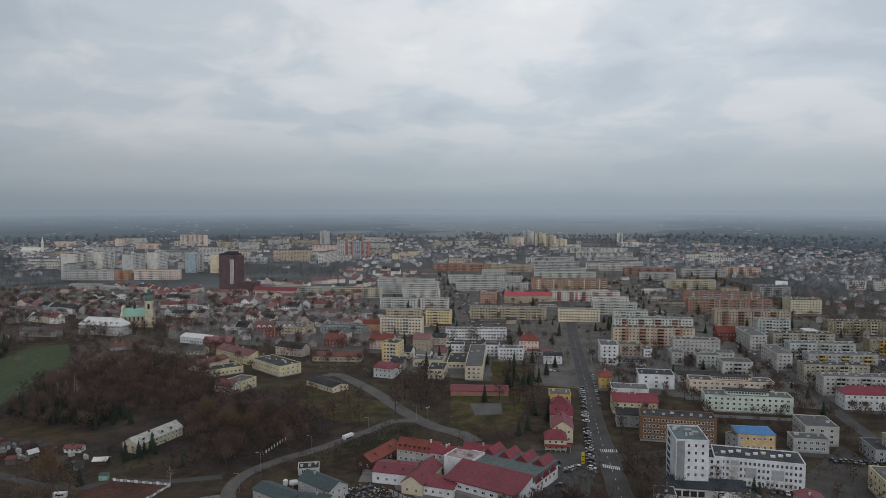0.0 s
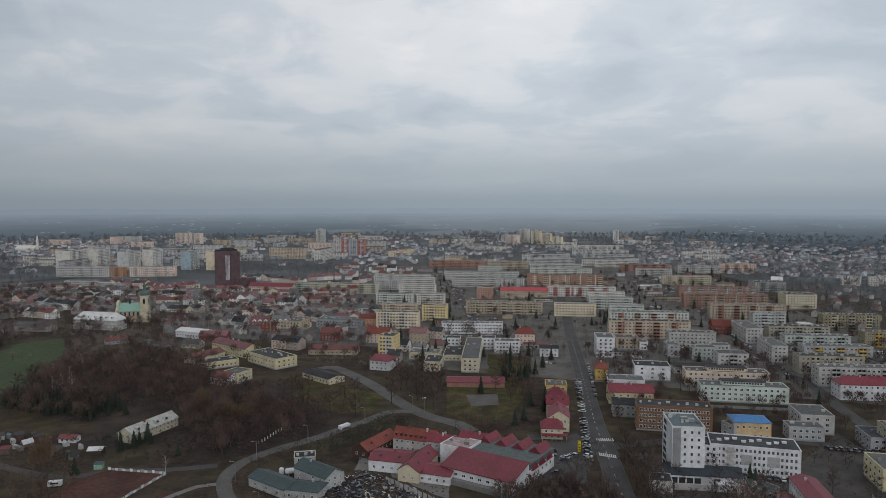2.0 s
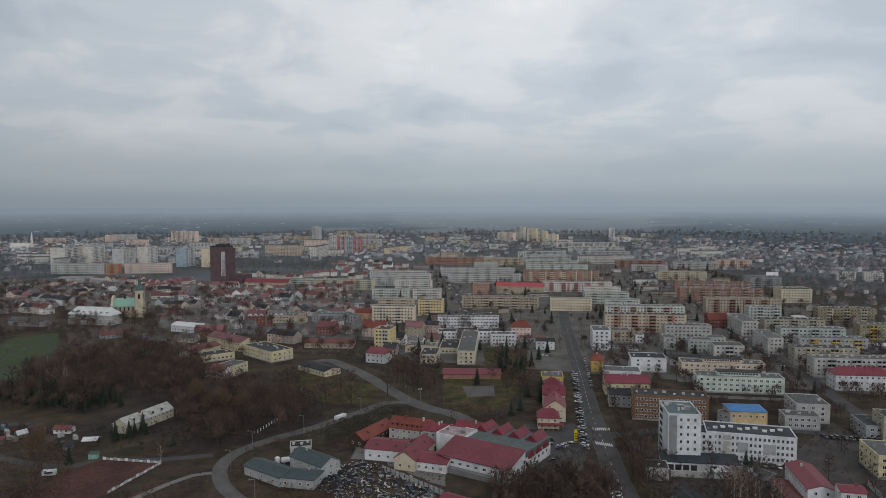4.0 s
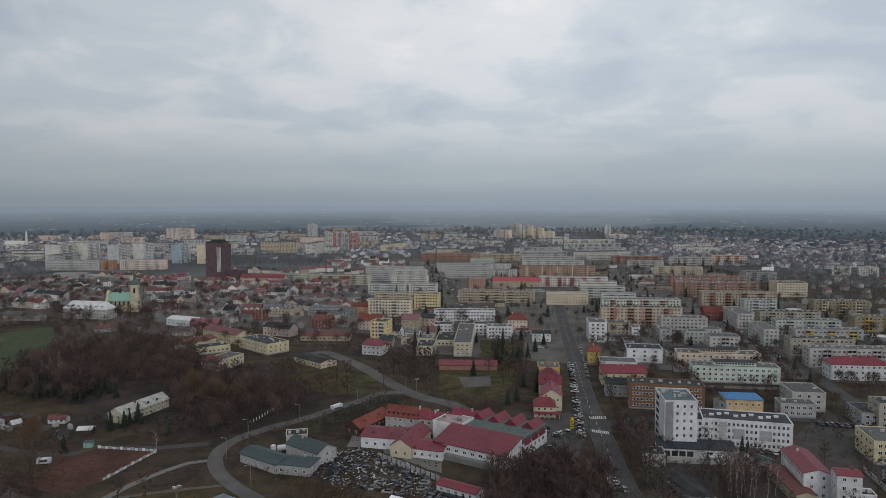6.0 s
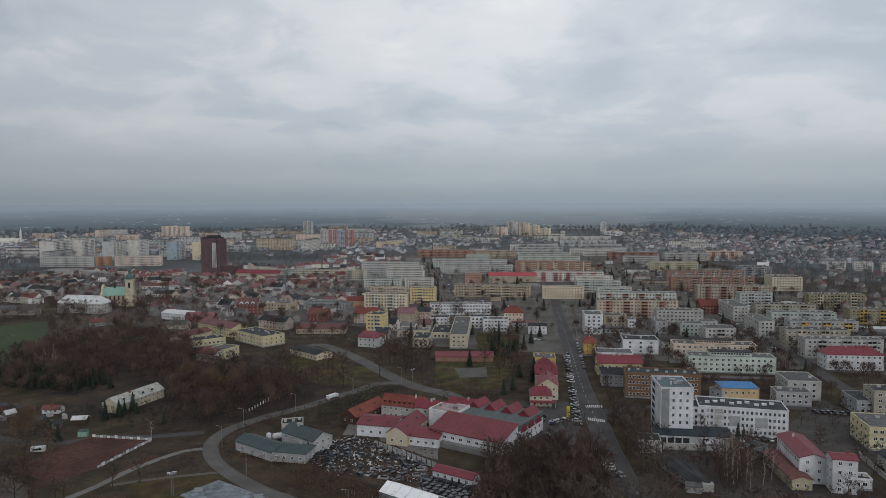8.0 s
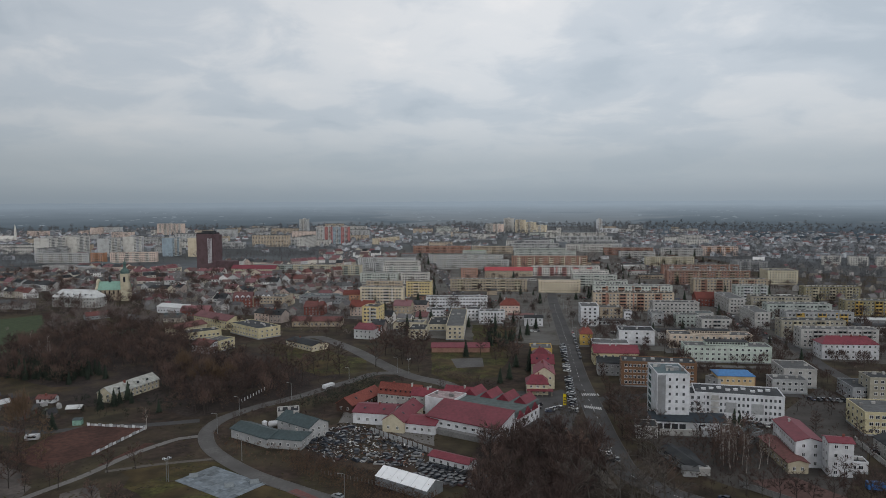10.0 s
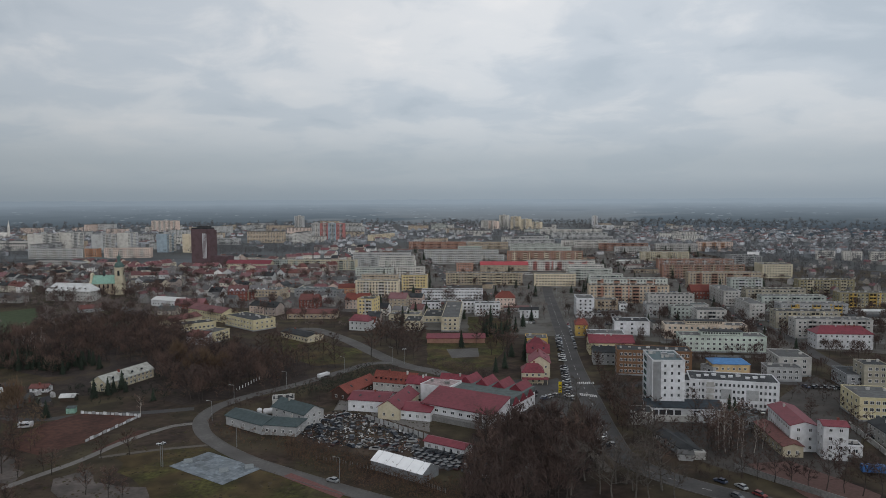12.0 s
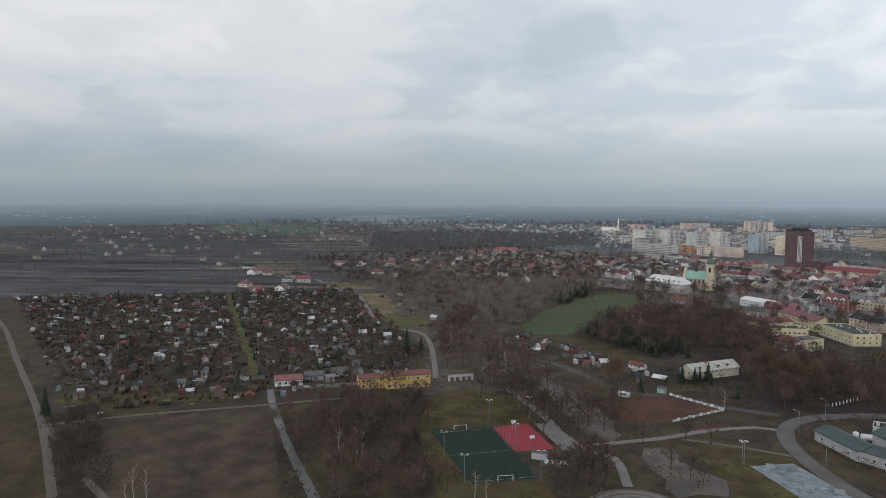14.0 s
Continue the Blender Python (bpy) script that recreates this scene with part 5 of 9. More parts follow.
root = thing("hospital_wing", "long white four-storey hospital wing with rows of small dark windows", "hospital", 129.5, 305.5, -14, group=HOSP)
L, W, H = 36.5, 15.5, 11.8
s = Shape()
s.box(-L / 2, L / 2, -W / 2, W / 2, 0, H)
part("wall", s, WHITE, root)
windows(root, L, W, "front", 4, 2.8, 19, 0.95, 1.35, 1.1, 0, margin=1.0, skip=(3, 4), frame_mat=GREY)
windows(root, L, W, "left", 4, 2.8, 4, 1.1, 1.35, 1.1, 0, margin=1.0, frame_mat=GREY)
for f in range(4):
    s = Shape()
    s.box(-11.6, -8.0, -W / 2 - 0.9, -W / 2, 0.9 + f * 2.8, 1.05 + f * 2.8)
    s.box(-11.6, -8.0, -W / 2 - 0.9, -W / 2 - 0.82, 1.05 + f * 2.8, 1.9 + f * 2.8)
    s.box(-11.3, -8.3, -W / 2 - 0.05, -W / 2, 1.2 + f * 2.8, 2.8 + f * 2.8)
    part("balcony", s, OFFWHITE, root)
for q, (a, b) in enumerate(((-5.5, -1.0), (5.0, 10.0))):
    s = Shape()
    s.box(a, b, -W / 2 - 0.05, -W / 2, 3.9, 8.4)
    part("grey_panel", s, PALEGREY, root)
flat_roof(root, L, W, H, FELT, WHITE, 0, 8, 0.5)
for q in range(9):
    s = Shape()
    s.box(-0.9, 0.9, -0.6, 0.6, 0.1, 0.8)
    s.box(-1.0, 1.0, -0.7, 0.7, 0.8, 0.92)
    part("roof_vent", s, WHITE, root, at=pose(-14 + q * 3.4, (q % 3) * 1.6 - 1.5, H))
root = thing("hospital_link", "white three-storey link building with dark roof", "hospital", 108.5, 308.0, -10, group=HOSP)
s = Shape()
s.box(-6, 6, -6, 6, 0, 11.2)
part("wall", s, WHITE, root)
windows(root, 12, 12, "front", 4, 2.7, 4, 1.1, 1.4, 1.1, 0, margin=0.8, frame_mat=GREY)
flat_roof(root, 12, 12, 11.2, FELT, WHITE, 2, 3)
root = thing("garage_row", "low garage with dark felt roof and dark doors", "garage", 102.0, 288.5, -7, group=HOSP)
L, W = 31.0, 9.5
s = Shape()
s.side([(-W / 2, 0), (W / 2, 0), (W / 2, 5.6), (-W / 2, 4.6)], -L / 2, L / 2)
part("wall", s, WHITE, root)
s = Shape()
s.side([(-W / 2 - 0.5, 4.65), (W / 2 + 0.3, 5.62), (W / 2 + 0.3, 5.85), (-W / 2 - 0.5, 4.9)], -L / 2 - 0.4, L / 2 + 0.4)
part("roof", s, surface("dark_slate_felt", (0.030, 0.040, 0.050), 0.85, grain=0.6, wear=0.15, amount=0.3), root)
for i, q in enumerate((-13.5, -10.4, -7.3, -4.2, 3.6)):
    s = Shape()
    s.box(q, q + 2.5, -W / 2 - 0.06, -W / 2, 0.4, 3.7)
    part("garage_door", s, surface("dark_door", (0.03, 0.032, 0.036), 0.6), root)
for q in (8.5, 12.0):
    s = Shape()
    s.box(q, q + 2.4, -W / 2 - 0.06, -W / 2, 2.0, 3.0)
    part("window", s, (GLASS,), root)
s = Shape()
s.box(-L / 2 - 1, L / 2 + 6, -0.25, 0.25, 0, 2.6)
s.box(-L / 2 - 1, L / 2 + 6, -0.32, 0.32, 2.6, 2.75)
solid("yard_wall", s, OFFWHITE, "pale blue-grey yard wall", "wall", at=pose(104.5, 279.6, 0, 0, 0, -6))
s = Shape()
s.box(3.5, 17, -4.5, 0, 0, 3.1)
solid("terrace_block", s, WHITE, "low white terrace block by the garages", "annex", at=pose(102.0, 284.0, 0, 0, 0, -7))
root = thing("white_shed", "plain off-white cube building with flat roof", "shed", 82.5, 281.5, -9)
s = Shape()
s.box(-4.2, 4.2, -4.5, 4.5, 0, 5.0)
part("wall", s, OFFWHITE, root)
flat_roof(root, 8.4, 9.0, 5.0, FELT, OFFWHITE, 1, 3, 0.3)
house(89.4, 249.2, -90.3, 16.7, 5, 2.6, 0.8, GREY, FELT, "long low dark-roofed store beside the hedge", "shed", name="long_store", floors=0, chimneys=0)
house(*(86.1, 240.1), -10, 5, 4, 2.4, 0.7, PALEGREY, PALEFELT, "small shed with pale metal roof", "shed", name="shed", floors=0, chimneys=0)
s = Shape()
s.box(-2.4, 2.4, -1.4, 1.4, 0.15, 2.7)
s.box(-2.5, 2.5, -1.5, 1.5, 2.7, 2.8)
s.box(-2.2, 2.2, -1.2, 1.2, 0, 0.15)
solid("container", s, OFFWHITE, "cream metal container site cabin", "container", at=pose(*(90.6, 240.1), 0, 0, 0, -5))

# ---- around the avenue ----
root = flat_block(110.9, 360.1, -10.0, 37.4, 13, 4, BRICK, "orange-brown brick office block with rows of white-framed windows", "office block", lod=0, balconies=False, n=16, name="office_block", fh=2.95)
house(100.5, 409.7, -5.0, 25.7, 15, 7.2, 3.4, YELLOW, REDROOF, "yellow hall with a crimson sheet roof", "hall", name="hall", lod=1, chimneys=2, n=6)
house(91.2, 384.3, -8.0, 12.8, 12, 7, 2.2, PALEGREY, FELT, "pale grey rendered house with a dark roof", lod=0, chimneys=1)
house(94.6, 466.1, -8.0, 8.1, 14, 7.5, 3.4, DEEPYELLOW, REDTILE, "yellow house with an orange tile roof at the corner", lod=1, hip=3.0)
flat_block(105.9, 444.6, -8.0, 22.9, 14, 1, WHITE, "low white curved shop with arched windows", "shop", lod=1, balconies=False, name="shop", fh=4.2)
flat_block(128.0, 465.5, -8.0, 23.0, 16, 3, WHITE, "white hall with blank walls above a low wing", "hall", lod=1, balconies=False, name="hall", n=3)
flat_block(110.7, 535.5, -5.0, 13.4, 20, 5, WHITE, "white block with a grey cross-shaped window strip", "chapel block", lod=2, balconies=False, name="chapel_block", n=3)
flat_block(133.8, 562.3, -5.0, 17.7, 14, 3, BEIGE, "beige three-storey office with window bands", "office block", lod=1, balconies=False, name="office_block")
flat_block(146.3, 558.5, -5.0, 6.6, 12, 2, WHITE, "small white flat-roofed annex", "annex", lod=1, balconies=False, name="annex")
VIL = "red-roofed villas by the avenue"
house(46.0, 346.4, -4.0, 10.6, 11, 5.6, 3.2, CREAM, REDROOF, "cream villa with a crimson hipped roof and red canopy", group=VIL, hip=3.0, lod=0, floors=2)
house(51.5, 361.0, 84, 17, 10.5, 7.6, 3.6, CREAM, REDROOF, "cream villa with a steep crimson gable roof", group=VIL, lod=0, floors=2, skylights=2)
house(53.5, 381.0, -5, 12, 11, 7.6, 3.8, CREAM, REDROOF, "cream villa with crimson roof and dormers", group=VIL, lod=0, floors=2, skylights=2)
house(55.0, 398.0, -5, 12, 11, 7.6, 3.8, OFFWHITE, REDROOF, "white villa with a crimson pyramid roof", group=VIL, hip=5.0, lod=0, floors=2)
flat_block(58.5, 424, -5, 13, 14, 2, DEEPYELLOW, "yellow two-storey house with grey flat roof", "house", lod=0, balconies=False, name="house")
s = Shape()
s.side([(-1.6, 2.5), (1.6, 3.0), (1.6, 3.15), (-1.6, 2.65)], -6.5, 6.5, 0)
for q in range(6):
    s.box(-6.2 + q * 2.4, -6.0 + q * 2.4, -1.4, -1.2, 0, 2.6, 1)
solid("canopy", s, (REDROOF, CREAM), "red-roofed terrace canopy on cream posts", "canopy", at=pose(46.6, 339.8, 0, 0, 0, -4))

# ---- the right-hand yards ----
root = house(145.9, 349.6, -6.0, 17.7, 13, 8.6, 1.6, plaster("apricot", (0.48, 0.36, 0.20)), BLUEROOF, "cream and orange two-storey building with a bright blue roof", "workshop", name="workshop", lod=0, n=6, floors=2, chimneys=0, hip=3.0)
s = Shape()
s.box(9.0, 9.2, -6.6, 6.6, 0, 8.4)
part("orange_gable", s, ORANGE, root, "orange side wall")
flat_block(140.6, 349.7, -64.0, 8.1, 14, 2, PALEGREY, "grey two-storey workshop with dark roof", "workshop", lod=0, balconies=False, name="workshop")
root = flat_block(182.9, 361.5, -8.0, 16.1, 20, 3, OFFWHITE, "off-white three-storey school block with flat roof", "school", lod=1, balconies=False, name="school", n=3)
flat_block(171.8, 346.1, -8.0, 16.5, 10, 2, PALEGREY, "grey two-storey wing with dark window bands", "school", lod=0, balconies=False, name="school_wing")
house(243.8, 420.2, -5.0, 32.6, 13, 9.5, 3.8, WHITE, REDROOF, "long white three-storey block with crimson hipped roof", "apartment block", lod=1, floors=3, hip=5.0, name="apartment_block", chimneys=4)
a, b = Vector((84.3, 262.6)), Vector((89.2, 240.1))
house((a.x + b.x) / 2, (a.y + b.y) / 2, math.degrees(math.atan2((b - a).y, (b - a).x)), (b - a).length, 6.0, 2.7, 1.0, GREY, FELT, "long low shed row with a dark felt roof", "shed", name="shed_row", lod=1, floors=1, chimneys=0, gable_windows=0)
house(133.0, 258.5, 82, 25, 9.5, 9.6, 1.4, WHITE, REDROOF, "white three-storey building with a crimson sheet roof", "office block", name="office_block", lod=0, floors=3, n=10, chimneys=1)
house(138.5, 241.0, -12, 8.0, 7.0, 12.2, 0.9, WHITE, REDROOF, "white stair tower with small square windows and red roof", "stair tower", name="stair_tower", lod=0, floors=4, n=2, chimneys=1)
flat_block(146.0, 243.5, -12, 7, 6, 1, WHITE, "low white garage with red door", "garage", lod=0, balconies=False, name="garage", n=2)
house(125.5, 254.0, 86, 27, 7.0, 4.0, 1.0, CREAM, BROWNROOF, "long low cream outbuilding with brown sheet roof", "outbuilding", name="outbuilding", lod=0, floors=1, n=8, chimneys=0)
flat_block(181.2, 288.1, -10.0, 16.4, 20, 3, YELLOW, "yellow three-storey block with dark framed windows", "office block", lod=0, balconies=False, name="office_block", n=6)
house(168.5, 254.5, 84, 17, 9.0, 5.4, 1.6, OFFWHITE, FELT, "whitewashed house with a dark sheet roof", lod=0, floors=2, n=5)
flat_block(208, 334, -8, 26, 18, 2, GREY, "low dark-roofed storage hall", "hall", lod=1, balconies=False, name="hall")
flat_block(206.1, 328.5, -8.0, 11.1, 12, 4, DULLCREAM, "yellow and green apartment house", lod=0)
flat_block(120.5, 278.0, -60, 14, 9, 1, GREY, "low blue-grey roofed garage", "garage", lod=1, balconies=False, name="garage", roof=GREENROOF)

# ---- brewery-like hall with crimson roofs ----
MEMB = "crimson-roofed hall complex"
house(-41.0, 325.0, 61.8, 24.5, 9, 3.6, 3.0, surface("dark_boards", (0.06, 0.035, 0.028), 0.9), REDTILE, "dark timber barn with an orange-red tile roof", "barn", MEMB, name="barn", lod=1, floors=1, chimneys=0, skylights=2)
root = house(-21.0, 325.5, -20, 21, 9.5, 6.2, 4.0, OFFWHITE, REDTILE, "white house with a long red tile roof and dormers", "house", MEMB, lod=0, floors=2, n=7, chimneys=2)
for q in range(8):
    s = Shape()
    s.side([(-1.2, 0), (1.0, 0), (1.0, 1.0), (-0.9, 1.0)], -0.55, 0.55, 0)
    dormer = part("dormer", s, REDTILE, root, at=pose(-9 + q * 2.55, -3.0, 7.2))
    s = Shape()
    s.box(-0.42, 0.42, -1.26, -1.15, 0.15, 0.85)
    part("pane", s, GLASS, dormer)
house(-30.5, 303.5, -13, 17.5, 15, 5.0, 1.6, WHITE, REDROOF, "white workshop with a low crimson roof", "workshop", MEMB, name="workshop", lod=0, floors=1, n=4, chimneys=1, skylights=2)
house(-18.5, 297.0, 72, 24.0, 9.5, 5.0, 3.2, CREAM, REDROOF, "cream gabled wing with crimson roof and arched windows", "workshop wing", MEMB, name="workshop_wing", lod=0, floors=1, n=5, chimneys=0, skylights=2)
house(-9.5, 290.5, -18, 14.5, 13, 4.0, 1.5, WHITE, REDROOF, "low white annex with crimson roof", "annex", MEMB, name="annex", lod=0, floors=1, n=4, chimneys=0)
root = thing("boiler_house", "white block with a mottled grey flat roof", "boiler house", 0.0, 309.0, -30, group=MEMB)
s = Shape()
s.box(-7, 7, -6.5, 6.5, 0, 9.2)
part("wall", s, WHITE, root)
flat_roof(root, 14, 13, 9.2, surface("mottled_roof", (0.30, 0.24, 0.24), 0.9, grain=0.8, wear=0.3, amount=0.4, stain=0.6), WHITE, 2, 4, 0.3)
house(-5.5, 318.0, -20, 20, 8, 7.0, 2.6, OFFWHITE, REDROOF, "white house with crimson roof and white chimney", "house", MEMB, lod=1, floors=2, chimneys=2)
house(8.0, 322.0, -22, 16, 8, 7.0, 2.6, OFFWHITE, REDROOF, "white house with crimson roof", "house", MEMB, lod=1, floors=2, chimneys=1)
# the great hall: a sloping front roof, a flat middle and four sawtooth gables behind
HX, HY, HR = 16.8, 297.5, -32.0
root = thing("great_hall", "large white hall with crimson roof slopes and sawtooth gables", "hall", HX, HY, HR, group=MEMB)
L, W, H = 34.0, 40.0, 6.0
s = Shape()
s.box(-L / 2, L / 2, -W / 2, W / 2, 0, H)
part("wall", s, WHITE, root)
s = Shape()
s.side([(-W / 2 - 0.6, H - 0.15), (-W / 2 + 15, H + 3.6), (-W / 2 + 15, H + 3.9), (-W / 2 - 0.6, H + 0.15)], -L / 2 - 0.5, L / 2 + 0.5)
part("front_slope", s, REDROOF, root, "crimson sheet roof slope")
s = Shape()
s.side([(-W / 2, H), (-W / 2 + 15, H), (-W / 2 + 15, H + 3.6)], -L / 2, L / 2)
part("gable", s, WHITE, root)
s = Shape()
s.box(-L / 2, L / 2, -W / 2 + 15, W / 2, H, H + 2.4)
part("flat_roof", s, surface("grey_green_felt", (0.085, 0.105, 0.105), 0.9, grain=0.5, wear=0.1, amount=0.25), root, "flat grey-green felt roof")
for q in range(4):
    s = Shape()
    w, d = 8.2, 11.0
    s.add([(-w / 2, 0, 0), (w / 2, 0, 0), (0, 0, 3.6), (-w / 2, d, 0), (w / 2, d, 0), (0, d, 3.6)], [(0, 1, 2), (4, 3, 5), (0, 2, 5, 3), (2, 1, 4, 5)])
    part("sawtooth_gable", s, REDROOF, root, "crimson gabled roof light", at=pose(-L / 2 + 4.3 + q * 8.4, W / 2 - 10.8, H + 1.6))
windows(root, L, W, "front", 1, 6, 8, 1.7, 1.2, 3.2, 0, margin=1.5)
windows(root, L, W, "right", 1, 6, 9, 1.7, 1.6, 2.4, 0, margin=2.0)
s = Shape()
s.box(-L / 2, L / 2, -W / 2 - 2.6, -W / 2, 0, 2.2)
part("loading_ramp", s, CONCRETE, root)
for q in range(3):
    s = Shape()
    w = 6.0
    s.add([(0, -w / 2, 0), (0, w / 2, 0), (0, 0, 3.0), (-9, -w / 2, 0), (-9, w / 2, 0), (-9, 0, 3.0)], [(0, 1, 2), (4, 3, 5), (0, 2, 5, 3), (2, 1, 4, 5)])
    part("side_gable", s, REDROOF, root, "small crimson gable over the entrance side", at=pose(L / 2 + 0.8, -W / 2 + 20 + q * 7.2, H - 0.6))
house(2.5, 249.5, -33, 17, 6, 3.0, 1.0, WHITE, REDROOF, "low white garage row with a crimson roof", "garage", MEMB, name="garage_row", lod=0, floors=1, n=5, chimneys=0)

# ---- yard with green roofs ----
YARD = "green-roofed yard buildings"
house(-76.5, 278.0, -35.5, 22.5, 10, 3.8, 1.8, PALEGREY, GREENROOF, "long grey shed with a dark green roof", "shed", YARD, name="shed", lod=0, floors=1, n=3, chimneys=0, sides=("front",))
house(-62.5, 271.5, -12, 14.5, 10, 4.0, 1.6, PALEGREY, GREENROOF, "grey workshop with a dark green hipped roof", "workshop", YARD, name="workshop", lod=0, floors=1, n=4, chimneys=1, hip=3.0)
house(-60.0, 285.5, -38, 20.0, 10.5, 5.4, 2.6, PALEGREY, GREENROOF, "grey two-storey store with a dark green roof", "store", YARD, name="store", lod=0, floors=2, n=4, chimneys=1, sides=("front",))
flat_block(-71.5, 309.5, 12, 9.5, 8, 1, OFFWHITE, "small open-fronted white garage", "garage", YARD, fh=2.1, plinth=0.3, lod=0, balconies=False, name="garage", n=3)
root = thing("storage_tent", "white tarpaulin storage tent with grey sides", "tent", -12.5, 229.5, -35.6)
L, W = 22.0, 9.0
s = Shape()
s.side([(-W / 2, 0), (W / 2, 0), (W / 2, 3.2), (0, 5.4), (-W / 2, 3.2)], -L / 2, L / 2)
part("wall", s, surface("grey_tarpaulin", (0.20, 0.215, 0.23), 0.7, grain=0.8), root)
part("roof", pitched_roof(L, W, 3.2, 2.2, 0.2, 0.08), surface("white_tarpaulin", (0.72, 0.73, 0.74), 0.6, grain=0.5, amount=0.06, stain=0.15), root)
for i in range(5):
    s = Shape()
    s.side([(-W / 2 - 0.2, 3.15), (0, 5.5), (W / 2 + 0.2, 3.15), (W / 2 + 0.2, 3.25), (0, 5.6), (-W / 2 - 0.2, 3.25)], -0.08, 0.08)
    part("rib", s, WHITE, root, at=pose(-L / 2 + (i + 0.5) * L / 5, 0, 0.02))

root = thing("water_tank", "white cylindrical tank lying on a cradle in the yard", "tank", -73.0, 293.2, 20)
s = Shape()
s.stick((-3.0, 0, 1.7), (3.0, 0, 1.7), 1.25, 1.25, 14)
s.stick((-3.5, 0, 1.7), (-3.0, 0, 1.7), 0.5, 1.25, 14)
s.stick((3.0, 0, 1.7), (3.5, 0, 1.7), 1.25, 0.5, 14)
part("vessel", s, WHITE, root)
for q in (-1.9, 1.9):
    s = Shape()
    s.box(q - 0.2, q + 0.2, -1.0, 1.0, 0, 0.9)
    part("cradle", s, GREY, root)
root = thing("small_tank", "small upright white tank beside the sheds", "tank", -78.3, 294.0)
s = Shape()
s.stick((0, 0, 0), (0, 0, 2.2), 1.1, 1.1, 14)
s.stick((0, 0, 2.2), (0, 0, 2.7), 1.1, 0.3, 14)
part("vessel", s, WHITE, root)
house(-194.0, 332.0, 0, 8.4, 5.0, 2.2, 1.3, WHITE, BROWNROOF, "small white garden house with a red-brown roof", "cabin", name="garden_house", lod=0, floors=1, n=3)
house(-172.3, 316.5, 8, 6.2, 4.6, 2.0, 1.0, SHEDS, WHITEROOF, "open carport with a pale plank roof", "carport", name="carport", floors=0, chimneys=0)
root = thing("caravan", "white caravan parked among the trees", "caravan", -169.0, 277.5, 12)
s = Shape()
s.side([(-1.1, 0.5), (1.1, 0.5), (1.15, 1.4), (1.0, 2.5), (-1.0, 2.5), (-1.15, 1.4)], -2.6, 2.6)
part("body", s, WHITE, root)
s = Shape()
s.box(-1.6, 1.6, -1.17, -1.1, 1.35, 2.0)
part("window", s, GLASS, root)
root = thing("green_hut", "small green hut at the corner of the clay court", "hut", -161.0, 297.5, 8)
s = Shape()
s.box(-1.8, 1.8, -1.4, 1.4, 0, 2.3)
part("wall", s, COPPER, root)
s = Shape()
s.side([(-1.6, 2.3), (1.6, 2.55), (1.6, 2.7), (-1.6, 2.45)], -2.0, 2.0)
part("roof", s, GREENROOF, root)
for x, y, rot, L, W, e, wall, roof, label in ((-294, 177, 62, 13, 8, 3.0, HOUSEWALLS, ROSETILE, "low garden house with a faded pink roof"), (-293, 191, 62, 9, 6, 2.6, GREY, PALEFELT, "grey sheet-roofed shed beside the gardens"), (-291, 205, 62, 8, 5, 2.6, PALEGREY, PALEFELT, "small pale shed under bare trees")):
    house(x, y, rot, L, W, e, 1.6, wall, roof, label, lod=1, floors=1, chimneys=0)
root = thing("garden_wall", "long grey concrete wall beside the lane", "wall", -283.3, 173.3, math.degrees(math.atan2(27.3, 17.1)))
for q in range(12):
    s = Shape()
    s.box(q * 2.7, q * 2.7 + 2.6, -0.1, 0.1, 0, 2.0)
    part("panel", s, CONCRETE, root)
root = thing("footbridge", "low white arcaded footbridge with dark openings", "bridge", -241.4, 243.6, 63)
s = Shape()
s.box(-6.5, 6.5, -1.2, 1.2, 2.2, 2.6)
part("deck", s, OFFWHITE, root)
for q in range(5):
    s = Shape()
    s.box(-6.3 + q * 3.0, -5.7 + q * 3.0, -1.1, 1.1, 0, 2.2)
    part("pier", s, OFFWHITE, root)
s = Shape()
s.box(-6.5, 6.5, -1.2, -1.12, 2.6, 3.5)
part("railing", s, PALEGREY, root)

# ---- white-roofed house in the trees ----
root = house(-160.0, 345.0, 70, 31, 9.5, 4.4, 3.0, CREAM, GUESTROOF, "long cream guest house with a pale sheet roof and dormers", "guest house", name="guest_house", lod=0, floors=2, n=11, chimneys=2)
for q in range(4):
    s = Shape()
    s.side([(-2.2, 0), (1.4, 0), (1.4, 1.5), (-1.5, 1.5)], -0.9, 0.9, 0)
    dormer = part("dormer", s, GUESTROOF, root, at=pose(-11 + q * 6.2, -2.2, 5.5))
    s = Shape()
    s.box(-0.65, 0.65, -2.26, -2.1, 0.3, 1.2)
    part("pane", s, GLASS, dormer)

# ---- yellow school and houses beyond the wood ----
SCH = "yellow school buildings"
house(-178.0, 536.5, -38.2, 44.9, 14, 7, 3.0, YELLOW, ROSETILE, "long pale yellow building with an orange-red tile roof", "school", SCH, name="school", lod=1, floors=2, chimneys=3)
flat_block(-139.2, 500.5, -43.1, 38.2, 18, 2, YELLOW, "pale yellow two-storey school block with grey flat roof", "school", SCH, lod=0, balconies=False, name="school", n=9, fh=3.2)
flat_block(-149.0, 451.0, 66.5, 14.8, 13, 2, YELLOW, "pale yellow two-storey house with flat grey roof", "house", SCH, lod=0, balconies=False, name="house", n=4)
house(-154.7, 444.1, -26.2, 14.9, 12, 5, 2.8, WHITE, BROWNROOF, "white house with a brown roof", "house", SCH, lod=1, floors=1)
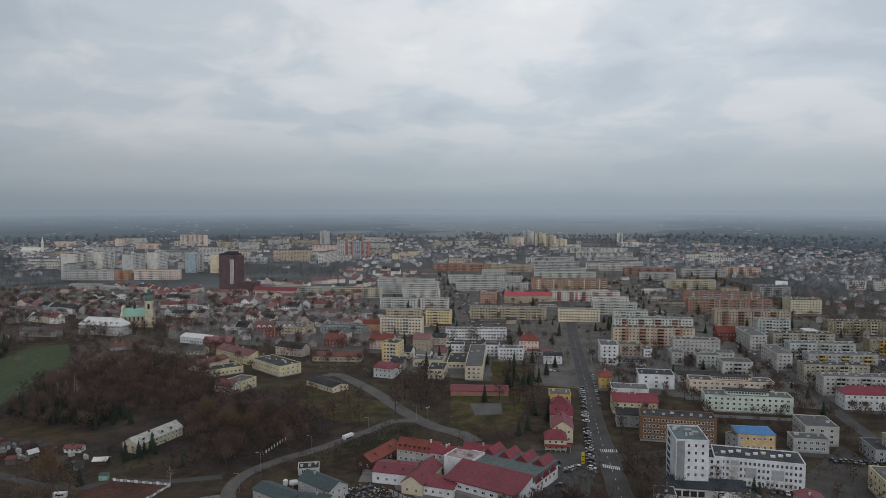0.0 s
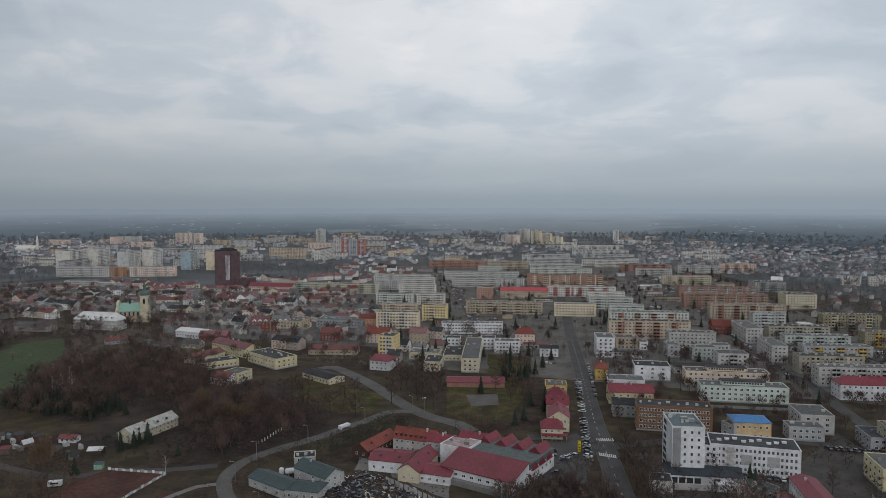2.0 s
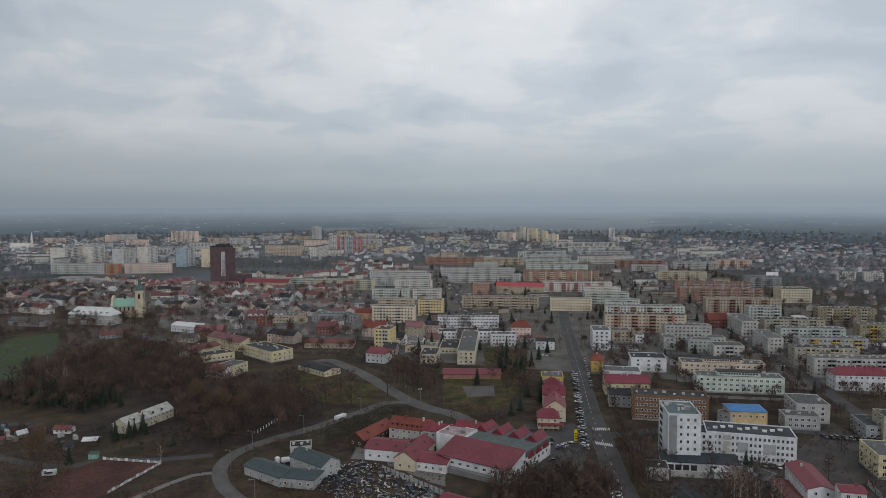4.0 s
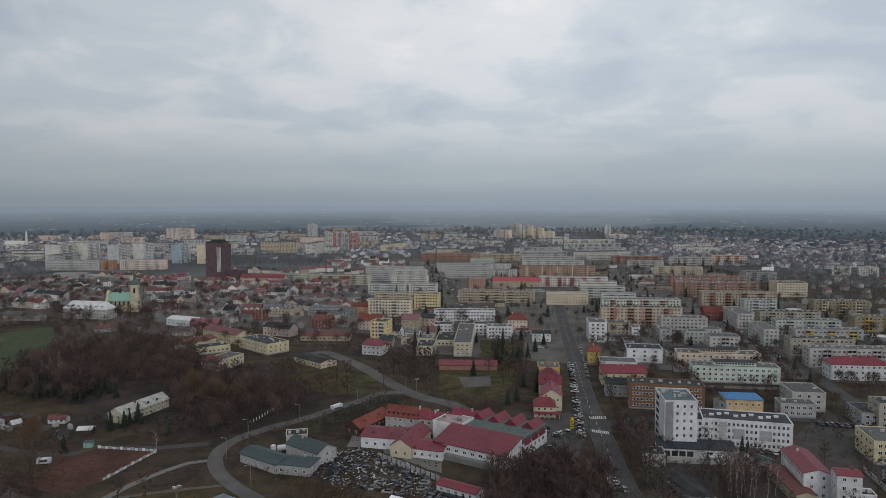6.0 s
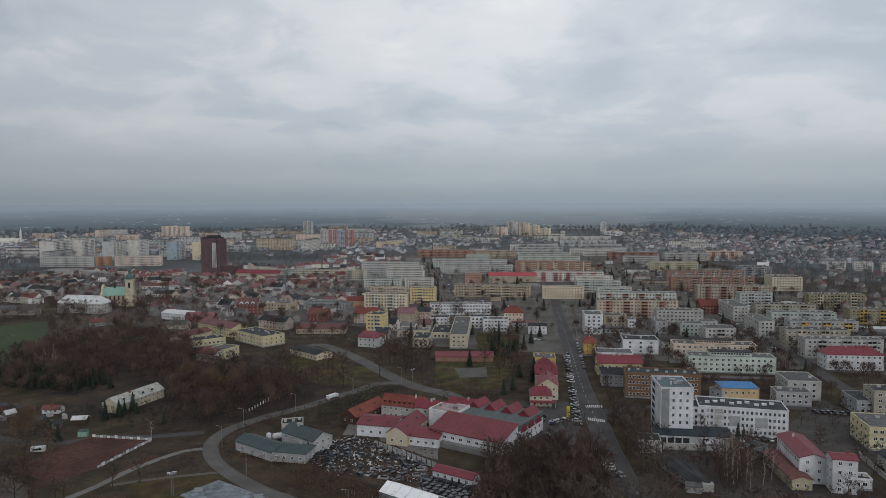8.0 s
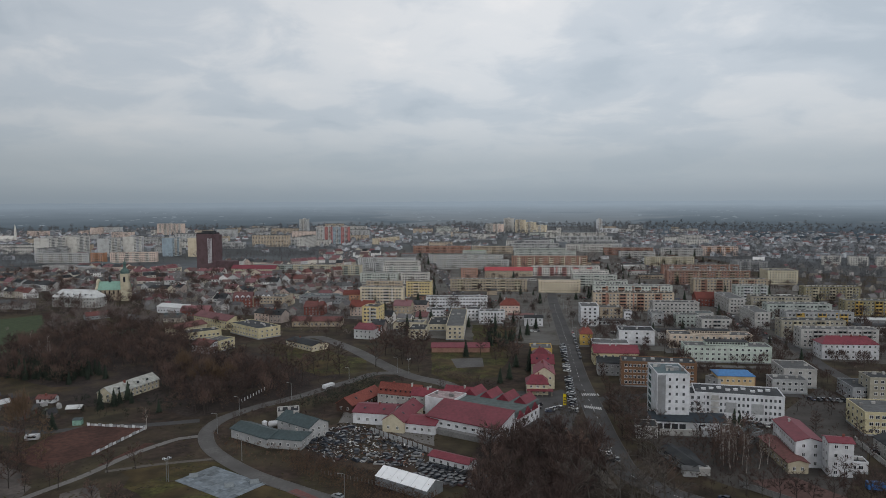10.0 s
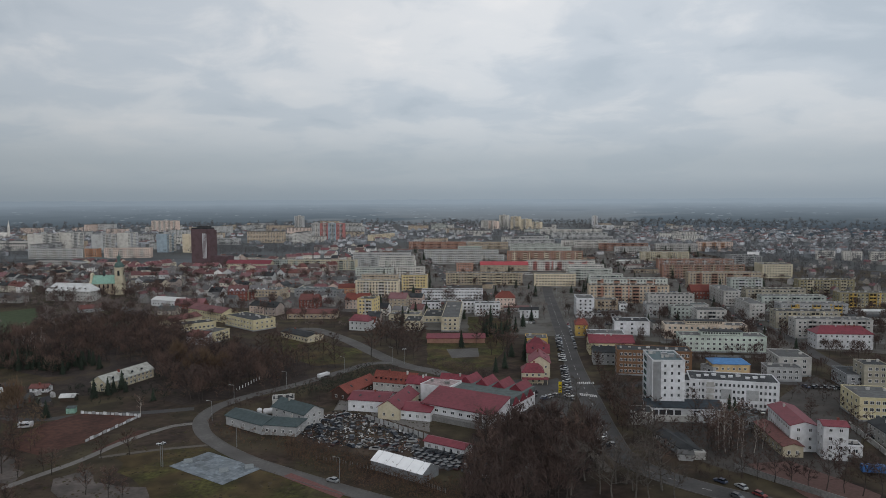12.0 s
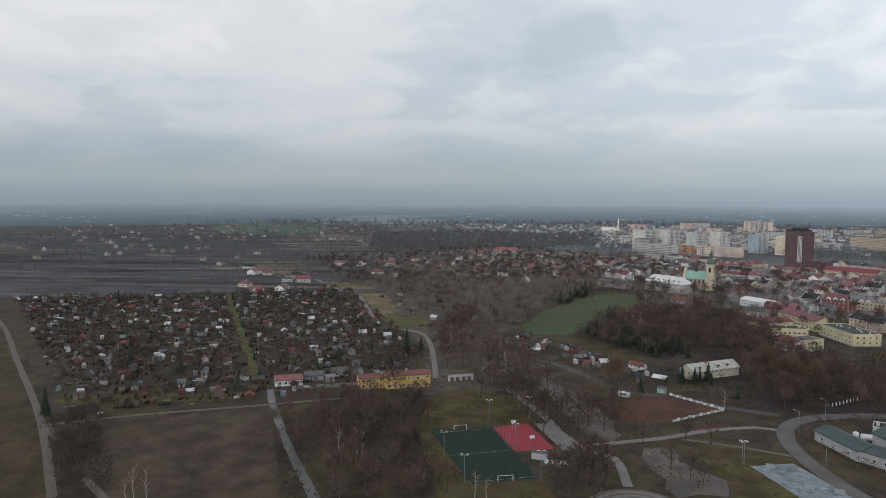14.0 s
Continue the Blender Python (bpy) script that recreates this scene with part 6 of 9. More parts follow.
flat_block(-176.2, 491.0, 37.6, 26.5, 14, 1, YELLOW, "low yellow wing with dark roof", "school wing", SCH, lod=1, balconies=False, name="school_wing", fh=3.8)
house(-192.7, 509.6, 61.3, 28.3, 12, 5, 2.4, CREAM, BROWNROOF, "low cream building with brown roof", "house", SCH, lod=1, floors=1)
house(-92.4, 455.9, -42.4, 29.1, 13, 3.8, 1.4, CREAM, FELT, "low cream pavilion with a dark roof", "pavilion", name="pavilion", lod=1, floors=1, chimneys=1)
# the white and pale yellow school across the road
flat_block(9.8, 625.5, -1.0, 55.0, 11, 3, WHITE, "long white school block with rows of windows", "school", SCH, lod=0, balconies=False, name="school", n=20)
flat_block(-8.2, 571.5, -2.0, 15.4, 12, 2, WHITE, "white two-storey school wing", "school wing", SCH, lod=1, balconies=False, name="school_wing")
flat_block(36.2, 545.0, -2.0, 20.1, 12, 3, WHITE, "white three-storey school block with wide windows", "school", SCH, lod=0, balconies=False, name="school", n=7)
flat_block(22.0, 557.0, -2.0, 11.6, 12, 3, WHITE, "white three-storey school link", "school wing", SCH, lod=1, balconies=False, name="school_wing")
root = flat_block(8.4, 515.0, -3.5, 12.4, 76.0, 3, CREAM, "pale yellow school block standing end-on with grey flat roof", "school", SCH, lod=1, balconies=False, name="school", n=3)
flat_block(-27.3, 521.6, -8.0, 22.8, 14, 1, CREAM, "low pale yellow school wing", "school wing", SCH, lod=1, balconies=False, name="school_wing", fh=4.4)
flat_block(-19.5, 490.0, -5.0, 11.9, 22, 2, CREAM, "pale yellow two-storey school wing", "school wing", SCH, lod=1, balconies=False, name="school_wing")
flat_block(-5.6, 528, -3.5, 14, 34, 1, CREAM, "low flat-roofed school hall", "school hall", SCH, lod=1, balconies=False, name="school_hall", fh=3.4)
house(9.4, 445.5, -1.0, 37.0, 15, 3.2, 1.6, TERRACOTTA, REDROOF, "long low shed with a flat crimson roof", "shed", name="long_shed", floors=0, chimneys=0)
house(53.0, 573.5, -5.0, 16.0, 14, 10.5, 4.5, PINK, REDTILE, "large pale pink house with a red hipped roof", "house", lod=1, floors=3, hip=5.0, chimneys=2)
house(67.9, 534.6, -5.0, 14.1, 12, 6.5, 1.2, WHITE, FELT, "white villa with a flat dark roof", "house", lod=1, floors=2)
house(-54.9, 498.6, -10.0, 15.7, 9, 4, 3, WHITE, REDTILE, "white cottage with an orange tile roof", "house", lod=1, floors=1)
house(-89.3, 661.4, -5.0, 16.5, 12, 8, 3.0, ORANGE, REDTILE, "orange house with a tile roof", "house", lod=1, floors=2)
house(-35.8, 582.0, -12.0, 14.8, 12, 9, 4.0, BEIGE, TILES, "beige plastered gabled house", "house", lod=1, floors=3)
root = house(78.0, 863.1, -5.0, 58.9, 14, 9.5, 3.6, BEIGE, surface("bright_red_roof", (0.34, 0.055, 0.065), 0.55, grain=0.6), "long beige block with a bright red roof", "office block", name="office_block", lod=1, floors=3, chimneys=0)
house(237.3, 632.9, -5.0, 19.5, 16, 7, 5.0, REDBRICK, REDTILE, "red brick house with a steep red roof", "house", lod=1, floors=2)

# ---- yellow manor beyond the pitches ----
house(-252.5, 217.5, 62, 22, 9.0, 6.2, 1.0, DEEPYELLOW, BROWNROOF, "mustard-yellow two-storey house with a brown roof", "house", lod=0, floors=2, n=9, chimneys=2)
house(-262.5, 205.0, 62, 15, 9.0, 5.0, 1.0, DEEPYELLOW, BROWNROOF, "mustard-yellow wing with a brown roof", "house", lod=0, floors=2, n=5, chimneys=1)

# ---- church and monastery ----
root = thing("church", "cream baroque church with green copper roof and a bell tower", "church", -329, 684, 12)
FOOT.append((-329, 690, 12, 40, 40))
s = Shape()
s.side([(-8, 0), (8, 0), (8, 11), (0, 18), (-8, 11)], -14, 14)
part("nave", s, BEIGE, root)
part("roof", pitched_roof(28, 16, 11, 7, 0.6, 0.3), COPPER, root, "green copper roof")
s = Shape()
s.box(-3.6, 3.6, -3.6, 3.6, 0, 26.4)
s.box(-4.0, 4.0, -4.0, 4.0, 16, 16.7)
s.box(-4.0, 4.0, -4.0, 4.0, 25.8, 26.6)
belfry = part("bell_tower", s, CREAM, root, "cream square bell tower", at=pose(12, -9, 0))
s = Shape()
rings = ((30.2, 4.2), (32.0, 4.3), (34.0, 3.6), (35.2, 1.9), (36.0, 1.5), (39.0, 1.5), (39.6, 2.1), (41.0, 1.5), (42.0, 0.5), (46.5, 0.12))
for (z0, r0), (z1, r1) in zip(rings, rings[1:]):
    s.stick((0, 0, z0 - 3.7), (0, 0, z1 - 3.7), r0, r1, 8)
part("dome", s, surface("weathered_copper", (0.075, 0.125, 0.115), 0.7, grain=1.2, amount=0.3), root, "tiered green copper dome", at=pose(12, -9, 0))
for turn in (0, 90, 180, 270):
    s = Shape()
    s.box(-1.0, 1.0, -3.72, -3.6, 18.5, 23.5)
    part("belfry_opening", s, GLASS, belfry, at=pose(0, 0, 0, 0, 0, turn))
s = Shape()
for z0, r0, z1, r1 in ((20, 1.3, 24, 1.3), (24, 1.8, 25.5, 1.2), (25.5, 0.6, 30, 0.1)):
    s.stick((0, 0, z0), (0, 0, z1), r0, r1, 8)
part("ridge_turret", s, surface("dark_copper", (0.035, 0.045, 0.05), 0.6), root, "slim dark ridge turret", at=pose(-4, 0, -3))
s = Shape()
s.side([(-9, 0), (9, 0), (9, 12), (5, 15), (4, 19), (0, 21), (-4, 19), (-5, 15), (-9, 12)], -1, 1)
part("facade_gable", s, CREAM, root, "curved cream gable", at=pose(-14.8, 0, 0, 0, 0, 0))
for i in range(5):
    s = Shape()
    s.box(-0.6, 0.6, -0.1, 0.0, 6, 10)
    part("window", s, (GLASS,), root, at=pose(-11 + i * 4, -8.0, 0))
MON = house(-341, 640, -12, 47, 15, 9.5, 6.2, OFFWHITE, WHITEROOF, "long pale monastery with a white sheet roof", "monastery", name="monastery", lod=1, floors=3, hip=6.0, chimneys=2, n=14)
for q in range(7):
    s = Shape()
    s.side([(-1.3, 0), (1.2, 0), (1.2, 1.5), (-1.1, 1.5)], -0.75, 0.75, 0)
    dormer = part("dormer", s, WHITEROOF, MON, at=pose(-19 + q * 6.2, -5.6, 11.2))
    s = Shape()
    s.box(-0.5, 0.5, -1.36, -1.25, 0.3, 1.25)
    part("pane", s, GLASS, dormer)

# ---- round hall ----
root = thing("round_hall", "low round hall with a shallow dark roof and white rim", "hall", -497, 985, 0)
for name, m, rr in (("wall", OFFWHITE, ((0, 26), (6, 26))), ("rim", WHITE, ((6, 28), (7.5, 28))), ("roof", GREENROOF, ((7.5, 27.5), (10, 14), (11.5, 1.0)))):
    s = Shape()
    for (z0, r0), (z1, r1) in zip(rr, rr[1:]):
        s.stick((0, 0, z0), (0, 0, z1), r0, r1, 28)
    part(name, s, m, root)
flat_block(-547, 981, 0, 46, 14, 2, OFFWHITE, "long low white hall beside the round hall", "hall", lod=2, balconies=False, name="hall")

# ---- far suburbs: too many and too small to tell apart ----
far = random.Random(4)


def suburb(name, n, a0, a1, r0, r1, label, places=None, town=False):
    s = Shape()
    for k in range(len(places) if places else n):
        a, r = radians(far.uniform(a0, a1)), far.uniform(r0, r1)
        x, y = places[k] if places else (r * math.sin(a), r * math.cos(a))
        if not clear_of(x, y, 6, False):
            continue
        t = radians(far.uniform(0, 180))
        L, W, e, h = far.uniform(8, 14), far.uniform(7, 10), far.uniform(3.2, 6.0), far.uniform(2, 3.6)
        if town:
            L, W, e, h = L * 0.78, W * 0.8, e * 0.85, h * 0.9
        k = len(s.v)
        c, d = math.cos(t), math.sin(t)
        for u, v, z in ((-L, -W, 0), (L, -W, 0), (L, W, 0), (-L, W, 0), (-L, -W, e), (L, -W, e), (L, W, e), (-L, W, e), (-L, 0, e + h), (L, 0, e + h)):
            s.v.append((x + (c * u - d * v) / 2, y + (d * u + c * v) / 2, z))
        for face, m in (((0, 1, 5, 4), 0), ((2, 3, 7, 6), 0), ((1, 2, 6, 9, 5), 0), ((3, 0, 4, 8, 7), 0), ((4, 5, 9, 8), 1), ((6, 7, 8, 9), 1)):
            s.f.append(tuple(k + q for q in face))
            s.m.append(m)
    # bluish palettes: the haze of distance is put into walls and roofs
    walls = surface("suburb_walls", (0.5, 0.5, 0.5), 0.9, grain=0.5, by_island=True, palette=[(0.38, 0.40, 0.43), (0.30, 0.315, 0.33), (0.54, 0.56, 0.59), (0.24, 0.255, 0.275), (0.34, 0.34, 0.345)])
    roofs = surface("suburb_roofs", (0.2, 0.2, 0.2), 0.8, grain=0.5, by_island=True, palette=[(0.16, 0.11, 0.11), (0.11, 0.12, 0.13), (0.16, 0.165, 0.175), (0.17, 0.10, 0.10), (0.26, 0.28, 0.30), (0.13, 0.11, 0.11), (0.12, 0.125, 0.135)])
    if town:
        walls = surface("village_walls", (0.4, 0.4, 0.4), 0.9, grain=0.5, by_island=True, palette=[(0.30, 0.29, 0.28), (0.22, 0.21, 0.20), (0.38, 0.37, 0.36), (0.26, 0.24, 0.21), (0.18, 0.175, 0.17)])
        roofs = surface("village_roofs", (0.2, 0.2, 0.2), 0.8, grain=0.5, by_island=True, palette=[(0.130, 0.072, 0.072), (0.150, 0.070, 0.078), (0.095, 0.092, 0.095), (0.125, 0.082, 0.076), (0.080, 0.080, 0.084), (0.135, 0.130, 0.132)])
    solid(name, s, (walls, roofs), label, "suburb", kind="stuff")


# ---- old town ----
OLD = "houses of the old town"
twn = random.Random(77)


def town_houses(poly, n, apart, seed, turn, size=(9, 16), eaves=(4.5, 8.5), gap=7.0, label="plastered town house with tiled roof", group=OLD, lod=2, white=0.0):
    for x, y in scatter(poly, n, apart, seed, gap):
        L, W = twn.uniform(*size), twn.uniform(8, 11)
        e = twn.uniform(*eaves)
        rot = turn + twn.choice((0, 0, 90)) + twn.uniform(-7, 7)
        roof = TILES if twn.random() > 0.18 else FELT
        storeys = "one" if e < 4.4 else "two" if e < 6.6 else "three"
        house(x, y, rot, L, W, e, twn.uniform(2.4, 4.2), HOUSEWALLS, roof, f"{storeys}-storey {label}", group=group, lod=lod, floors=max(1, int(e / 2.7)), chimneys=1 if y < 560 else 0, hip=twn.choice((0, 0, 0, 2.5)), gable_windows=0, sides=("front",) if math.cos(radians(rot)) > 0.5 else ("back",) if math.sin(radians(rot)) > 0 and x < 0 else ("front",))


house(-235.3, 601.5, -21.8, 32.1, 14, 5.5, 2.2, WHITE, WHITEROOF, "low white hall with a pale sheet roof", "hall", name="hall", lod=1, floors=1, chimneys=0)
flat_block(-165, 640, -10, 40, 22, 3, BEIGE, "beige flat-roofed shop building", "shop", lod=1, balconies=False, name="shop")
flat_block(-115, 660, -10, 46, 20, 2, GREY, "low dark-roofed market hall", "market hall", lod=1, balconies=False, name="market_hall", roof=GREENROOF)
flat_block(-155, 905, -6, 90, 12, 4, CREAM, "long yellow-green apartment block", lod=2, accent=PALEGREEN)
flat_block(-225, 915, -6, 60, 12, 4, PALEGREEN, "pale green apartment block", lod=2)
house(-112, 590, -10, 16, 12, 7.0, 4.2, REDBRICK, BROWNROOF, "red brick house with arched windows and steep roof", lod=1, floors=3, chimneys=2)
house(-70, 585, -10, 20, 14, 8.0, 4.5, PINK, REDTILE, "pink house with a red tile roof and dormers", lod=1, floors=3, chimneys=2)
house(-250, 905, -8, 60, 14, 9, 4.0, CREAM, REDROOF, "long cream house with crimson roof before the tower", lod=2, floors=3, chimneys=3)


def terrace(x0, y0, x1, y1, low, high, roofs, label, depth=(9, 12), walls=HOUSEWALLS):
    """Town houses wall to wall along a street, each with its own height, colour, roof, dormers and chimneys; the ends face the street's line."""
    length = math.hypot(x1 - x0, y1 - y0)
    rot = math.degrees(math.atan2(y1 - y0, x1 - x0))
    at = 0.0
    while at < length - 5:
        L = min(twn.uniform(8.5, 15.0), length - at)
        W, e, r = twn.uniform(*depth), twn.uniform(low, high), twn.uniform(2.6, 4.4)
        f = (at + L / 2) / length
        x, y = x0 + (x1 - x0) * f, y0 + (y1 - y0) * f
        at += L + (0.02 if twn.random() < 0.7 else twn.uniform(2, 6))
        x, y = x - math.sin(radians(rot)) * W / 2, y + math.cos(radians(rot)) * W / 2
        if not clear_of(x, y, 3.0, False):
            continue
        gable = twn.random() < 0.22
        roof = twn.choice(roofs)
        storeys = "one" if e < 4.4 else "two" if e < 6.8 else "three"
        n = max(1, int(e / 2.8))
        root = house(x, y, rot + (90 if gable else 0), W if gable else L, L if gable else W, e, r, walls, roof, f"{storeys}-storey {label}", group=OLD, lod=2, floors=n, chimneys=2 if y < 820 else 1, gable_windows=1 if gable else 0, sides=("front",), hip=0 if gable else twn.choice((0, 0, 0, 2.6)))
        if not gable and twn.random() < 0.45:
            for k in range(2 if L > 11 else 1):
                s = Shape()
                s.side([(-1.4, 0), (1.2, 0), (1.2, 1.3), (-1.0, 1.3)], -0.7, 0.7, 0)
                dormer = part("dormer", s, roof, root, at=pose((k - 0.5) * 4.6 if L > 11 else 0, -W * 0.24, e + r * 0.42))
                s = Shape()
                s.box(-0.45, 0.45, -1.46, -1.35, 0.3, 1.1)
                part("pane", s, GLASS, dormer)


RED, MIX, DARK = (TILES, ROSETILE, ROSETILE), (TILES, TILES, FELT, BROWNROOF), (TILES, FELT, PALEFELT)
ROWHOUSE = "plastered terraced town house with a muted tiled roof"
for row in ((-290, 805, -146, 784), (-175, 862, -134, 892), (-155, 556, -131, 546), (-346, 772, -299, 795), (-526, 792, -426, 746), (-462, 827, -433, 872), (-468, 709, -418, 689), (-522, 971, -412, 928)):
    terrace(*row, 5.5, 8.6, MIX, ROWHOUSE)
for row in ((-161, 646, -143, 652), (-398, 883, -360, 940), (-345, 907, -290, 894), (-126, 673, -84, 672), (-233, 1044, -184, 1069), (-257, 864, -184, 874)):
    terrace(*row, 5.0, 8.0, RED, "plastered terraced town house with a crimson roof")
for row in ((-608, 918, -540, 930), (-169, 702, -139, 676), (-132, 760, -99, 742), (-560, 845, -532, 867), (-369, 842, -329, 864), (-232, 666, -203, 653), (-192, 966, -152, 980), (-342, 1064, -234, 1012), (-398, 801, -516, 916), (-300, 850, -262, 838), (-225, 832, -170, 826), (-240, 790, -185, 778), (-330, 745, -280, 728), (-230, 715, -190, 705), (-110, 730, -86, 742), (-500, 860, -440, 890)):
    terrace(*row, 3.6, 6.6, DARK, "low plastered town house in a yard row")
for x, y, L, W, e, r, roof in ((-186, 634, 17, 14, 8.5, 5.0, TILES), (-168, 637, 16, 14, 8.5, 5.0, TILES)):
    root = house(x, y, 5, L, W, e, r, REDBRICK, roof, "red brick house with white arched gables and a tiled roof", group=OLD, lod=1, floors=3, chimneys=2)
    for k in range(3):
        s = Shape()
        s.side([(-1.8, 0), (1.6, 0), (1.6, 1.5), (-0.1, 3.0), (-1.8, 1.5)], -0.4, 0.4, 0)
        s.box(-0.43, 0.43, -0.7, 0.7, 0.4, 1.6, 1)
        part("arched_gable", s, (WHITE, GLASS), root, "white arched dormer gable", at=pose((k - 1) * L * 0.3, -W * 0.42, e, 0, 0, 90))
house(-213.0, 587.5, 0, 24, 11, 4.5, 3.6, REDBRICK, ROSETILE, "long low red-roofed house under trees", group=OLD, lod=2, floors=1)
house(-220.0, 557.0, -8, 15, 10, 4.0, 2.8, HOUSEWALLS, GREENROOF, "low house with a grey-green sheet roof", group=OLD, lod=1, floors=1)
house(-396.0, 629.0, -6, 34, 13, 5.0, 2.8, OFFWHITE, PALEFELT, "long grey-white outbuilding of the monastery", group=OLD, lod=2, floors=1)
house(-290.0, 572.0, 40, 20, 8, 3.4, 2.6, GREY, BROWNROOF, "dark red-roofed barn by the sports ground", "barn", name="barn", lod=2, floors=1)
for px in ((-262, 568), (-252, 561), (-243, 558)):
    house(*px, 20, 9, 6, 2.6, 1.4, GREY, PALEFELT, "low grey-roofed shed by the sports ground", "shed", group="sheds by the sports ground", name="shed", floors=0, chimneys=0)
house(-100.0, 538.0, -2, 38, 14, 4.2, 2.4, BEIGE, BROWNROOF, "long low brown-roofed market shed with a worn front", group=OLD, lod=2, floors=1)
suburb("yard_houses", 0, 0, 0, 0, 0, "small houses and sheds in the yards of the old town", scatter([(-300, 660), (-270, 620), (-75, 575), (-62, 600), (-64, 690), (-110, 780), (-150, 880), (-330, 940), (-560, 930), (-600, 760), (-420, 720)], 270, 9.5, 5, 5.0, False), True)
suburb("village_north", 0, 0, 0, 0, 0, "village houses beyond the church", scatter([(-640, 640), (-420, 690), (-560, 930), (-640, 1000), (-900, 900)], 62, 20.0, 6, 6.0), True)

def village_house(x, y, rot, k):
    L, W, e, r = twn.uniform(10, 17), twn.uniform(8, 11), twn.uniform(2.8, 4.9), twn.uniform(2.4, 3.6)
    house(x, y, rot, L, W, e, r, HOUSEWALLS, (TILES, TILES, ROSETILE, TILES, FELT)[k % 5], ("one" if e < 4.6 else "two") + "-storey village house among bare trees", group="village houses", lod=2, floors=1 if e < 4.6 else 2, chimneys=1, gable_windows=1, sides=("front",), hip=twn.choice((0, 0, 3.0)))


VILLAGE = ((-756, 573), (-731, 602), (-658, 523), (-621, 518), (-830, 735), (-754, 669), (-833, 784), (-641, 614), (-763, 702), (-673, 670), (-839, 874), (-561, 586), (-769, 824), (-560, 605), (-545, 623), (-490, 599), (-624, 726), (-567, 699), (-685, 872), (-708, 932), (-557, 744), (-539, 709), (-452, 626), (-427, 616), (-539, 765), (-562, 824), (-505, 769), (-687, 761), (-776, 550), (-821, 440), (-755, 412), (-733, 418), (-650, 344), (-664, 402), (-681, 424), (-644, 409), (-605, 360), (-614, 337))
for k, (x, y) in enumerate(VILLAGE):
    village_house(x, y, 40 + (90 if k % 3 == 0 else 0) + twn.uniform(-15, 15), k)
house(-765.0, 885.0, 35, 42, 15, 6.0, 4.5, CREAM, ROSETILE, "large cream building with a broad red tile roof", "hall", name="hall", lod=2, floors=2, hip=6.0, chimneys=2)
suburb("village_yards", 0, 0, 0, 0, 0, "small village houses and barns", scatter([(-900, 660), (-640, 560), (-440, 640), (-480, 760), (-640, 960), (-800, 900)], 60, 20.0, 9, 6.0), True)
town_houses([(-160, 1000), (-70, 1000), (-120, 1300), (-230, 1250)], 26, 22.0, 12, -12, lod=2)
town_houses([(-60, 480), (-15, 500), (-20, 620), (-62, 600)], 6, 17.0, 15, -12)
suburb("village_east", 0, 0, 0, 0, 0, "houses east of the estate", scatter([(330, 640), (640, 640), (620, 980), (430, 1000)], 60, 24.0, 21, 6.0), True)

# ---- allotment gardens ----
GARD = "allotment cabins"
grd = random.Random(9)


def cabin(x, y, rot):
    L, W, e = grd.uniform(2.2, 5.4), grd.uniform(2.2, 4.2), grd.uniform(1.8, 2.7)
    root = thing("garden_cabin", "small weathered garden cabin on its plot", "cabin", x, y, rot, group=GARD)
    FOOT.append((x, y, rot, L, W))
    if grd.random() < 0.6:
        r = grd.uniform(0.8, 1.9)
        part("wall", gabled_walls(L, W, e, r), SHEDS, root)
        part("roof", pitched_roof(L, W, e, r, 0.35, 0.12), SHEDROOF, root)
    else:
        s = Shape()
        s.side([(-W / 2, 0), (W / 2, 0), (W / 2, e + 0.6), (-W / 2, e)], -L / 2, L / 2)
        part("wall", s, SHEDS, root)
        s = Shape()
        s.side([(-W / 2 - 0.3, e + 0.0), (W / 2 + 0.3, e + 0.65), (W / 2 + 0.3, e + 0.8), (-W / 2 - 0.3, e + 0.15)], -L / 2 - 0.3, L / 2 + 0.3)
        part("roof", s, SHEDROOF, root)
    if x > -345:
        s = Shape()
        s.box(-0.45, 0.45, -W / 2 - 0.05, -W / 2, 0, 1.95)
        part("door", s, BROWNROOF, root)


GARDENS = [(-700, 150), (-612, 300), (-565, 410), (-310, 275), (-262, 215), (-280, 150), (-312, 84)]
for x, y in scatter(GARDENS, 285, 8.5, 31, 2.2):
    cabin(x, y, 62 + grd.choice((0, 90)) + grd.uniform(-8, 8))
PLOTS2 = [(-292.2, 328.4), (-291.7, 356.1), (-252.5, 346.4), (-202.6, 335.5), (-171.7, 316.2), (-167.5, 297.8), (-230.1, 315.7), (-284.2, 319.4)]
for x, y in scatter(PLOTS2, 16, 8.0, 33, 1.5):
    cabin(x, y, 40 + grd.uniform(-30, 30))
for x, y in scatter([(-560, 420), (-470, 390), (-330, 300), (-350, 400), (-470, 500)], 14, 18.0, 34, 3.0):
    cabin(x, y, 40 + grd.uniform(-30, 30))
s = Shape()
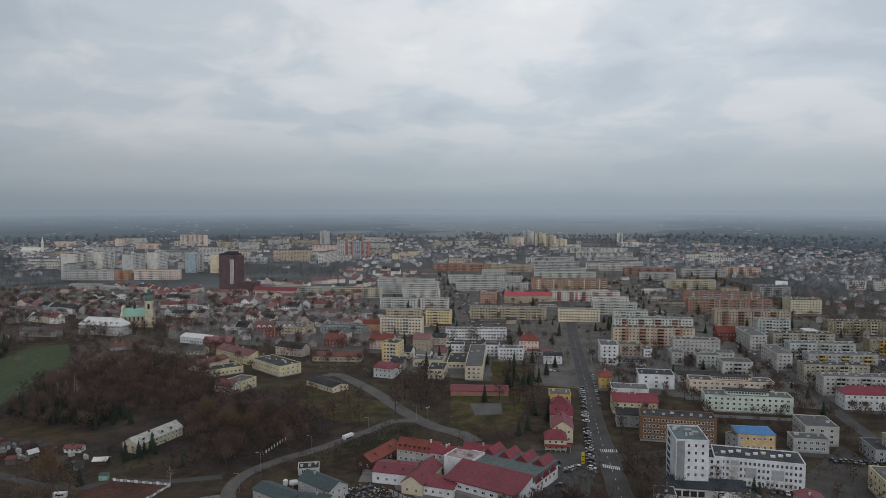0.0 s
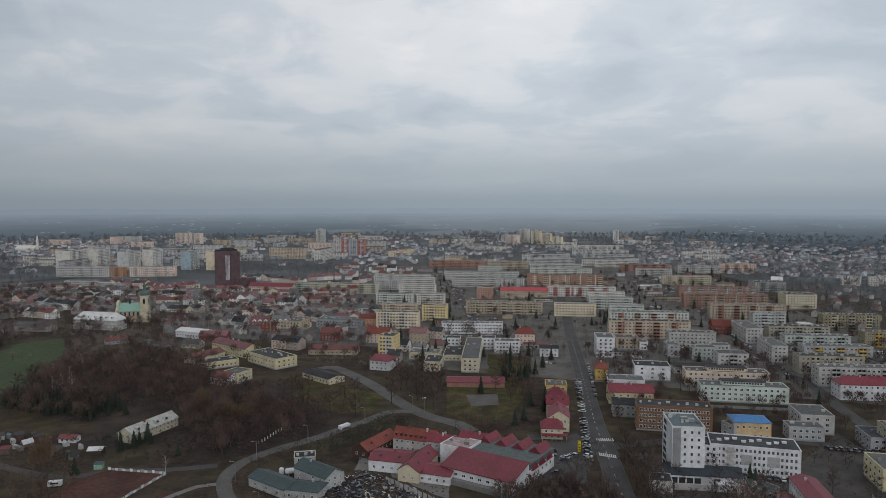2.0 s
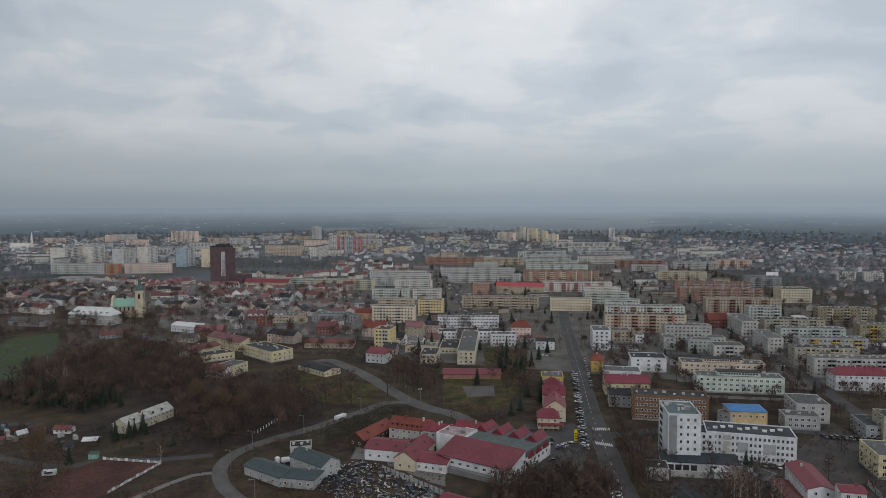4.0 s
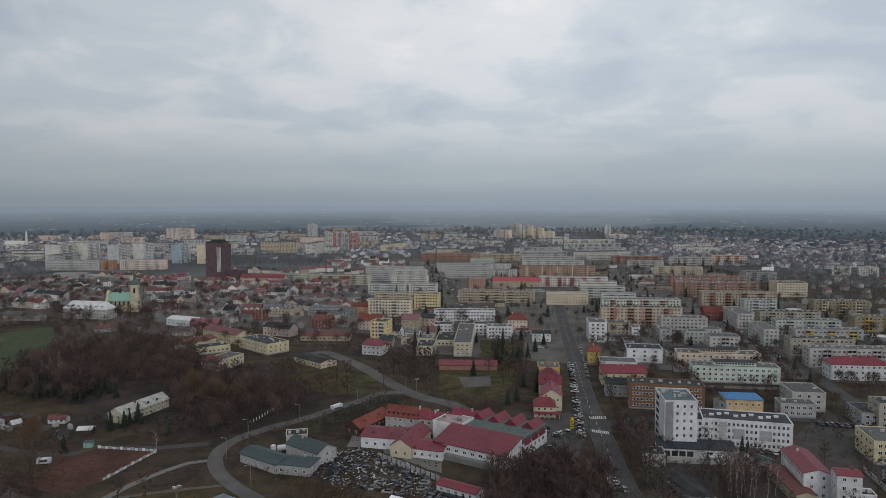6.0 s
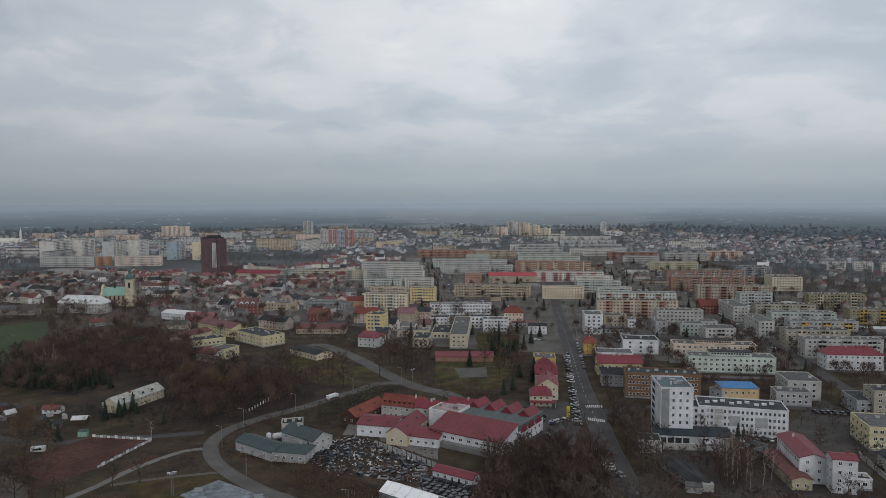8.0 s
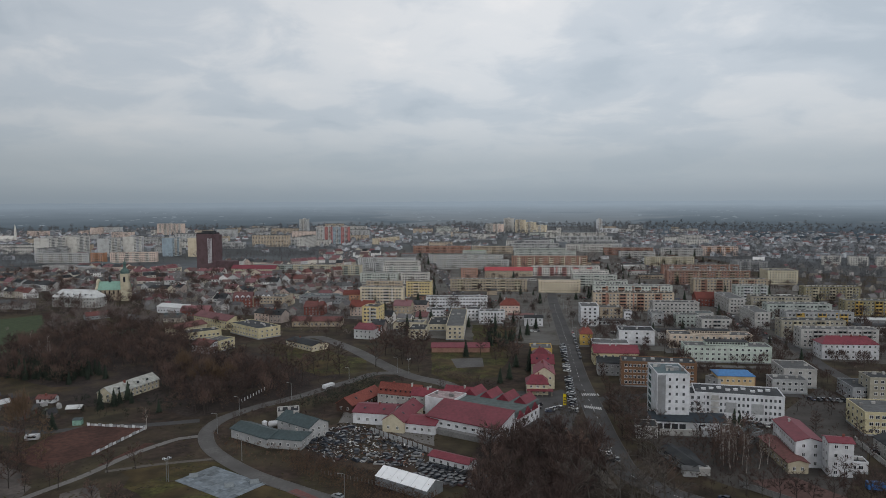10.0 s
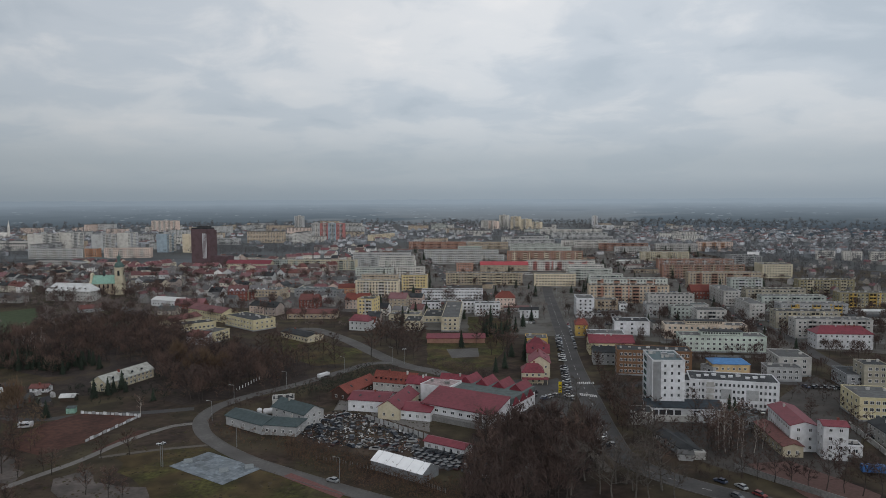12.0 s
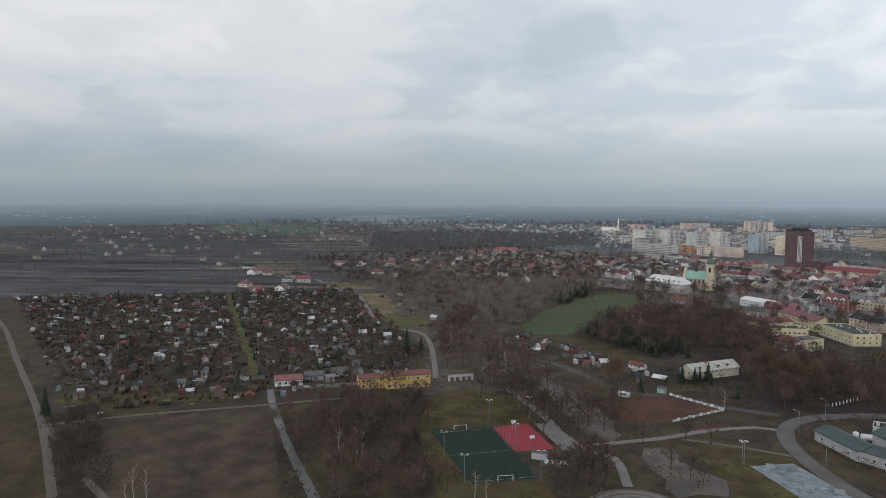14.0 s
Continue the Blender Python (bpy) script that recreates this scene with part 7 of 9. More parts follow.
for x, y in scatter(GARDENS, 300, 6.0, 135, 1.6) + scatter(PLOTS2, 34, 4.5, 136, 1.2):
    a, L, W, e = radians(62 + grd.choice((0, 90)) + grd.uniform(-8, 8)), grd.uniform(1.6, 3.6), grd.uniform(1.4, 2.6), grd.uniform(1.5, 2.2)
    c, d, k = math.cos(a), math.sin(a), len(s.v)
    s.v += [(x + c * u - d * v, y + d * u + c * v, z) for u, v, z in ((-L / 2, -W / 2, 0), (L / 2, -W / 2, 0), (L / 2, W / 2, 0), (-L / 2, W / 2, 0), (-L / 2, -W / 2, e), (L / 2, -W / 2, e), (L / 2, W / 2, e), (-L / 2, W / 2, e), (-L / 2, 0, e + 0.7), (L / 2, 0, e + 0.7))]
    s.f += [tuple(k + q for q in f) for f in ((0, 1, 5, 4), (2, 3, 7, 6), (1, 2, 6, 9, 5), (3, 0, 4, 8, 7), (4, 5, 9, 8), (6, 7, 8, 9))]
    s.m += [0] * 6
solid("garden_huts", s, surface("hut_boards", (0.1, 0.1, 0.1), 0.85, grain=2.0, by_island=True, palette=[(0.10, 0.085, 0.075), (0.30, 0.30, 0.30), (0.06, 0.05, 0.045), (0.16, 0.15, 0.145), (0.11, 0.05, 0.045), (0.05, 0.048, 0.046), (0.36, 0.36, 0.36), (0.075, 0.085, 0.07), (0.13, 0.16, 0.19)]), "small huts, greenhouses and tool sheds of the gardens", "huts", kind="stuff")
s = Shape()
for x, y in scatter(GARDENS, 1100, 2.6, 35, 1.0):
    a = radians(62 + grd.choice((0, 90)))
    n = grd.uniform(2.0, 7.0)
    for k in range(int(n)):
        px, py, r = x + math.cos(a) * k * 0.9, y + math.sin(a) * k * 0.9, grd.uniform(0.35, 0.7)
        s.stick((px, py, 0), (px + grd.uniform(-.2, .2), py, r * 2.2), r, r * 0.35, 5)
solid("garden_hedges", s, HEDGE, "low dark hedges and shrubs between the plots", "hedge", kind="stuff")
s = Shape()
for x, y in scatter(GARDENS, 520, 4.0, 36, 1.0):
    a, L, W = radians(62 + grd.choice((0, 90))), grd.uniform(2, 6), grd.uniform(1, 3)
    c, d = math.cos(a), math.sin(a)
    s.prism([(x + c * u * L - d * v * W, y + d * u * L + c * v * W) for u, v in ((-.5, -.5), (.5, -.5), (.5, .5), (-.5, .5))], 0.02, grd.uniform(0.08, 0.8 if grd.random() < 0.2 else 0.12))
solid("garden_beds", s, surface("beds", (0.1, 0.1, 0.1), 1.0, grain=1.5, palette=[(0.05, 0.036, 0.026), (0.10, 0.075, 0.05), (0.08, 0.09, 0.04), (0.12, 0.10, 0.07), (0.34, 0.34, 0.33), (0.045, 0.035, 0.028), (0.06, 0.045, 0.035), (0.10, 0.05, 0.04), (0.035, 0.03, 0.025)], by_island=True), "bare garden beds, frames and heaps", "garden bed", kind="stuff")

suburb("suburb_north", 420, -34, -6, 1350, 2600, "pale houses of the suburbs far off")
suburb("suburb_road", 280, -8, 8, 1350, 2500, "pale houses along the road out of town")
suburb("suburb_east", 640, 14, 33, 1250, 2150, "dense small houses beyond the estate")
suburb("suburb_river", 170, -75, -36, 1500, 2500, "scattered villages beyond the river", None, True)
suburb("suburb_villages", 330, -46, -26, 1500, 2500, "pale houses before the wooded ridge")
suburb("farmsteads", 22, -85, -44, 1150, 1700, "scattered farmsteads in the fields", None, True)
suburb("river_farm", 0, 0, 0, 0, 0, "white and pink farm buildings by the river", ((-1299.1, 437.9), (-1246.5, 435.9), (-1326.3, 474.1), (-1141.8, 390.4), (-1303.8, 500.6), (-1177.2, 457.3), (-1130.7, 455.6), (-1132.8, 471.4), (-1205.4, 526.2), (-961.6, 444.2), (-882.0, 431.0), (-964.7, 498.8)), True)

# ---- trees ----
def grow(h, spread, limbs, branches, twigs, seed, droop=0.0, fork=0.28, lean=0.0, thick=1.0, thin=False, wide=1.0):
    """A bare winter tree: trunk and limbs in one shape, branches and twigs in another."""
    rnd = random.Random(seed)
    wood, crown = Shape(), Shape()
    r = h * 0.016 * thick
    p, path = Vector((0, 0, -0.2)), []
    for k in range(4):
        q = p + Vector((rnd.uniform(-.04, .04) * h + lean, rnd.uniform(-.04, .04) * h, h * 0.22))
        wood.stick(p, q, r * (1 - k * 0.22), r * (0.78 - k * 0.22), 3 if wide > 1.1 else 5)
        path.append((p, q))
        p = q
    for i in range(limbs):
        t = fork + (0.86 - fork) * (i + rnd.random()) / limbs
        a, b = path[min(3, int(t * 4))]
        base = a.lerp(b, (t * 4) % 1)
        turn = i * 2.4 + rnd.uniform(-0.5, 0.5)
        out = spread * (1.15 - 0.75 * t) * rnd.uniform(0.7, 1.15)
        rise = h * (0.30 - 0.12 * t) * rnd.uniform(0.6, 1.2)
        knee = base + Vector((math.cos(turn) * out * 0.5, math.sin(turn) * out * 0.5, rise * 0.45))
        tip = base + Vector((math.cos(turn) * out, math.sin(turn) * out, rise * (1 - droop)))
        wood.stick(base, knee, r * 0.42, r * 0.30, 3)
        wood.stick(knee, tip, r * 0.30, r * 0.12, 3)
        for j in range(branches):
            f = rnd.uniform(0.25, 1.0)
            s0 = base.lerp(knee, f * 2) if f < 0.5 else knee.lerp(tip, f * 2 - 1)
            way = Vector((math.cos(turn) + rnd.uniform(-1, 1), math.sin(turn) + rnd.uniform(-1, 1), rnd.uniform(0.1, 1.1) - droop * 1.6)).normalized()
            e = s0 + way * spread * rnd.uniform(0.25, 0.5)
            if thin:
                n, sd = len(crown.v), way.orthogonal().normalized() * r * 0.22
                crown.v += [tuple(s0 - sd), tuple(s0 + sd), tuple(e)]
                crown.f.append((n, n + 1, n + 2))
                crown.m.append(0)
            else:
                crown.stick(s0, e, r * 0.14, r * 0.06, 3)
            for k in range(twigs):
                u = s0.lerp(e, rnd.uniform(0.2, 1.0))
                w2 = (way + Vector((rnd.uniform(-1, 1), rnd.uniform(-1, 1), rnd.uniform(-0.5, 0.9) - droop * 2.2))).normalized()
                v = u + w2 * spread * rnd.uniform(0.16, 0.34)
                side = w2.cross(Vector((rnd.uniform(-1, 1), rnd.uniform(-1, 1), rnd.uniform(-1, 1)))).normalized() * (0.03 + 0.0035 * h) * wide
                n = len(crown.v)
                crown.v += [tuple(u - side), tuple(u + side), tuple(v)]
                crown.f.append((n, n + 1, n + 2))
                crown.m.append(0)
    return wood, crown


def needle_tree(h, spread, seed, slim=1.0):
    """A conifer: trunk, and tiers of drooping boughs with ragged tips."""
    rnd = random.Random(seed)
    wood, crown = Shape(), Shape()
    wood.stick((0, 0, -0.2), (0, 0, h * 0.9), h * 0.014, 0.03, 5)
    tiers = 11
    for k in range(tiers):
        z = h * (0.10 + 0.86 * k / tiers)
        r = spread * (1 - k / tiers) ** 0.85 * slim + 0.15
        n = 13 if k < 7 else 8
        for i in range(n):
            a = 2 * math.pi * (i + rnd.random() * 0.7) / n
            q = r * rnd.uniform(0.65, 1.15)
            w = 2.4 * r / n + 0.1
            c, d = math.cos(a), math.sin(a)
            m = len(crown.v)
            drop = q * rnd.uniform(0.25, 0.5)
            crown.v += [(0, 0, z + h * 0.10), (c * q * 0.55 - d * w, d * q * 0.55 + c * w, z + h * 0.02 - drop * 0.3), (c * q, d * q, z - drop), (c * q * 0.55 + d * w, d * q * 0.55 - c * w, z + h * 0.02 - drop * 0.3)]
            crown.f += [(m, m + 1, m + 2), (m, m + 2, m + 3)]
            crown.m += [0, 0]
    return wood, crown


def clump(h, seed, twigs=64, wide=0.017, base=0.22):
    """A bare tree or bush of upswept slivers that fill a crown, thinning outwards."""
    rnd = random.Random(seed)
    wood, crown = Shape(), Shape()
    wood.stick((0, 0, 0), (0, 0, h * 0.5), h * 0.018, h * 0.008, 3)
    lobes = [Vector((rnd.uniform(-0.16, 0.16), rnd.uniform(-0.16, 0.16), rnd.uniform(0.45, 0.72))) * h for k in range(4)]
    for k in range(twigs):
        c = lobes[k % 4]
        a, e, r = rnd.uniform(0, 6.28), rnd.uniform(-0.6, 1.5), h * 0.27 * rnd.uniform(0.15, 1.0) ** 0.6
        p = c + Vector((math.cos(a) * math.cos(e), math.sin(a) * math.cos(e), math.sin(e))) * r
        p.z = max(p.z, h * base)
        way = (p - Vector((0, 0, h * 0.25))).normalized() + Vector((rnd.uniform(-0.7, 0.7), rnd.uniform(-0.7, 0.7), rnd.uniform(0.0, 0.9)))
        q = p + way.normalized() * h * rnd.uniform(0.14, 0.3)
        side = way.cross(Vector((rnd.uniform(-1, 1), rnd.uniform(-1, 1), rnd.uniform(-1, 1)))).normalized() * h * wide
        n = len(crown.v)
        crown.v += [tuple(p - side), tuple(p + side), tuple(q)]
        crown.f.append((n, n + 1, n + 2))
        crown.m.append(0)
    return wood, crown


def tree_kind(name, shapes, bark, twig):
    w, c = shapes
    return w.mesh("trunk", bark), c.mesh("crown", twig), shapes


OAKS = [tree_kind("oak", grow(13 + k, 5.0 + 0.3 * k, 10, 7, 9, 100 + k, thin=True), BARK, TWIGS) for k in range(4)]
LIMES = [tree_kind("lime", grow(14 + k, 4.2, 11, 7, 9, 120 + k, fork=0.2, thin=True), BARK, REDTWIGS) for k in range(3)]
PALES = [tree_kind("poplar", grow(12 + k, 4.6, 9, 6, 5, 140 + k, thick=1.2), surface("pale_bark", (0.10, 0.09, 0.08), 0.95, grain=3.0, amount=0.4), surface("pale_twigs", (0.085, 0.072, 0.064), 0.95, vary=0.2, bump=0.0)) for k in range(2)]
BIRCHES = [tree_kind("birch", grow(12 + k, 2.4, 9, 5, 6, 160 + k, droop=0.2, fork=0.35, thick=0.8), PALEBARK, REDTWIGS) for k in range(2)]
WILLOWS = [tree_kind("willow", clump(10.5 + k, 180 + k, 620, 0.0062, 0.12), BARK, WILLOW) for k in range(2)]
SMALLS = [tree_kind("fruit", grow(4.5 + k * 0.8, 2.3, 7, 5, 5, 200 + k, fork=0.2), BARK, TWIGS) for k in range(3)]
FIRS = [tree_kind("fir", needle_tree(11 + 2 * k, 3.3 + 0.4 * k, 220 + k), BARK, NEEDLES) for k in range(3)]
THUJAS = [tree_kind("thuja", needle_tree(5 + k, 1.2, 240 + k, 0.9), BARK, NEEDLES) for k in range(2)]
SAYS = {id(OAKS): ("bare_tree", "bare broad-crowned winter tree with dark twigs"), id(LIMES): ("bare_tree", "bare reddish-brown winter tree with dense twigs"), id(PALES): ("bare_tree", "bare pale-barked winter tree with open crown"),
        id(BIRCHES): ("birch", "slender bare birch with a white trunk"), id(WILLOWS): ("willow", "drooping willow with rusty orange twigs"), id(SMALLS): ("fruit_tree", "small bare fruit tree on a garden plot"),
        id(FIRS): ("fir", "dark green fir with drooping boughs"), id(THUJAS): ("thuja", "slim dark green thuja")}
trd = random.Random(55)


def plant(kinds, x, y, scale=1.0, group="trees"):
    name, label = SAYS[id(kinds)]
    trunk, crown, _ = trd.choice(kinds)
    root = thing(name, label, "tree", x, y, trd.uniform(0, 360), group=group)
    k = scale * trd.uniform(0.8, 1.2)
    root.scale = (k, k, k * trd.uniform(0.9, 1.15))
    part("trunk", trunk, None, root)
    part("crown", crown, None, root)


def grove(poly, n, apart, seed, mix, scale=1.0, group="trees", gap=1.5, roads=True):
    for x, y in scatter(poly, n, apart, seed, gap, roads):
        plant(trd.choice(mix), x, y, scale, group)


def thicket(name, places, kinds, scale, mat_bark, mat_twig, label):
    """Trees too many to count, joined."""
    s = Shape()
    for x, y in places:
        wood, crown = trd.choice(kinds)[2]
        k, t = scale * trd.uniform(0.7, 1.25), trd.uniform(0, 6.28)
        c, d = math.cos(t) * k, math.sin(t) * k
        for src, m in ((wood, 0), (crown, 1)):
            n = len(s.v)
            s.v += [(x + c * vx - d * vy, y + d * vx + c * vy, vz * k) for vx, vy, vz in src.v]
            s.f += [tuple(q + n for q in face) for face in src.f]
            s.m += [m] * len(src.f)
    solid(name, s, (mat_bark, mat_twig), label, "trees", kind="stuff")


# blue-grey far twigs: the haze before them is put into the colour
FARTWIGS = surface("hazed_twigs", (0.118, 0.122, 0.130), 0.95, grain=0.2, amount=0.3, bump=0.0)
# light kinds for joined woods
SCRUB = [(None, None, grow(7 + k, 2.8, 6, 5, 7, 300 + k, fork=0.12, thin=True, wide=1.5)) for k in range(3)]
LIGHT = [(None, None, grow(12 + k, 4.4, 8, 5, 9, 320 + k, thin=True, wide=1.25)) for k in range(3)]
FARTREE = [(None, None, grow(9 + k, 4.0, 6, 4, 4, 340 + k, thick=0.9, thin=True, wide=2.7)) for k in range(3)]



CLUMP = [(None, None, clump(8 + 2 * k, 360 + k)) for k in range(5)]
TOWNTREE = [(None, None, clump(10 + 2 * k, 390 + k, 150, 0.011)) for k in range(3)]
BUSH = [(None, None, clump(3.2 + 0.8 * k, 380 + k, 34, 0.024, 0.06)) for k in range(4)]
WOOD = [(-306.5, 433.8), (-279.8, 473.4), (-264.6, 511.8), (-198.2, 502.8), (-155.0, 433.0), (-121.0, 408.1), (-80.0, 372.5), (-81.4, 328.0), (-110.2, 310.0), (-134.6, 329.1), (-164.5, 387.7), (-198.4, 388.6), (-203.5, 363.2), (-262.5, 370.7)]
grove(WOOD, 40, 7.0, 61, [OAKS, LIMES, OAKS], group="trees of the wood")
thicket("wood_trees", scatter(WOOD, 210, 4.2, 62, 1.5), LIGHT, 0.95, BARK, TWIGS, "dense bare trees of the wood")
thicket("wood_crowns", scatter(WOOD, 190, 4.2, 173, 1.5), TOWNTREE, 0.82, BARK, REDTWIGS, "soft brown crowns of the wood")
thicket("wood_scrub", scatter(WOOD, 300, 2.8, 63, 1.0), SCRUB, 0.75, BARK, REDTWIGS, "dense bare undergrowth")
grove([(-268.8, 436.2), (-258.9, 453.6), (-239.4, 415.8), (-252.1, 411.6)], 14, 3.5, 64, [BIRCHES], 1.0, "birches at the field")
thicket("young_firs", scatter([(-244.1, 401.0), (-207.4, 400.0), (-185.4, 375.1), (-222.3, 369.8)], 45, 3.5, 65), FIRS, 0.55, BARK, NEEDLES, "plantation of young dark firs")
for px in ((-120.3, 355.4), (-122.7, 349.8), (-112.7, 351.8), (-142.5, 367.8), (-130.2, 352.2), (-175.8, 283.2)):
    plant(WILLOWS, *px, 1.25, "willows")
BANK = [(-114.7, 386.5), (-114.7, 449.4), (-61.6, 414.1), (-43.1, 371.6), (-63.0, 346.2), (-80.2, 323.1)]
grove(BANK, 26, 6.5, 66, [OAKS, LIMES, SMALLS], 0.85, "trees by the road")
thicket("bank_scrub", scatter(BANK, 90, 3.5, 67, 2.0), SCRUB, 0.6, BARK, TWIGS, "bare scrub by the road")
NEAR = [(14, 262), (46, 272), (58, 262), (55, 236), (40, 205), (6, 188), (6, 214), (14, 232)]
grove(NEAR, 34, 5.0, 68, [OAKS, LIMES, OAKS], 1.0, "trees by the avenue", gap=1.0)
thicket("near_scrub", scatter(NEAR, 90, 2.6, 69, 0.5), SCRUB, 0.65, BARK, TWIGS, "dark bare scrub under the trees")
thicket("near_crowns", scatter(NEAR, 90, 3.2, 169, 0.5), TOWNTREE, 0.85, BARK, TWIGS, "dense dark bare trees by the avenue")
for px in ((52.5, 282.5), (48.4, 286.3), (62.1, 278.7), (56.4, 218.9), (60.4, 213.6), (54.0, 228.3), (68.6, 223.3), (62.3, 315.3), (76.5, 289.6)):
    plant(PALES, *px, 1.05, "pale trees by the avenue")
grove([(72.7, 315.1), (86.8, 324.3), (81.5, 281.9), (78.8, 243.6), (76.3, 218.6), (62.9, 210.2), (69.8, 255.3)], 22, 5.0, 70, [OAKS, PALES, LIMES], 0.85, "trees by the avenue")
grove([(105.5, 274.3), (128.6, 277.4), (115.9, 242.9), (103.8, 240.4), (97.0, 248.9)], 20, 3.2, 71, [BIRCHES, LIMES, BIRCHES], 0.85, "trees in the yard")
thicket("yard_scrub", scatter([(90.8, 274.6), (131.8, 279.5), (118.3, 237.5), (92.8, 243.3)], 75, 2.8, 72, 1.0), SCRUB, 0.6, BARK, REDTWIGS, "bare scrub in the yard")
for q in range(9):
    f = q / 8
    a, b = (97.8, 221.9), (133.4, 205.0)
    plant(OAKS, a[0] + (b[0] - a[0]) * f + 1, a[1] + (b[1] - a[1]) * f + 1.5, 0.72, "pollarded trees along the wall")
for px in ((120.2, 284.9), (121.0, 281.2), (183.4, 308.2), (177.2, 299.7)):
    plant(FIRS, *px, 0.7, "firs in the yards")
SCHOOLS = [(-39.8, 384.6), (-46.2, 466.3), (-16.6, 496.9), (-6.6, 383.7), (-19.2, 384.0)]
grove(SCHOOLS, 20, 5.5, 73, [OAKS, LIMES], 1.0, "trees by the school")
thicket("school_scrub", scatter([(-6.6, 383.7), (20.8, 363.8), (26.7, 325.6), (21.3, 325.7), (-3.1, 352.6)], 70, 2.6, 74, 1.0), SCRUB, 0.6, BARK, TWIGS, "dark hedge of bare scrub")
for px in ((12.3, 424.9), (28.8, 363.6), (34.4, 372.2), (47.8, 389.2), (40.8, 399.3), (44.3, 463.6), (51.0, 473.4), (58.5, 494.5), (-28.7, 508.8), (-25.1, 520.7), (-20.0, 533.1), (44.3, 518.4), (51.9, 530.6), (67.6, 517.6)):
    plant(FIRS, *px, 0.85, "firs by the school")
for q in range(16):
    plant(FIRS, trd.uniform(28, 50), trd.uniform(450, 520), 0.7, "firs by the school")
grove([(20, 400), (46, 395), (50, 470), (25, 500)], 18, 6, 75, [OAKS, SMALLS, LIMES], 0.9, "trees behind the villas")
grove([(-60, 510), (-10, 500), (70, 500), (75, 620), (-60, 620)], 14, 9, 76, [OAKS, LIMES], 0.8, "trees behind the school")
for px in ((-162.6, 320.2), (-158.2, 324.8), (-157.8, 329.6), (-151.8, 329.5), (-156.0, 334.6), (-168.2, 290.6), (-132.7, 314.9)):
    plant(FIRS, *px, 0.62, "firs by the guest house")
plant(BIRCHES, *(-128.1, 289.8), 1.15, "trees by the clay court")
for px in ((-135.6, 231.4), (-131.3, 228.9), (-141.3, 226.7), (-121.8, 243.7), (-113.1, 246.8), (-111.7, 212.8), (-103.5, 210.6), (-98.2, 208.5), (-134.1, 373.8), (-98.9, 318.8), (-125.7, 310.3), (-79.5, 327.9)):
    plant(LIMES, *px, 0.6, "park trees")
thicket("willow_scrub", scatter([(-210.6, 303.5), (-197.3, 320.9), (-182.7, 307.2), (-163.4, 290.5), (-147.8, 247.4), (-172.7, 247.9)], 60, 3.4, 77), SCRUB, 0.7, BARK, WILLOW, "rusty bare scrub by the court")
thicket("yard_hedge", scatter([(-73.8, 318.2), (-61.1, 335.6), (-47.6, 359.5), (-43.1, 371.6), (-24.3, 364.9), (-37.7, 350.1), (-48.8, 327.2), (-63.2, 318.0)], 120, 2.2, 78, 1.0), SCRUB, 0.5, BARK, NEEDLES, "dark hedge along the yard")
thicket("scrap_scrub", scatter([(-57.0, 263.9), (-37.7, 251.3), (-24.0, 239.9), (-3.8, 219.9), (3.4, 211.1), (-7.2, 211.2), (-34.9, 232.3), (-58.6, 251.6)], 90, 2.6, 79, 1.0), SCRUB, 0.38, BARK, REDTWIGS, "bare brown scrub round the scrapyard")

# the left side: river, gardens and pitches
STREAMW = [(-268.2, 176.0), (-248.6, 190.3), (-232.6, 214.1), (-208.2, 191.5), (-182.5, 162.2), (-150.1, 147.2), (-153.0, 126.8), (-165.5, 113.6), (-206.1, 137.1)]
grove(STREAMW, 22, 5.0, 81, [OAKS, LIMES, PALES], 0.9, "trees by the stream")
thicket("stream_trees", scatter(STREAMW, 34, 5.0, 82), LIGHT, 0.7, BARK, REDTWIGS, "dense bare trees by the stream")
thicket("stream_crowns", scatter(STREAMW + [(-230, 120)], 75, 4.5, 171, 0.8), TOWNTREE, 0.66, BARK, REDTWIGS, "soft brown crowns of bare trees by the stream")
thicket("field_crowns", scatter([(-292.4, 70.8), (-302.5, 84.8), (-284.6, 88.7), (-262.4, 76.7), (-223.7, 61.7), (-228.9, 56.1)], 34, 3.2, 172, 0.8), TOWNTREE, 0.62, BARK, TWIGS, "dark bare trees beside the dike track")
thicket("clipped_hedge", [(-200 + 18.3 * q / 18, 174.4 - 11.5 * q / 18) for q in range(19)] + [(-172.8 + 12.7 * q / 12, 156.7 - 7.7 * q / 12) for q in range(13)], BUSH, 0.62, BARK, NEEDLES, "dark hedge rows beside the pitch")
thicket("stream_scrub", scatter(STREAMW, 170, 2.6, 83), SCRUB, 0.55, BARK, REDTWIGS, "bare scrub by the stream")
for px in ((-141.0, 147.9), (-137.1, 149.2), (-202.0, 141.5), (-195.3, 144.6), (-189.9, 142.5), (-205.3, 71.6), (-201.1, 73.2), (-207.0, 69.8)):
    plant(BIRCHES, *px, 0.95, "white birches")
thicket("field_scrub", scatter([(-285.8, 74.0), (-285.8, 88.1), (-231.2, 74.0), (-214.3, 62.0), (-242.3, 62.1)], 60, 2.8, 84), SCRUB, 0.6, BARK, TWIGS, "bare scrub at the field")
thicket("stream_edge", scatter([(-292.7, 163.8), (-289.1, 167.7), (-223.2, 136.0), (-164.4, 114.8), (-175.8, 102.7), (-227.6, 131.4)], 90, 2.4, 85), SCRUB, 0.5, BARK, TWIGS, "scrub along the stream")
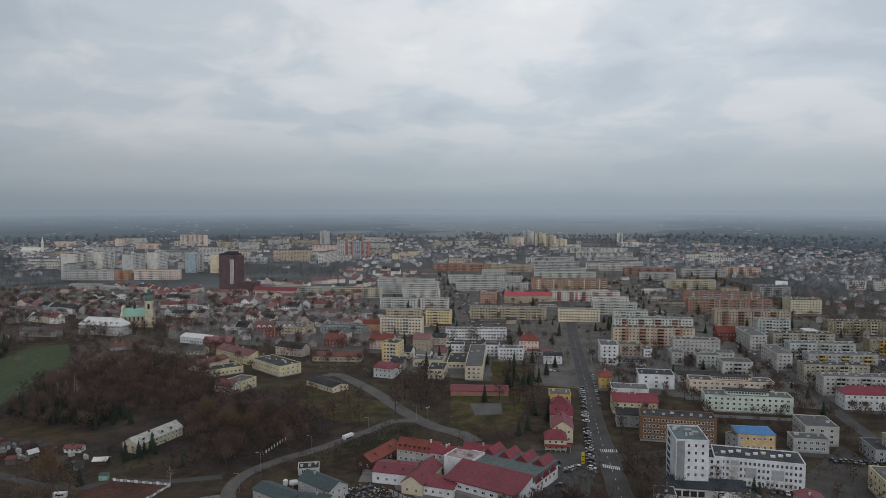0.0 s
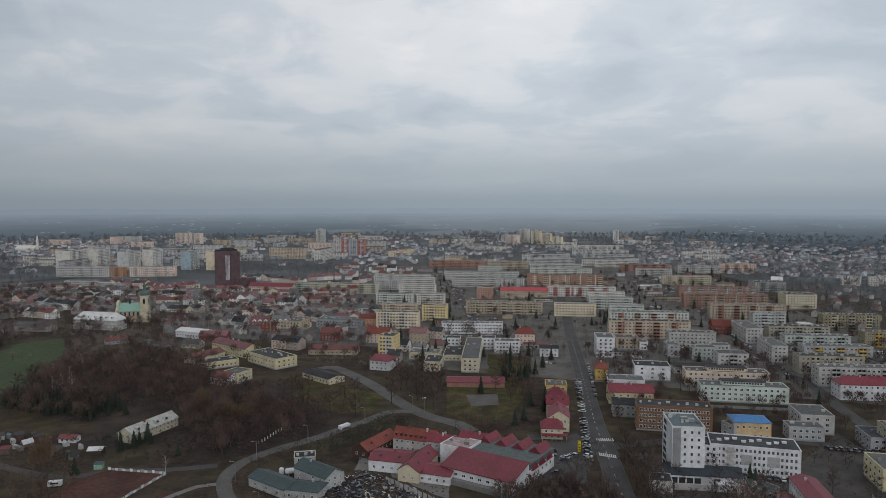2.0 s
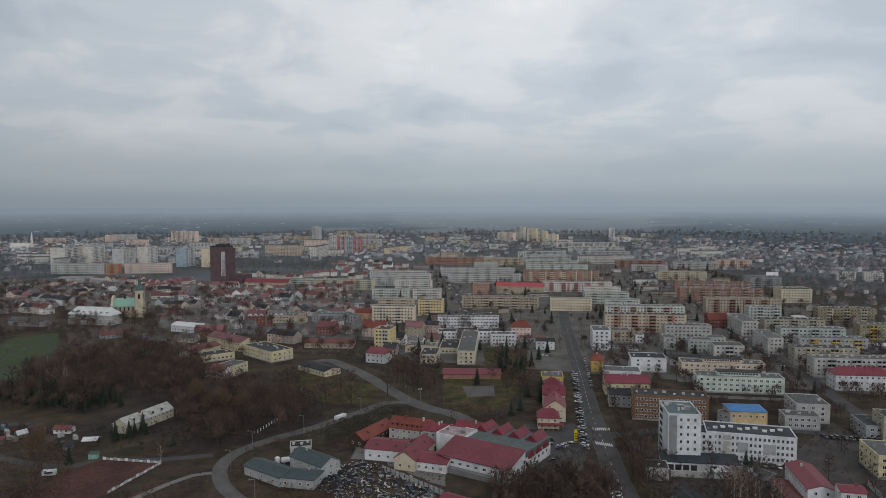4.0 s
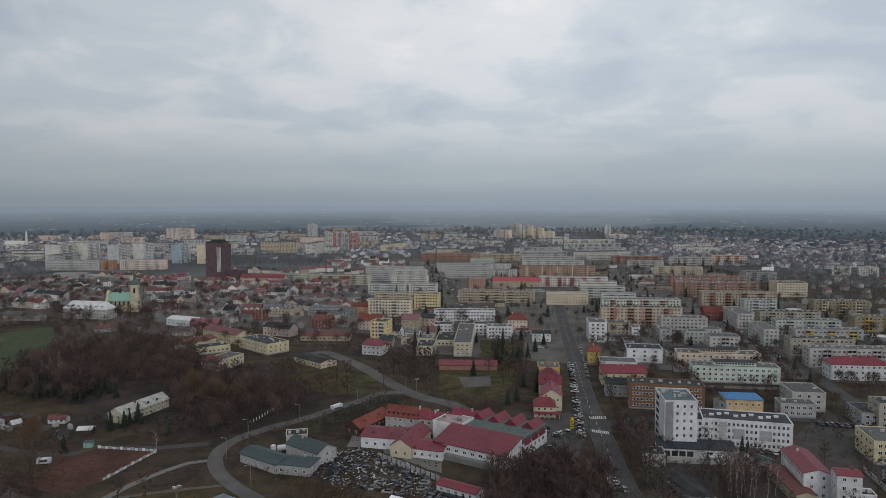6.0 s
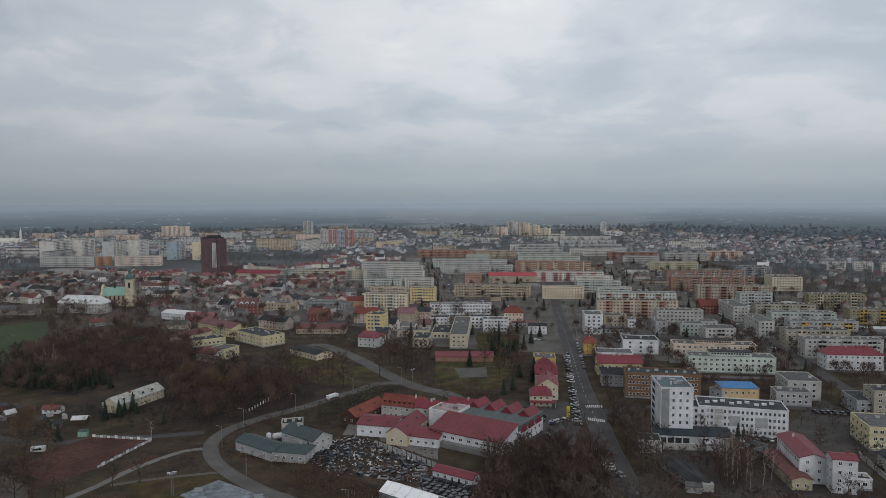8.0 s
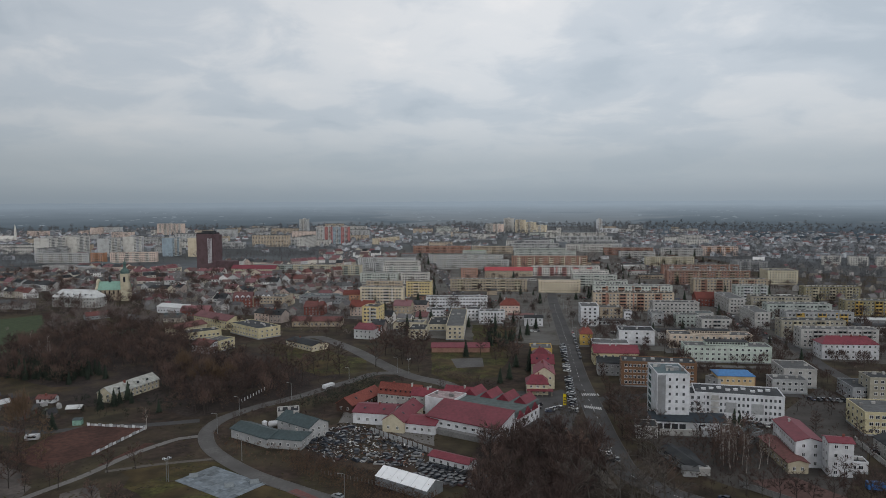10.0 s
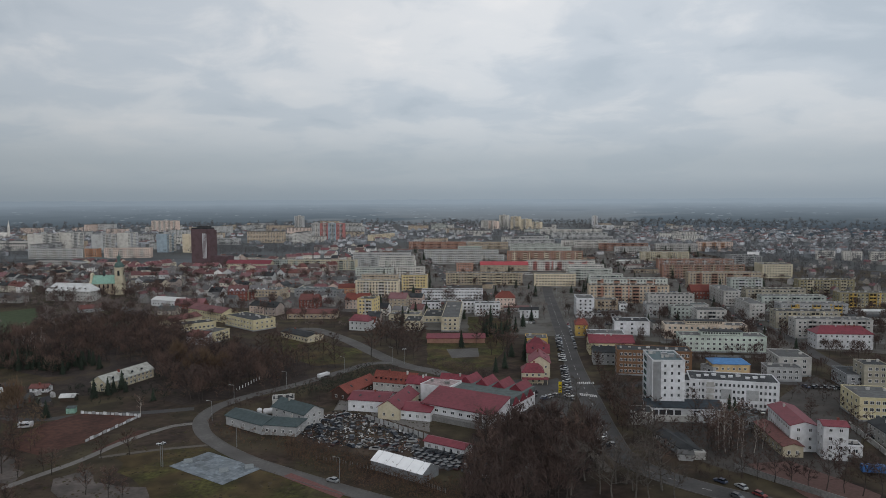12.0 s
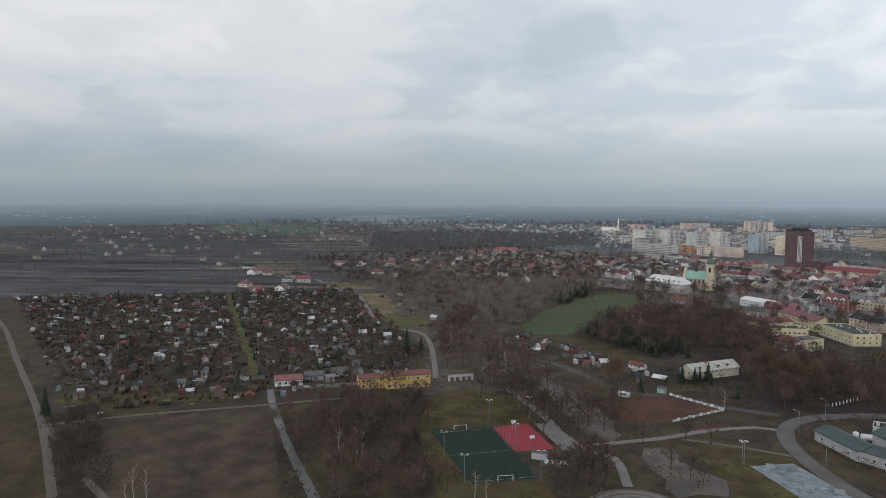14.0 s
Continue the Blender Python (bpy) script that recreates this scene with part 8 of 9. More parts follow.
RIVERW = [(-339.6, 318.5), (-371.4, 384.7), (-300.7, 332.5), (-230.6, 295.9), (-179.0, 245.7), (-206.4, 256.2), (-243.2, 264.3), (-257.3, 249.2)]
grove(RIVERW, 22, 6.0, 86, [LIMES, OAKS, BIRCHES], 0.95, "trees by the old river")
thicket("river_trees", scatter(RIVERW, 90, 4.0, 87), LIGHT, 0.85, BARK, REDTWIGS, "bare trees by the old river")
for q in range(12):
    a, b = (-224.3, 251.9), (-144.8, 202.2)
    f = q / 13.5
    plant(LIMES, a[0] + (b[0] - a[0]) * f - 4, a[1] + (b[1] - a[1]) * f - 1, 0.8, "avenue trees by the park path")
    plant(OAKS, a[0] + (b[0] - a[0]) * f + 5, a[1] + (b[1] - a[1]) * f + 3, 0.8, "avenue trees by the park path")
grove([(-179.0, 245.7), (-175.2, 275.6), (-145.6, 237.4), (-148.9, 215.1)], 14, 6.0, 88, [LIMES, OAKS], 0.75, "park trees")
grove([(-135.5, 189.2), (-125.0, 200.3), (-111.9, 170.4), (-123.3, 158.2)], 14, 4.5, 89, [OAKS, LIMES], 0.85, "park trees")
for px in ((-271.4, 234.0), (-276.9, 246.1), (-250.6, 208.8), (-213.4, 228.0), (-286.9, 235.3)):
    plant(OAKS, *px, 0.9, "trees by the manor")
for px in ((-306.8, 264.7), (-306.8, 276.0)):
    plant(FIRS, *px, 0.8, "firs by the manor")
BELT = [(-386.3, 368.5), (-464.3, 505.4), (-438.8, 601.7), (-401.1, 608.4), (-349.9, 449.0), (-300.5, 360.9), (-318.8, 341.1)]
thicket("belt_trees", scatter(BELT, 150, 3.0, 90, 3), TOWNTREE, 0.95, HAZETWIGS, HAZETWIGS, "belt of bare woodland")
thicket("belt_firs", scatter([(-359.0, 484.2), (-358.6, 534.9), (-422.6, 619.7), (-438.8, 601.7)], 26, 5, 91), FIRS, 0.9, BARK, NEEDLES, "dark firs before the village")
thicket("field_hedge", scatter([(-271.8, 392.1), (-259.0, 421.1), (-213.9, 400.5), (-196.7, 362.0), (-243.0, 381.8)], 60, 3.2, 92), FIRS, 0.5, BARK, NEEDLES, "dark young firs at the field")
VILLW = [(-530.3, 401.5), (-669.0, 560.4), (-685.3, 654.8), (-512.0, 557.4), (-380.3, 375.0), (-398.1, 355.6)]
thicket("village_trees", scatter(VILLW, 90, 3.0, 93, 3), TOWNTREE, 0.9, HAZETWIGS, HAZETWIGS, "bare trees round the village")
for x, y in scatter(GARDENS, 64, 12.0, 94, 1.5):
    plant(trd.choice((SMALLS, SMALLS, SMALLS, THUJAS)), x, y, 1.0, "garden trees")
thicket("garden_shrubs", scatter(GARDENS, 760, 3.4, 95, 0.8), [(None, None, clump(4.2 + 0.7 * k, 410 + k, 90, 0.013, 0.12)) for k in range(4)], 1.05, BARK, TWIGS, "bare shrubs and fruit trees of the gardens")
for q in range(9):
    a, b = (-579.9, 290.9), (-325.5, 175.9)
    f = q / 8
    plant(FIRS, a[0] + (b[0] - a[0]) * f + 6, a[1] + (b[1] - a[1]) * f, 0.42, "firs along the garden lane")
for px in ((-628.3, 212.2), (-542.0, 161.9), (-320.6, 77.1), (-351.4, 148.0), (-301.8, 154.0), (-316.3, 222.9), (-381.8, 133.3)):
    plant(FIRS, *px, 0.7, "firs in the gardens")

# church square, town and estate
grove([(-345, 655), (-300, 655), (-292, 640), (-345, 622), (-375, 630)], 16, 6, 96, [OAKS, LIMES], 0.9, "trees before the church", gap=0.5)
thicket("church_trees", scatter([(-300, 640), (-262, 650), (-270, 690), (-300, 690)], 22, 4.5, 97, 1), LIGHT, 0.9, BARK, REDTWIGS, "reddish bare trees beside the church")
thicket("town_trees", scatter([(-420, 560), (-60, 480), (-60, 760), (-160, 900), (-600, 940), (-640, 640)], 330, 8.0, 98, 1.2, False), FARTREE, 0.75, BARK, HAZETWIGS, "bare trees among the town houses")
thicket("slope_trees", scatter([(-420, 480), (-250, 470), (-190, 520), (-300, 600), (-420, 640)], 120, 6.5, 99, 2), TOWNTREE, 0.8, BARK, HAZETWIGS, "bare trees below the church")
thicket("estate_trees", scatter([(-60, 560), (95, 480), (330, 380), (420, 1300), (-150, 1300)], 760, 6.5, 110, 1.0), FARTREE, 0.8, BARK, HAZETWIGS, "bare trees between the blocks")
thicket("estate_near_trees", scatter([(100, 380), (240, 310), (330, 300), (340, 520), (110, 570)], 300, 4.5, 111, 1.0), TOWNTREE, 0.7, BARK, TWIGS, "bare trees between the blocks")
for q in range(24):
    f = q / 23
    x, y = 94 - 32 * f, 520 - 250 * f
    plant(LIMES, x + 9.5, y + trd.uniform(-2, 2), 0.62, "street trees of the avenue")
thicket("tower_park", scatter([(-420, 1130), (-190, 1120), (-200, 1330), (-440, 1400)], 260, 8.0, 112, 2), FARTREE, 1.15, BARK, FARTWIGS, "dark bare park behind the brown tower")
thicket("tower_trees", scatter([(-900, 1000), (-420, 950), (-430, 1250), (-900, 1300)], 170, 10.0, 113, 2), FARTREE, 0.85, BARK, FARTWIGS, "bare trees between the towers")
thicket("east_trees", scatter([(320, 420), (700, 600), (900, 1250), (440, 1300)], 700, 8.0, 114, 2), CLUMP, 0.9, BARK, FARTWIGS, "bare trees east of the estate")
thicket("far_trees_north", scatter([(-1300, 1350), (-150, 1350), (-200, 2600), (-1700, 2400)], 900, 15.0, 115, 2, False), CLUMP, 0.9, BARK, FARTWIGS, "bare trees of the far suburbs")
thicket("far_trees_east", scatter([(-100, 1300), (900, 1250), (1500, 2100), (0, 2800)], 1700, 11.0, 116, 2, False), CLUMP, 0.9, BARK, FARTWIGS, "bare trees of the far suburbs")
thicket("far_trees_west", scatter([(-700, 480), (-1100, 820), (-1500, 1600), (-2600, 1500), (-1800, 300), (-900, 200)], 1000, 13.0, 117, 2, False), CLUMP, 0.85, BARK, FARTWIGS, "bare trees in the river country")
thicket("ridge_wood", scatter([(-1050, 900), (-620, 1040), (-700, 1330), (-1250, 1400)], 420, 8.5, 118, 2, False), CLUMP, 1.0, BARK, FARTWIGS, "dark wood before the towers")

# the belt's slate twigs are lightened too, with haze in the colour
thicket("far_belt", scatter([(-893, 690), (-1338, 1051), (-1323, 1350), (-1070, 1307), (-996, 1484), (-736, 1107), (-801, 1028), (-841, 900), (-870, 740)], 1300, 8.0, 119, 2, False), CLUMP, 0.95, BARK, surface("hazed_slate_twigs", (0.100, 0.104, 0.112), 0.95, grain=0.2, amount=0.3, bump=0.0), "dark belt of bare wood behind the village")
thicket("village_crowns", scatter([(-880, 560), (-600, 440), (-400, 600), (-470, 760), (-640, 980), (-860, 900)], 520, 8.0, 120, 2.0, False), TOWNTREE, 0.72, BARK, TWIGS, "bare trees round the village houses")
hdg = random.Random(71)
places = []
for q in range(120):
    a0, r0 = radians(hdg.uniform(-80, -40)), hdg.uniform(700, 1900)
    x, y, t = r0 * math.sin(a0), r0 * math.cos(a0), radians(hdg.choice((40, 44, 48, 44, 130)))
    for k in range(hdg.randint(14, 60)):
        places.append((x + math.cos(t) * k * 5 + hdg.uniform(-3, 3), y + math.sin(t) * k * 5 + hdg.uniform(-3, 3)))
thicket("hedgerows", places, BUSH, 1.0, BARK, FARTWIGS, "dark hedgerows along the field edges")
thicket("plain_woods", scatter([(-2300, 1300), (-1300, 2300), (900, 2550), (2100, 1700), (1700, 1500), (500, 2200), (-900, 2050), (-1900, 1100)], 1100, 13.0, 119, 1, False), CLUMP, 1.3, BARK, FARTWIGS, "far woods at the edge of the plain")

thicket("field_firs", scatter([(-290, 408), (-256, 411), (-214, 400), (-197, 372), (-230, 372), (-267, 388)], 60, 4.0, 181, 0.8), FIRS, 0.6, BARK, NEEDLES, "dense row of dark conifers beside the green field")
thicket("bank_crowns", scatter([(-604, 494), (-555, 592), (-443, 555), (-345, 440), (-334, 401), (-352, 360), (-438, 388)], 110, 8.0, 182, 1.5), TOWNTREE, 0.7, BARK, REDTWIGS, "brown crowns of bare trees on the bank of the stream")
thicket("plot_shrubs", scatter(PLOTS2, 40, 4.5, 183, 1.0), BUSH, 0.9, BARK, TWIGS, "dark bushes between the garden plots")
thicket("estate_firs", scatter([(-60, 560), (95, 480), (330, 300), (420, 1200), (-130, 1200)], 150, 12.0, 174, 1.5), FIRS, 0.72, BARK, NEEDLES, "dark conifers between the blocks")
thicket("estate_crowns", scatter([(-60, 600), (95, 520), (330, 330), (420, 1100), (-110, 1100)], 420, 7.0, 175, 1.5), TOWNTREE, 0.62, BARK, TWIGS, "dark bare trees between the blocks")
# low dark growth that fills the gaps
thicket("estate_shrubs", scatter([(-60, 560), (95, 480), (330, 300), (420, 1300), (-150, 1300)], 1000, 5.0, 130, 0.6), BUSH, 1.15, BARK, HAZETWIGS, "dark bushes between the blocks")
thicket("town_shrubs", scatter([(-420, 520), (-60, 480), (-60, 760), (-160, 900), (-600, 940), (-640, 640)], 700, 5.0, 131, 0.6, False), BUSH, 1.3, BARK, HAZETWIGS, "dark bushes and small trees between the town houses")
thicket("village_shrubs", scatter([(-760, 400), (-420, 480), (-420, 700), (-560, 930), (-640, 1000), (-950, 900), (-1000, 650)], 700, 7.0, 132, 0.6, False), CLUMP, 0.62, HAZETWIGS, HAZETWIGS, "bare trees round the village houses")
thicket("garden_bushes", scatter(GARDENS, 1700, 2.2, 133, 0.3), BUSH, 0.8, BARK, TWIGS, "dark bushes between the garden plots")
thicket("garden_evergreens", scatter(GARDENS, 200, 6.0, 134, 0.6), BUSH, 1.1, BARK, NEEDLES, "dark evergreen bushes of the gardens")
thicket("east_shrubs", scatter([(330, 400), (700, 600), (900, 1250), (440, 1300)], 500, 9.0, 135, 1.0, False), BUSH, 1.5, BARK, FARTWIGS, "dark bushes east of the estate")
YARDS = [(82.8, 324.3), (108.9, 314.3), (155.3, 313.3), (192.5, 353.8), (209.3, 321.6), (140.0, 213.2), (98.4, 227.6), (82.6, 249.2)]
thicket("yard_trees", scatter(YARDS, 55, 4.5, 136, 1.0), LIGHT, 0.62, BARK, TWIGS, "bare trees in the yards")
thicket("yard_bushes", scatter(YARDS, 120, 2.6, 137, 0.5), BUSH, 0.6, BARK, TWIGS, "dark bushes in the yards")
thicket("guest_bushes", scatter([(-179.8, 330.1), (-146.8, 356.0), (-118.7, 319.2), (-132.3, 301.9), (-164.8, 306.8)], 70, 2.6, 138, 0.4), BUSH, 0.8, BARK, NEEDLES, "dark evergreen bushes round the guest house")
thicket("hall_bushes", scatter([(-76.4, 307.5), (-52.7, 353.8), (-24.3, 364.9), (26.7, 325.6), (27.9, 283.0), (18.5, 250.3), (-0.2, 283.5)], 90, 2.8, 139, 0.5), BUSH, 0.6, BARK, TWIGS, "dark bushes by the workshop halls")

# tall pale trees that hang over the avenue's end
for px in ((49.5, 211.2), (52.3, 206.2), (59.7, 218.9), (59.6, 207.8), (63.2, 205.3), (69.6, 213.4), (71.2, 206.0), (62.2, 235.8), (66.3, 228.1), (59.6, 243.9), (69.5, 258.4), (74.4, 249.3), (46.9, 221.3), (40.2, 210.5)):
    if clear_of(*px, 0.6):
        plant(PALES, *px, 1.25, "tall pale trees by the avenue")
for px in ((101.5, 248.8), (104.1, 251.1), (105.7, 249.9), (108.4, 252.8), (102.8, 245.9), (108.3, 248.7)):
    plant(BIRCHES, *px, 1.25, "tall birches in the yard")
for q in range(12):
    a, b = (-579.9, 290.9), (-325.5, 175.9)
    f = q / 11
    side = 4.2 if q % 2 else -4.2
    plant(THUJAS, a[0] + (b[0] - a[0]) * f + side, a[1] + (b[1] - a[1]) * f, 0.5, "thujas along the garden lane")
thicket("east_bushes", scatter([(80.8, 243.5), (102.9, 243.1), (98.1, 218.3), (85.4, 218.5)], 50, 2.4, 150, 0.5), BUSH, 0.6, BARK, TWIGS, "dark bushes behind the avenue")
thicket("right_estate_trees", scatter([(225, 300), (420, 280), (480, 560), (260, 560)], 230, 4.5, 151, 0.8), TOWNTREE, 0.72, BARK, TWIGS, "bare trees between the blocks")
scr = random.Random(152)
REEDS = [(-618.8, 438.2), (-602.5, 472.0), (-514.0, 419.6), (-442.1, 369.7), (-369.6, 332.8), (-370.1, 309.3), (-413.9, 330.3), (-523.7, 396.5)]
SCRUBLAND = [(-427.6, 323.4), (-598.4, 461.0), (-695.5, 643.2), (-574.2, 667.5), (-434.7, 606.2), (-341.7, 417.2), (-298.2, 335.2), (-223.0, 286.1), (-211.1, 237.1), (-227.2, 219.9), (-324.4, 306.8)]
xs, ys = [p[0] for p in SCRUBLAND], [p[1] for p in SCRUBLAND]
spots = [(scr.uniform(min(xs), max(xs)), scr.uniform(min(ys), max(ys))) for q in range(3000)]
open_land = [p for p in spots if inside(*p, SCRUBLAND) and noise.noise((p[0] * 0.03, p[1] * 0.03, 8)) > 0.02 and clear_of(*p, 1.0) and not inside(*p, REEDS)]
thicket("scrubland", open_land[::2], TOWNTREE, 0.55, BARK, REDTWIGS, "reddish-brown bare scrub and small trees")
thicket("grey_scrubland", open_land[1::2], CLUMP, 0.6, BARK, HAZETWIGS, "grey-brown bare scrub and small trees")
thicket("town_crowns", scatter([(-420, 540), (-60, 480), (-60, 760), (-160, 900), (-600, 940), (-640, 640)], 420, 4.0, 153, 0.2, False), TOWNTREE, 0.8, BARK, TWIGS, "bare trees in the yards of the town")
VERGE = [(-59.2, 258.9), (-46.2, 252.6), (-25.9, 238.8), (-15.5, 230.5), (-2.0, 218.9), (10.6, 215.2), (8.3, 203.0), (-13.8, 204.8), (-33.4, 222.2), (-55.3, 241.5)]
thicket("verge_scrub", scatter(VERGE, 240, 1.7, 155, 0.6), SCRUB, 0.44, BARK, RUSSET, "russet bare scrub between the scrapyard and the road")
thicket("loop_scrub", scatter([(-95.7, 281.7), (-78.6, 270.9), (-57.0, 263.9), (-57.3, 245.9), (-76.2, 254.9), (-92.2, 267.8)], 60, 2.2, 156, 0.8), BUSH, 0.45, BARK, RUSSET, "low russet scrub by the yard")
thicket("roadside_scrub", scatter([(-44.6, 384.7), (-29.5, 395.4), (-40.0, 371.5), (-61.1, 335.6), (-81.5, 307.6), (-92.7, 294.6), (-97.0, 304.5), (-84.8, 320.3), (-63.8, 350.7)], 130, 1.9, 157, 0.8), BUSH, 0.5, BARK, TWIGS, "dark bushes along the road")

# ---- cars ----
def car_model():
    root = thing("parked_car", "small family car parked outdoors", "car", 0, 0)
    s = Shape()
    s.side([(-2.15, 0.35), (2.1, 0.35), (2.15, 0.75), (1.15, 0.95), (-1.9, 1.0), (-2.2, 0.8)], -0.86, 0.86)
    s.side([(0.35, 1.42), (-1.35, 1.46), (-1.3, 1.52), (0.3, 1.48)], -0.72, 0.72)
    part("body", s, CARPAINT, root)
    s = Shape()
    s.side([(-1.85, 0.98), (1.15, 0.95), (0.35, 1.42), (-1.35, 1.46)], -0.76, 0.76)
    part("cabin_glass", s, GLASS, root)
    s = Shape()
    s.stick((-0.1, 0, 0), (0.1, 0, 0), 0.33, 0.33, 10)
    me = s.mesh("wheel", RUBBER)
    for x in (-0.8, 0.8):
        for y in (-1.35, 1.35):
            part("wheel", me, None, root, at=pose(x, y, 0.33))
    return root


def wreck_model():
    root = thing("scrapped_car", "stripped dark car wreck without wheels", "car wreck", 0, 0)
    s = Shape()
    s.side([(-2.15, 0.02), (2.1, 0.02), (2.15, 0.5), (1.15, 0.7), (-1.9, 0.75), (-2.2, 0.5)], -0.86, 0.86)
    part("body", s, surface("wreck_paint", (0.1, 0.1, 0.1), 0.6, grain=2.0, palette=[(0.04, 0.04, 0.045), (0.10, 0.10, 0.105), (0.025, 0.03, 0.04), (0.30, 0.30, 0.30), (0.06, 0.03, 0.03)]), root)
    s = Shape()
    s.side([(-1.85, 0.73), (1.15, 0.7), (0.35, 1.15), (-1.35, 1.2)], -0.76, 0.76)
    part("cabin", s, GLASS, root)
    return root


WRECK = wreck_model()
WRECK.matrix_basis = pose(-4, 246, 0.05, 0, 0, -33)
tagged(WRECK, group="wrecks at the scrapyard")
CAR = car_model()
CAR.matrix_basis = pose(*(95.1, 214.8), 0.1, 0, 0, 20)
cars = random.Random(12)


def park(x, y, turn, group="parked cars"):
    tagged(copy_thing(CAR, pose(x, y, 0.1, 0, 0, turn + cars.uniform(-4, 4) + cars.choice((0, 180)))), group=group)


tagged(CAR, group="parked cars")
for q in range(30):
    f = q / 29
    if cars.random() < 0.85:
        park(58.5 + 19 * f, 312 + 145 * f, 62, "cars parked along the avenue")
for q in range(9):
    park(92 - 11 * q / 9, 500 - 90 * q / 9, -7, "cars parked along the avenue")
for q in range(10):
    park(cars.uniform(38, 58), 318 + cars.uniform(-6, 6), cars.uniform(60, 120), "cars by the yellow sign")
for q in range(11):
    park(118 + q * 2.7, 296.5 - q * 0.75, -14, "cars in the hospital yard")
for q in range(12):
    park(176 + q * 2.8, 330 - q * 0.6, 20, "cars in the yard behind")
for q in range(4):
    park(61 + cars.uniform(-1, 1), 262 - q * 3.2, 80, "cars by the trees")
for px, a in (((90.3, 219.3), 35), ((98.3, 208.8), 35), ((90.8, 207.7), 35), ((-35.5, 221.7), 60), ((26.8, 288.3), 70), ((41.5, 296.7), 80), ((63.7, 252.4), 10), ((163.8, 259.8), 40)):
    park(*px, a)
for r in range(4):
    for q in range(9):
        if cars.random() < 0.9:
            copy_thing(WRECK, pose(-2.5 + q * 2.4 + r * 2.0, 244.5 - q * 1.55 - r * 4.6 + 3.2, 0.05, 0, 0, -33 + cars.uniform(-8, 8)))
s = Shape()
s.box(-3.6, 3.6, -1.25, 1.25, 0.7, 3.0, 0)
s.box(3.0, 3.62, -1.1, 1.1, 1.6, 2.7, 1)
for x in (-2.4, 2.4):
    for y in (-1.15, 1.15):
        s.stick((x, y - 0.15, 0.5), (x, y + 0.15, 0.5), 0.5, 0.5, 10, 2)
solid("blue_lorry", s, (surface("blue_paint", (0.03, 0.10, 0.26), 0.5), GLASS, RUBBER), "blue lorry parked in the yard", "lorry", at=pose(*(143.8, 225.9), 0.05, 0, 0, -10))
s = Shape()
s.box(-3.5, 3.5, -1.2, 1.2, 0.9, 1.1)
s.box(-3.4, 3.4, -1.15, 1.15, 1.1, 2.1)
for x in (-3.0, 3.0):
    s.stick((x, -1.0, 0.45), (x, 1.0, 0.45), 0.45, 0.45, 10)
solid("white_trailer", s, WHITE, "long white trailer on the roadside", "trailer", at=pose(*(-61.1, 355.2), 0.1, 0, 0, 55))

# traffic and parked cars far off, too small to tell apart
s = Shape()
for pts, half in ROADS[3:7]:
    for (x0, y0), (x1, y1) in zip(pts, pts[1:]):
        if y0 > 470 and y0 < 1900 and cars.random() < 0.8:
            t = math.atan2(y1 - y0, x1 - x0)
            for side in (-1, 1):
                if cars.random() < 0.6:
                    off = side * (half - cars.choice((1.0, 1.0, -2.5, 2.8)))
                    x, y = x0 - math.sin(t) * off, y0 + math.cos(t) * off
                    c, d = math.cos(t), math.sin(t)
                    s.prism([(x + c * u - d * v, y + d * u + c * v) for u, v in ((-2.1, -0.85), (2.1, -0.85), (2.1, 0.85), (-2.1, 0.85))], 0.35, 0.95)
                    s.prism([(x + c * u - d * v, y + d * u + c * v) for u, v in ((-1.5, -0.75), (0.7, -0.75), (0.7, 0.75), (-1.5, 0.75))], 0.95, 1.45)
LOTS = [(-40, 560), (90, 480), (240, 360), (320, 420), (390, 1100), (-110, 1150)]
for x, y in scatter(LOTS, 90, 16.0, 170, 4.0):
    for k in range(cars.randint(3, 7)):
        q = x + k * 2.6
        if clear_of(q, y, 2.5, False):
            s.prism([(q - 0.85, y - 2.1), (q + 0.85, y - 2.1), (q + 0.85, y + 2.1), (q - 0.85, y + 2.1)], 0.3, 0.95)
            s.prism([(q - 0.75, y - 1.5), (q + 0.75, y - 1.5), (q + 0.75, y + 0.7), (q - 0.75, y + 0.7)], 0.95, 1.45)
solid("distant_cars", s, surface("far_car_paint", (0.2, 0.2, 0.2), 0.4, grain=1.0, by_island=True, bump=0.0, palette=[(0.40, 0.41, 0.42), (0.03, 0.03, 0.035), (0.18, 0.19, 0.20), (0.55, 0.55, 0.54), (0.05, 0.06, 0.10), (0.20, 0.03, 0.03), (0.08, 0.085, 0.09)]), "rows of parked cars far off", "cars", kind="stuff")

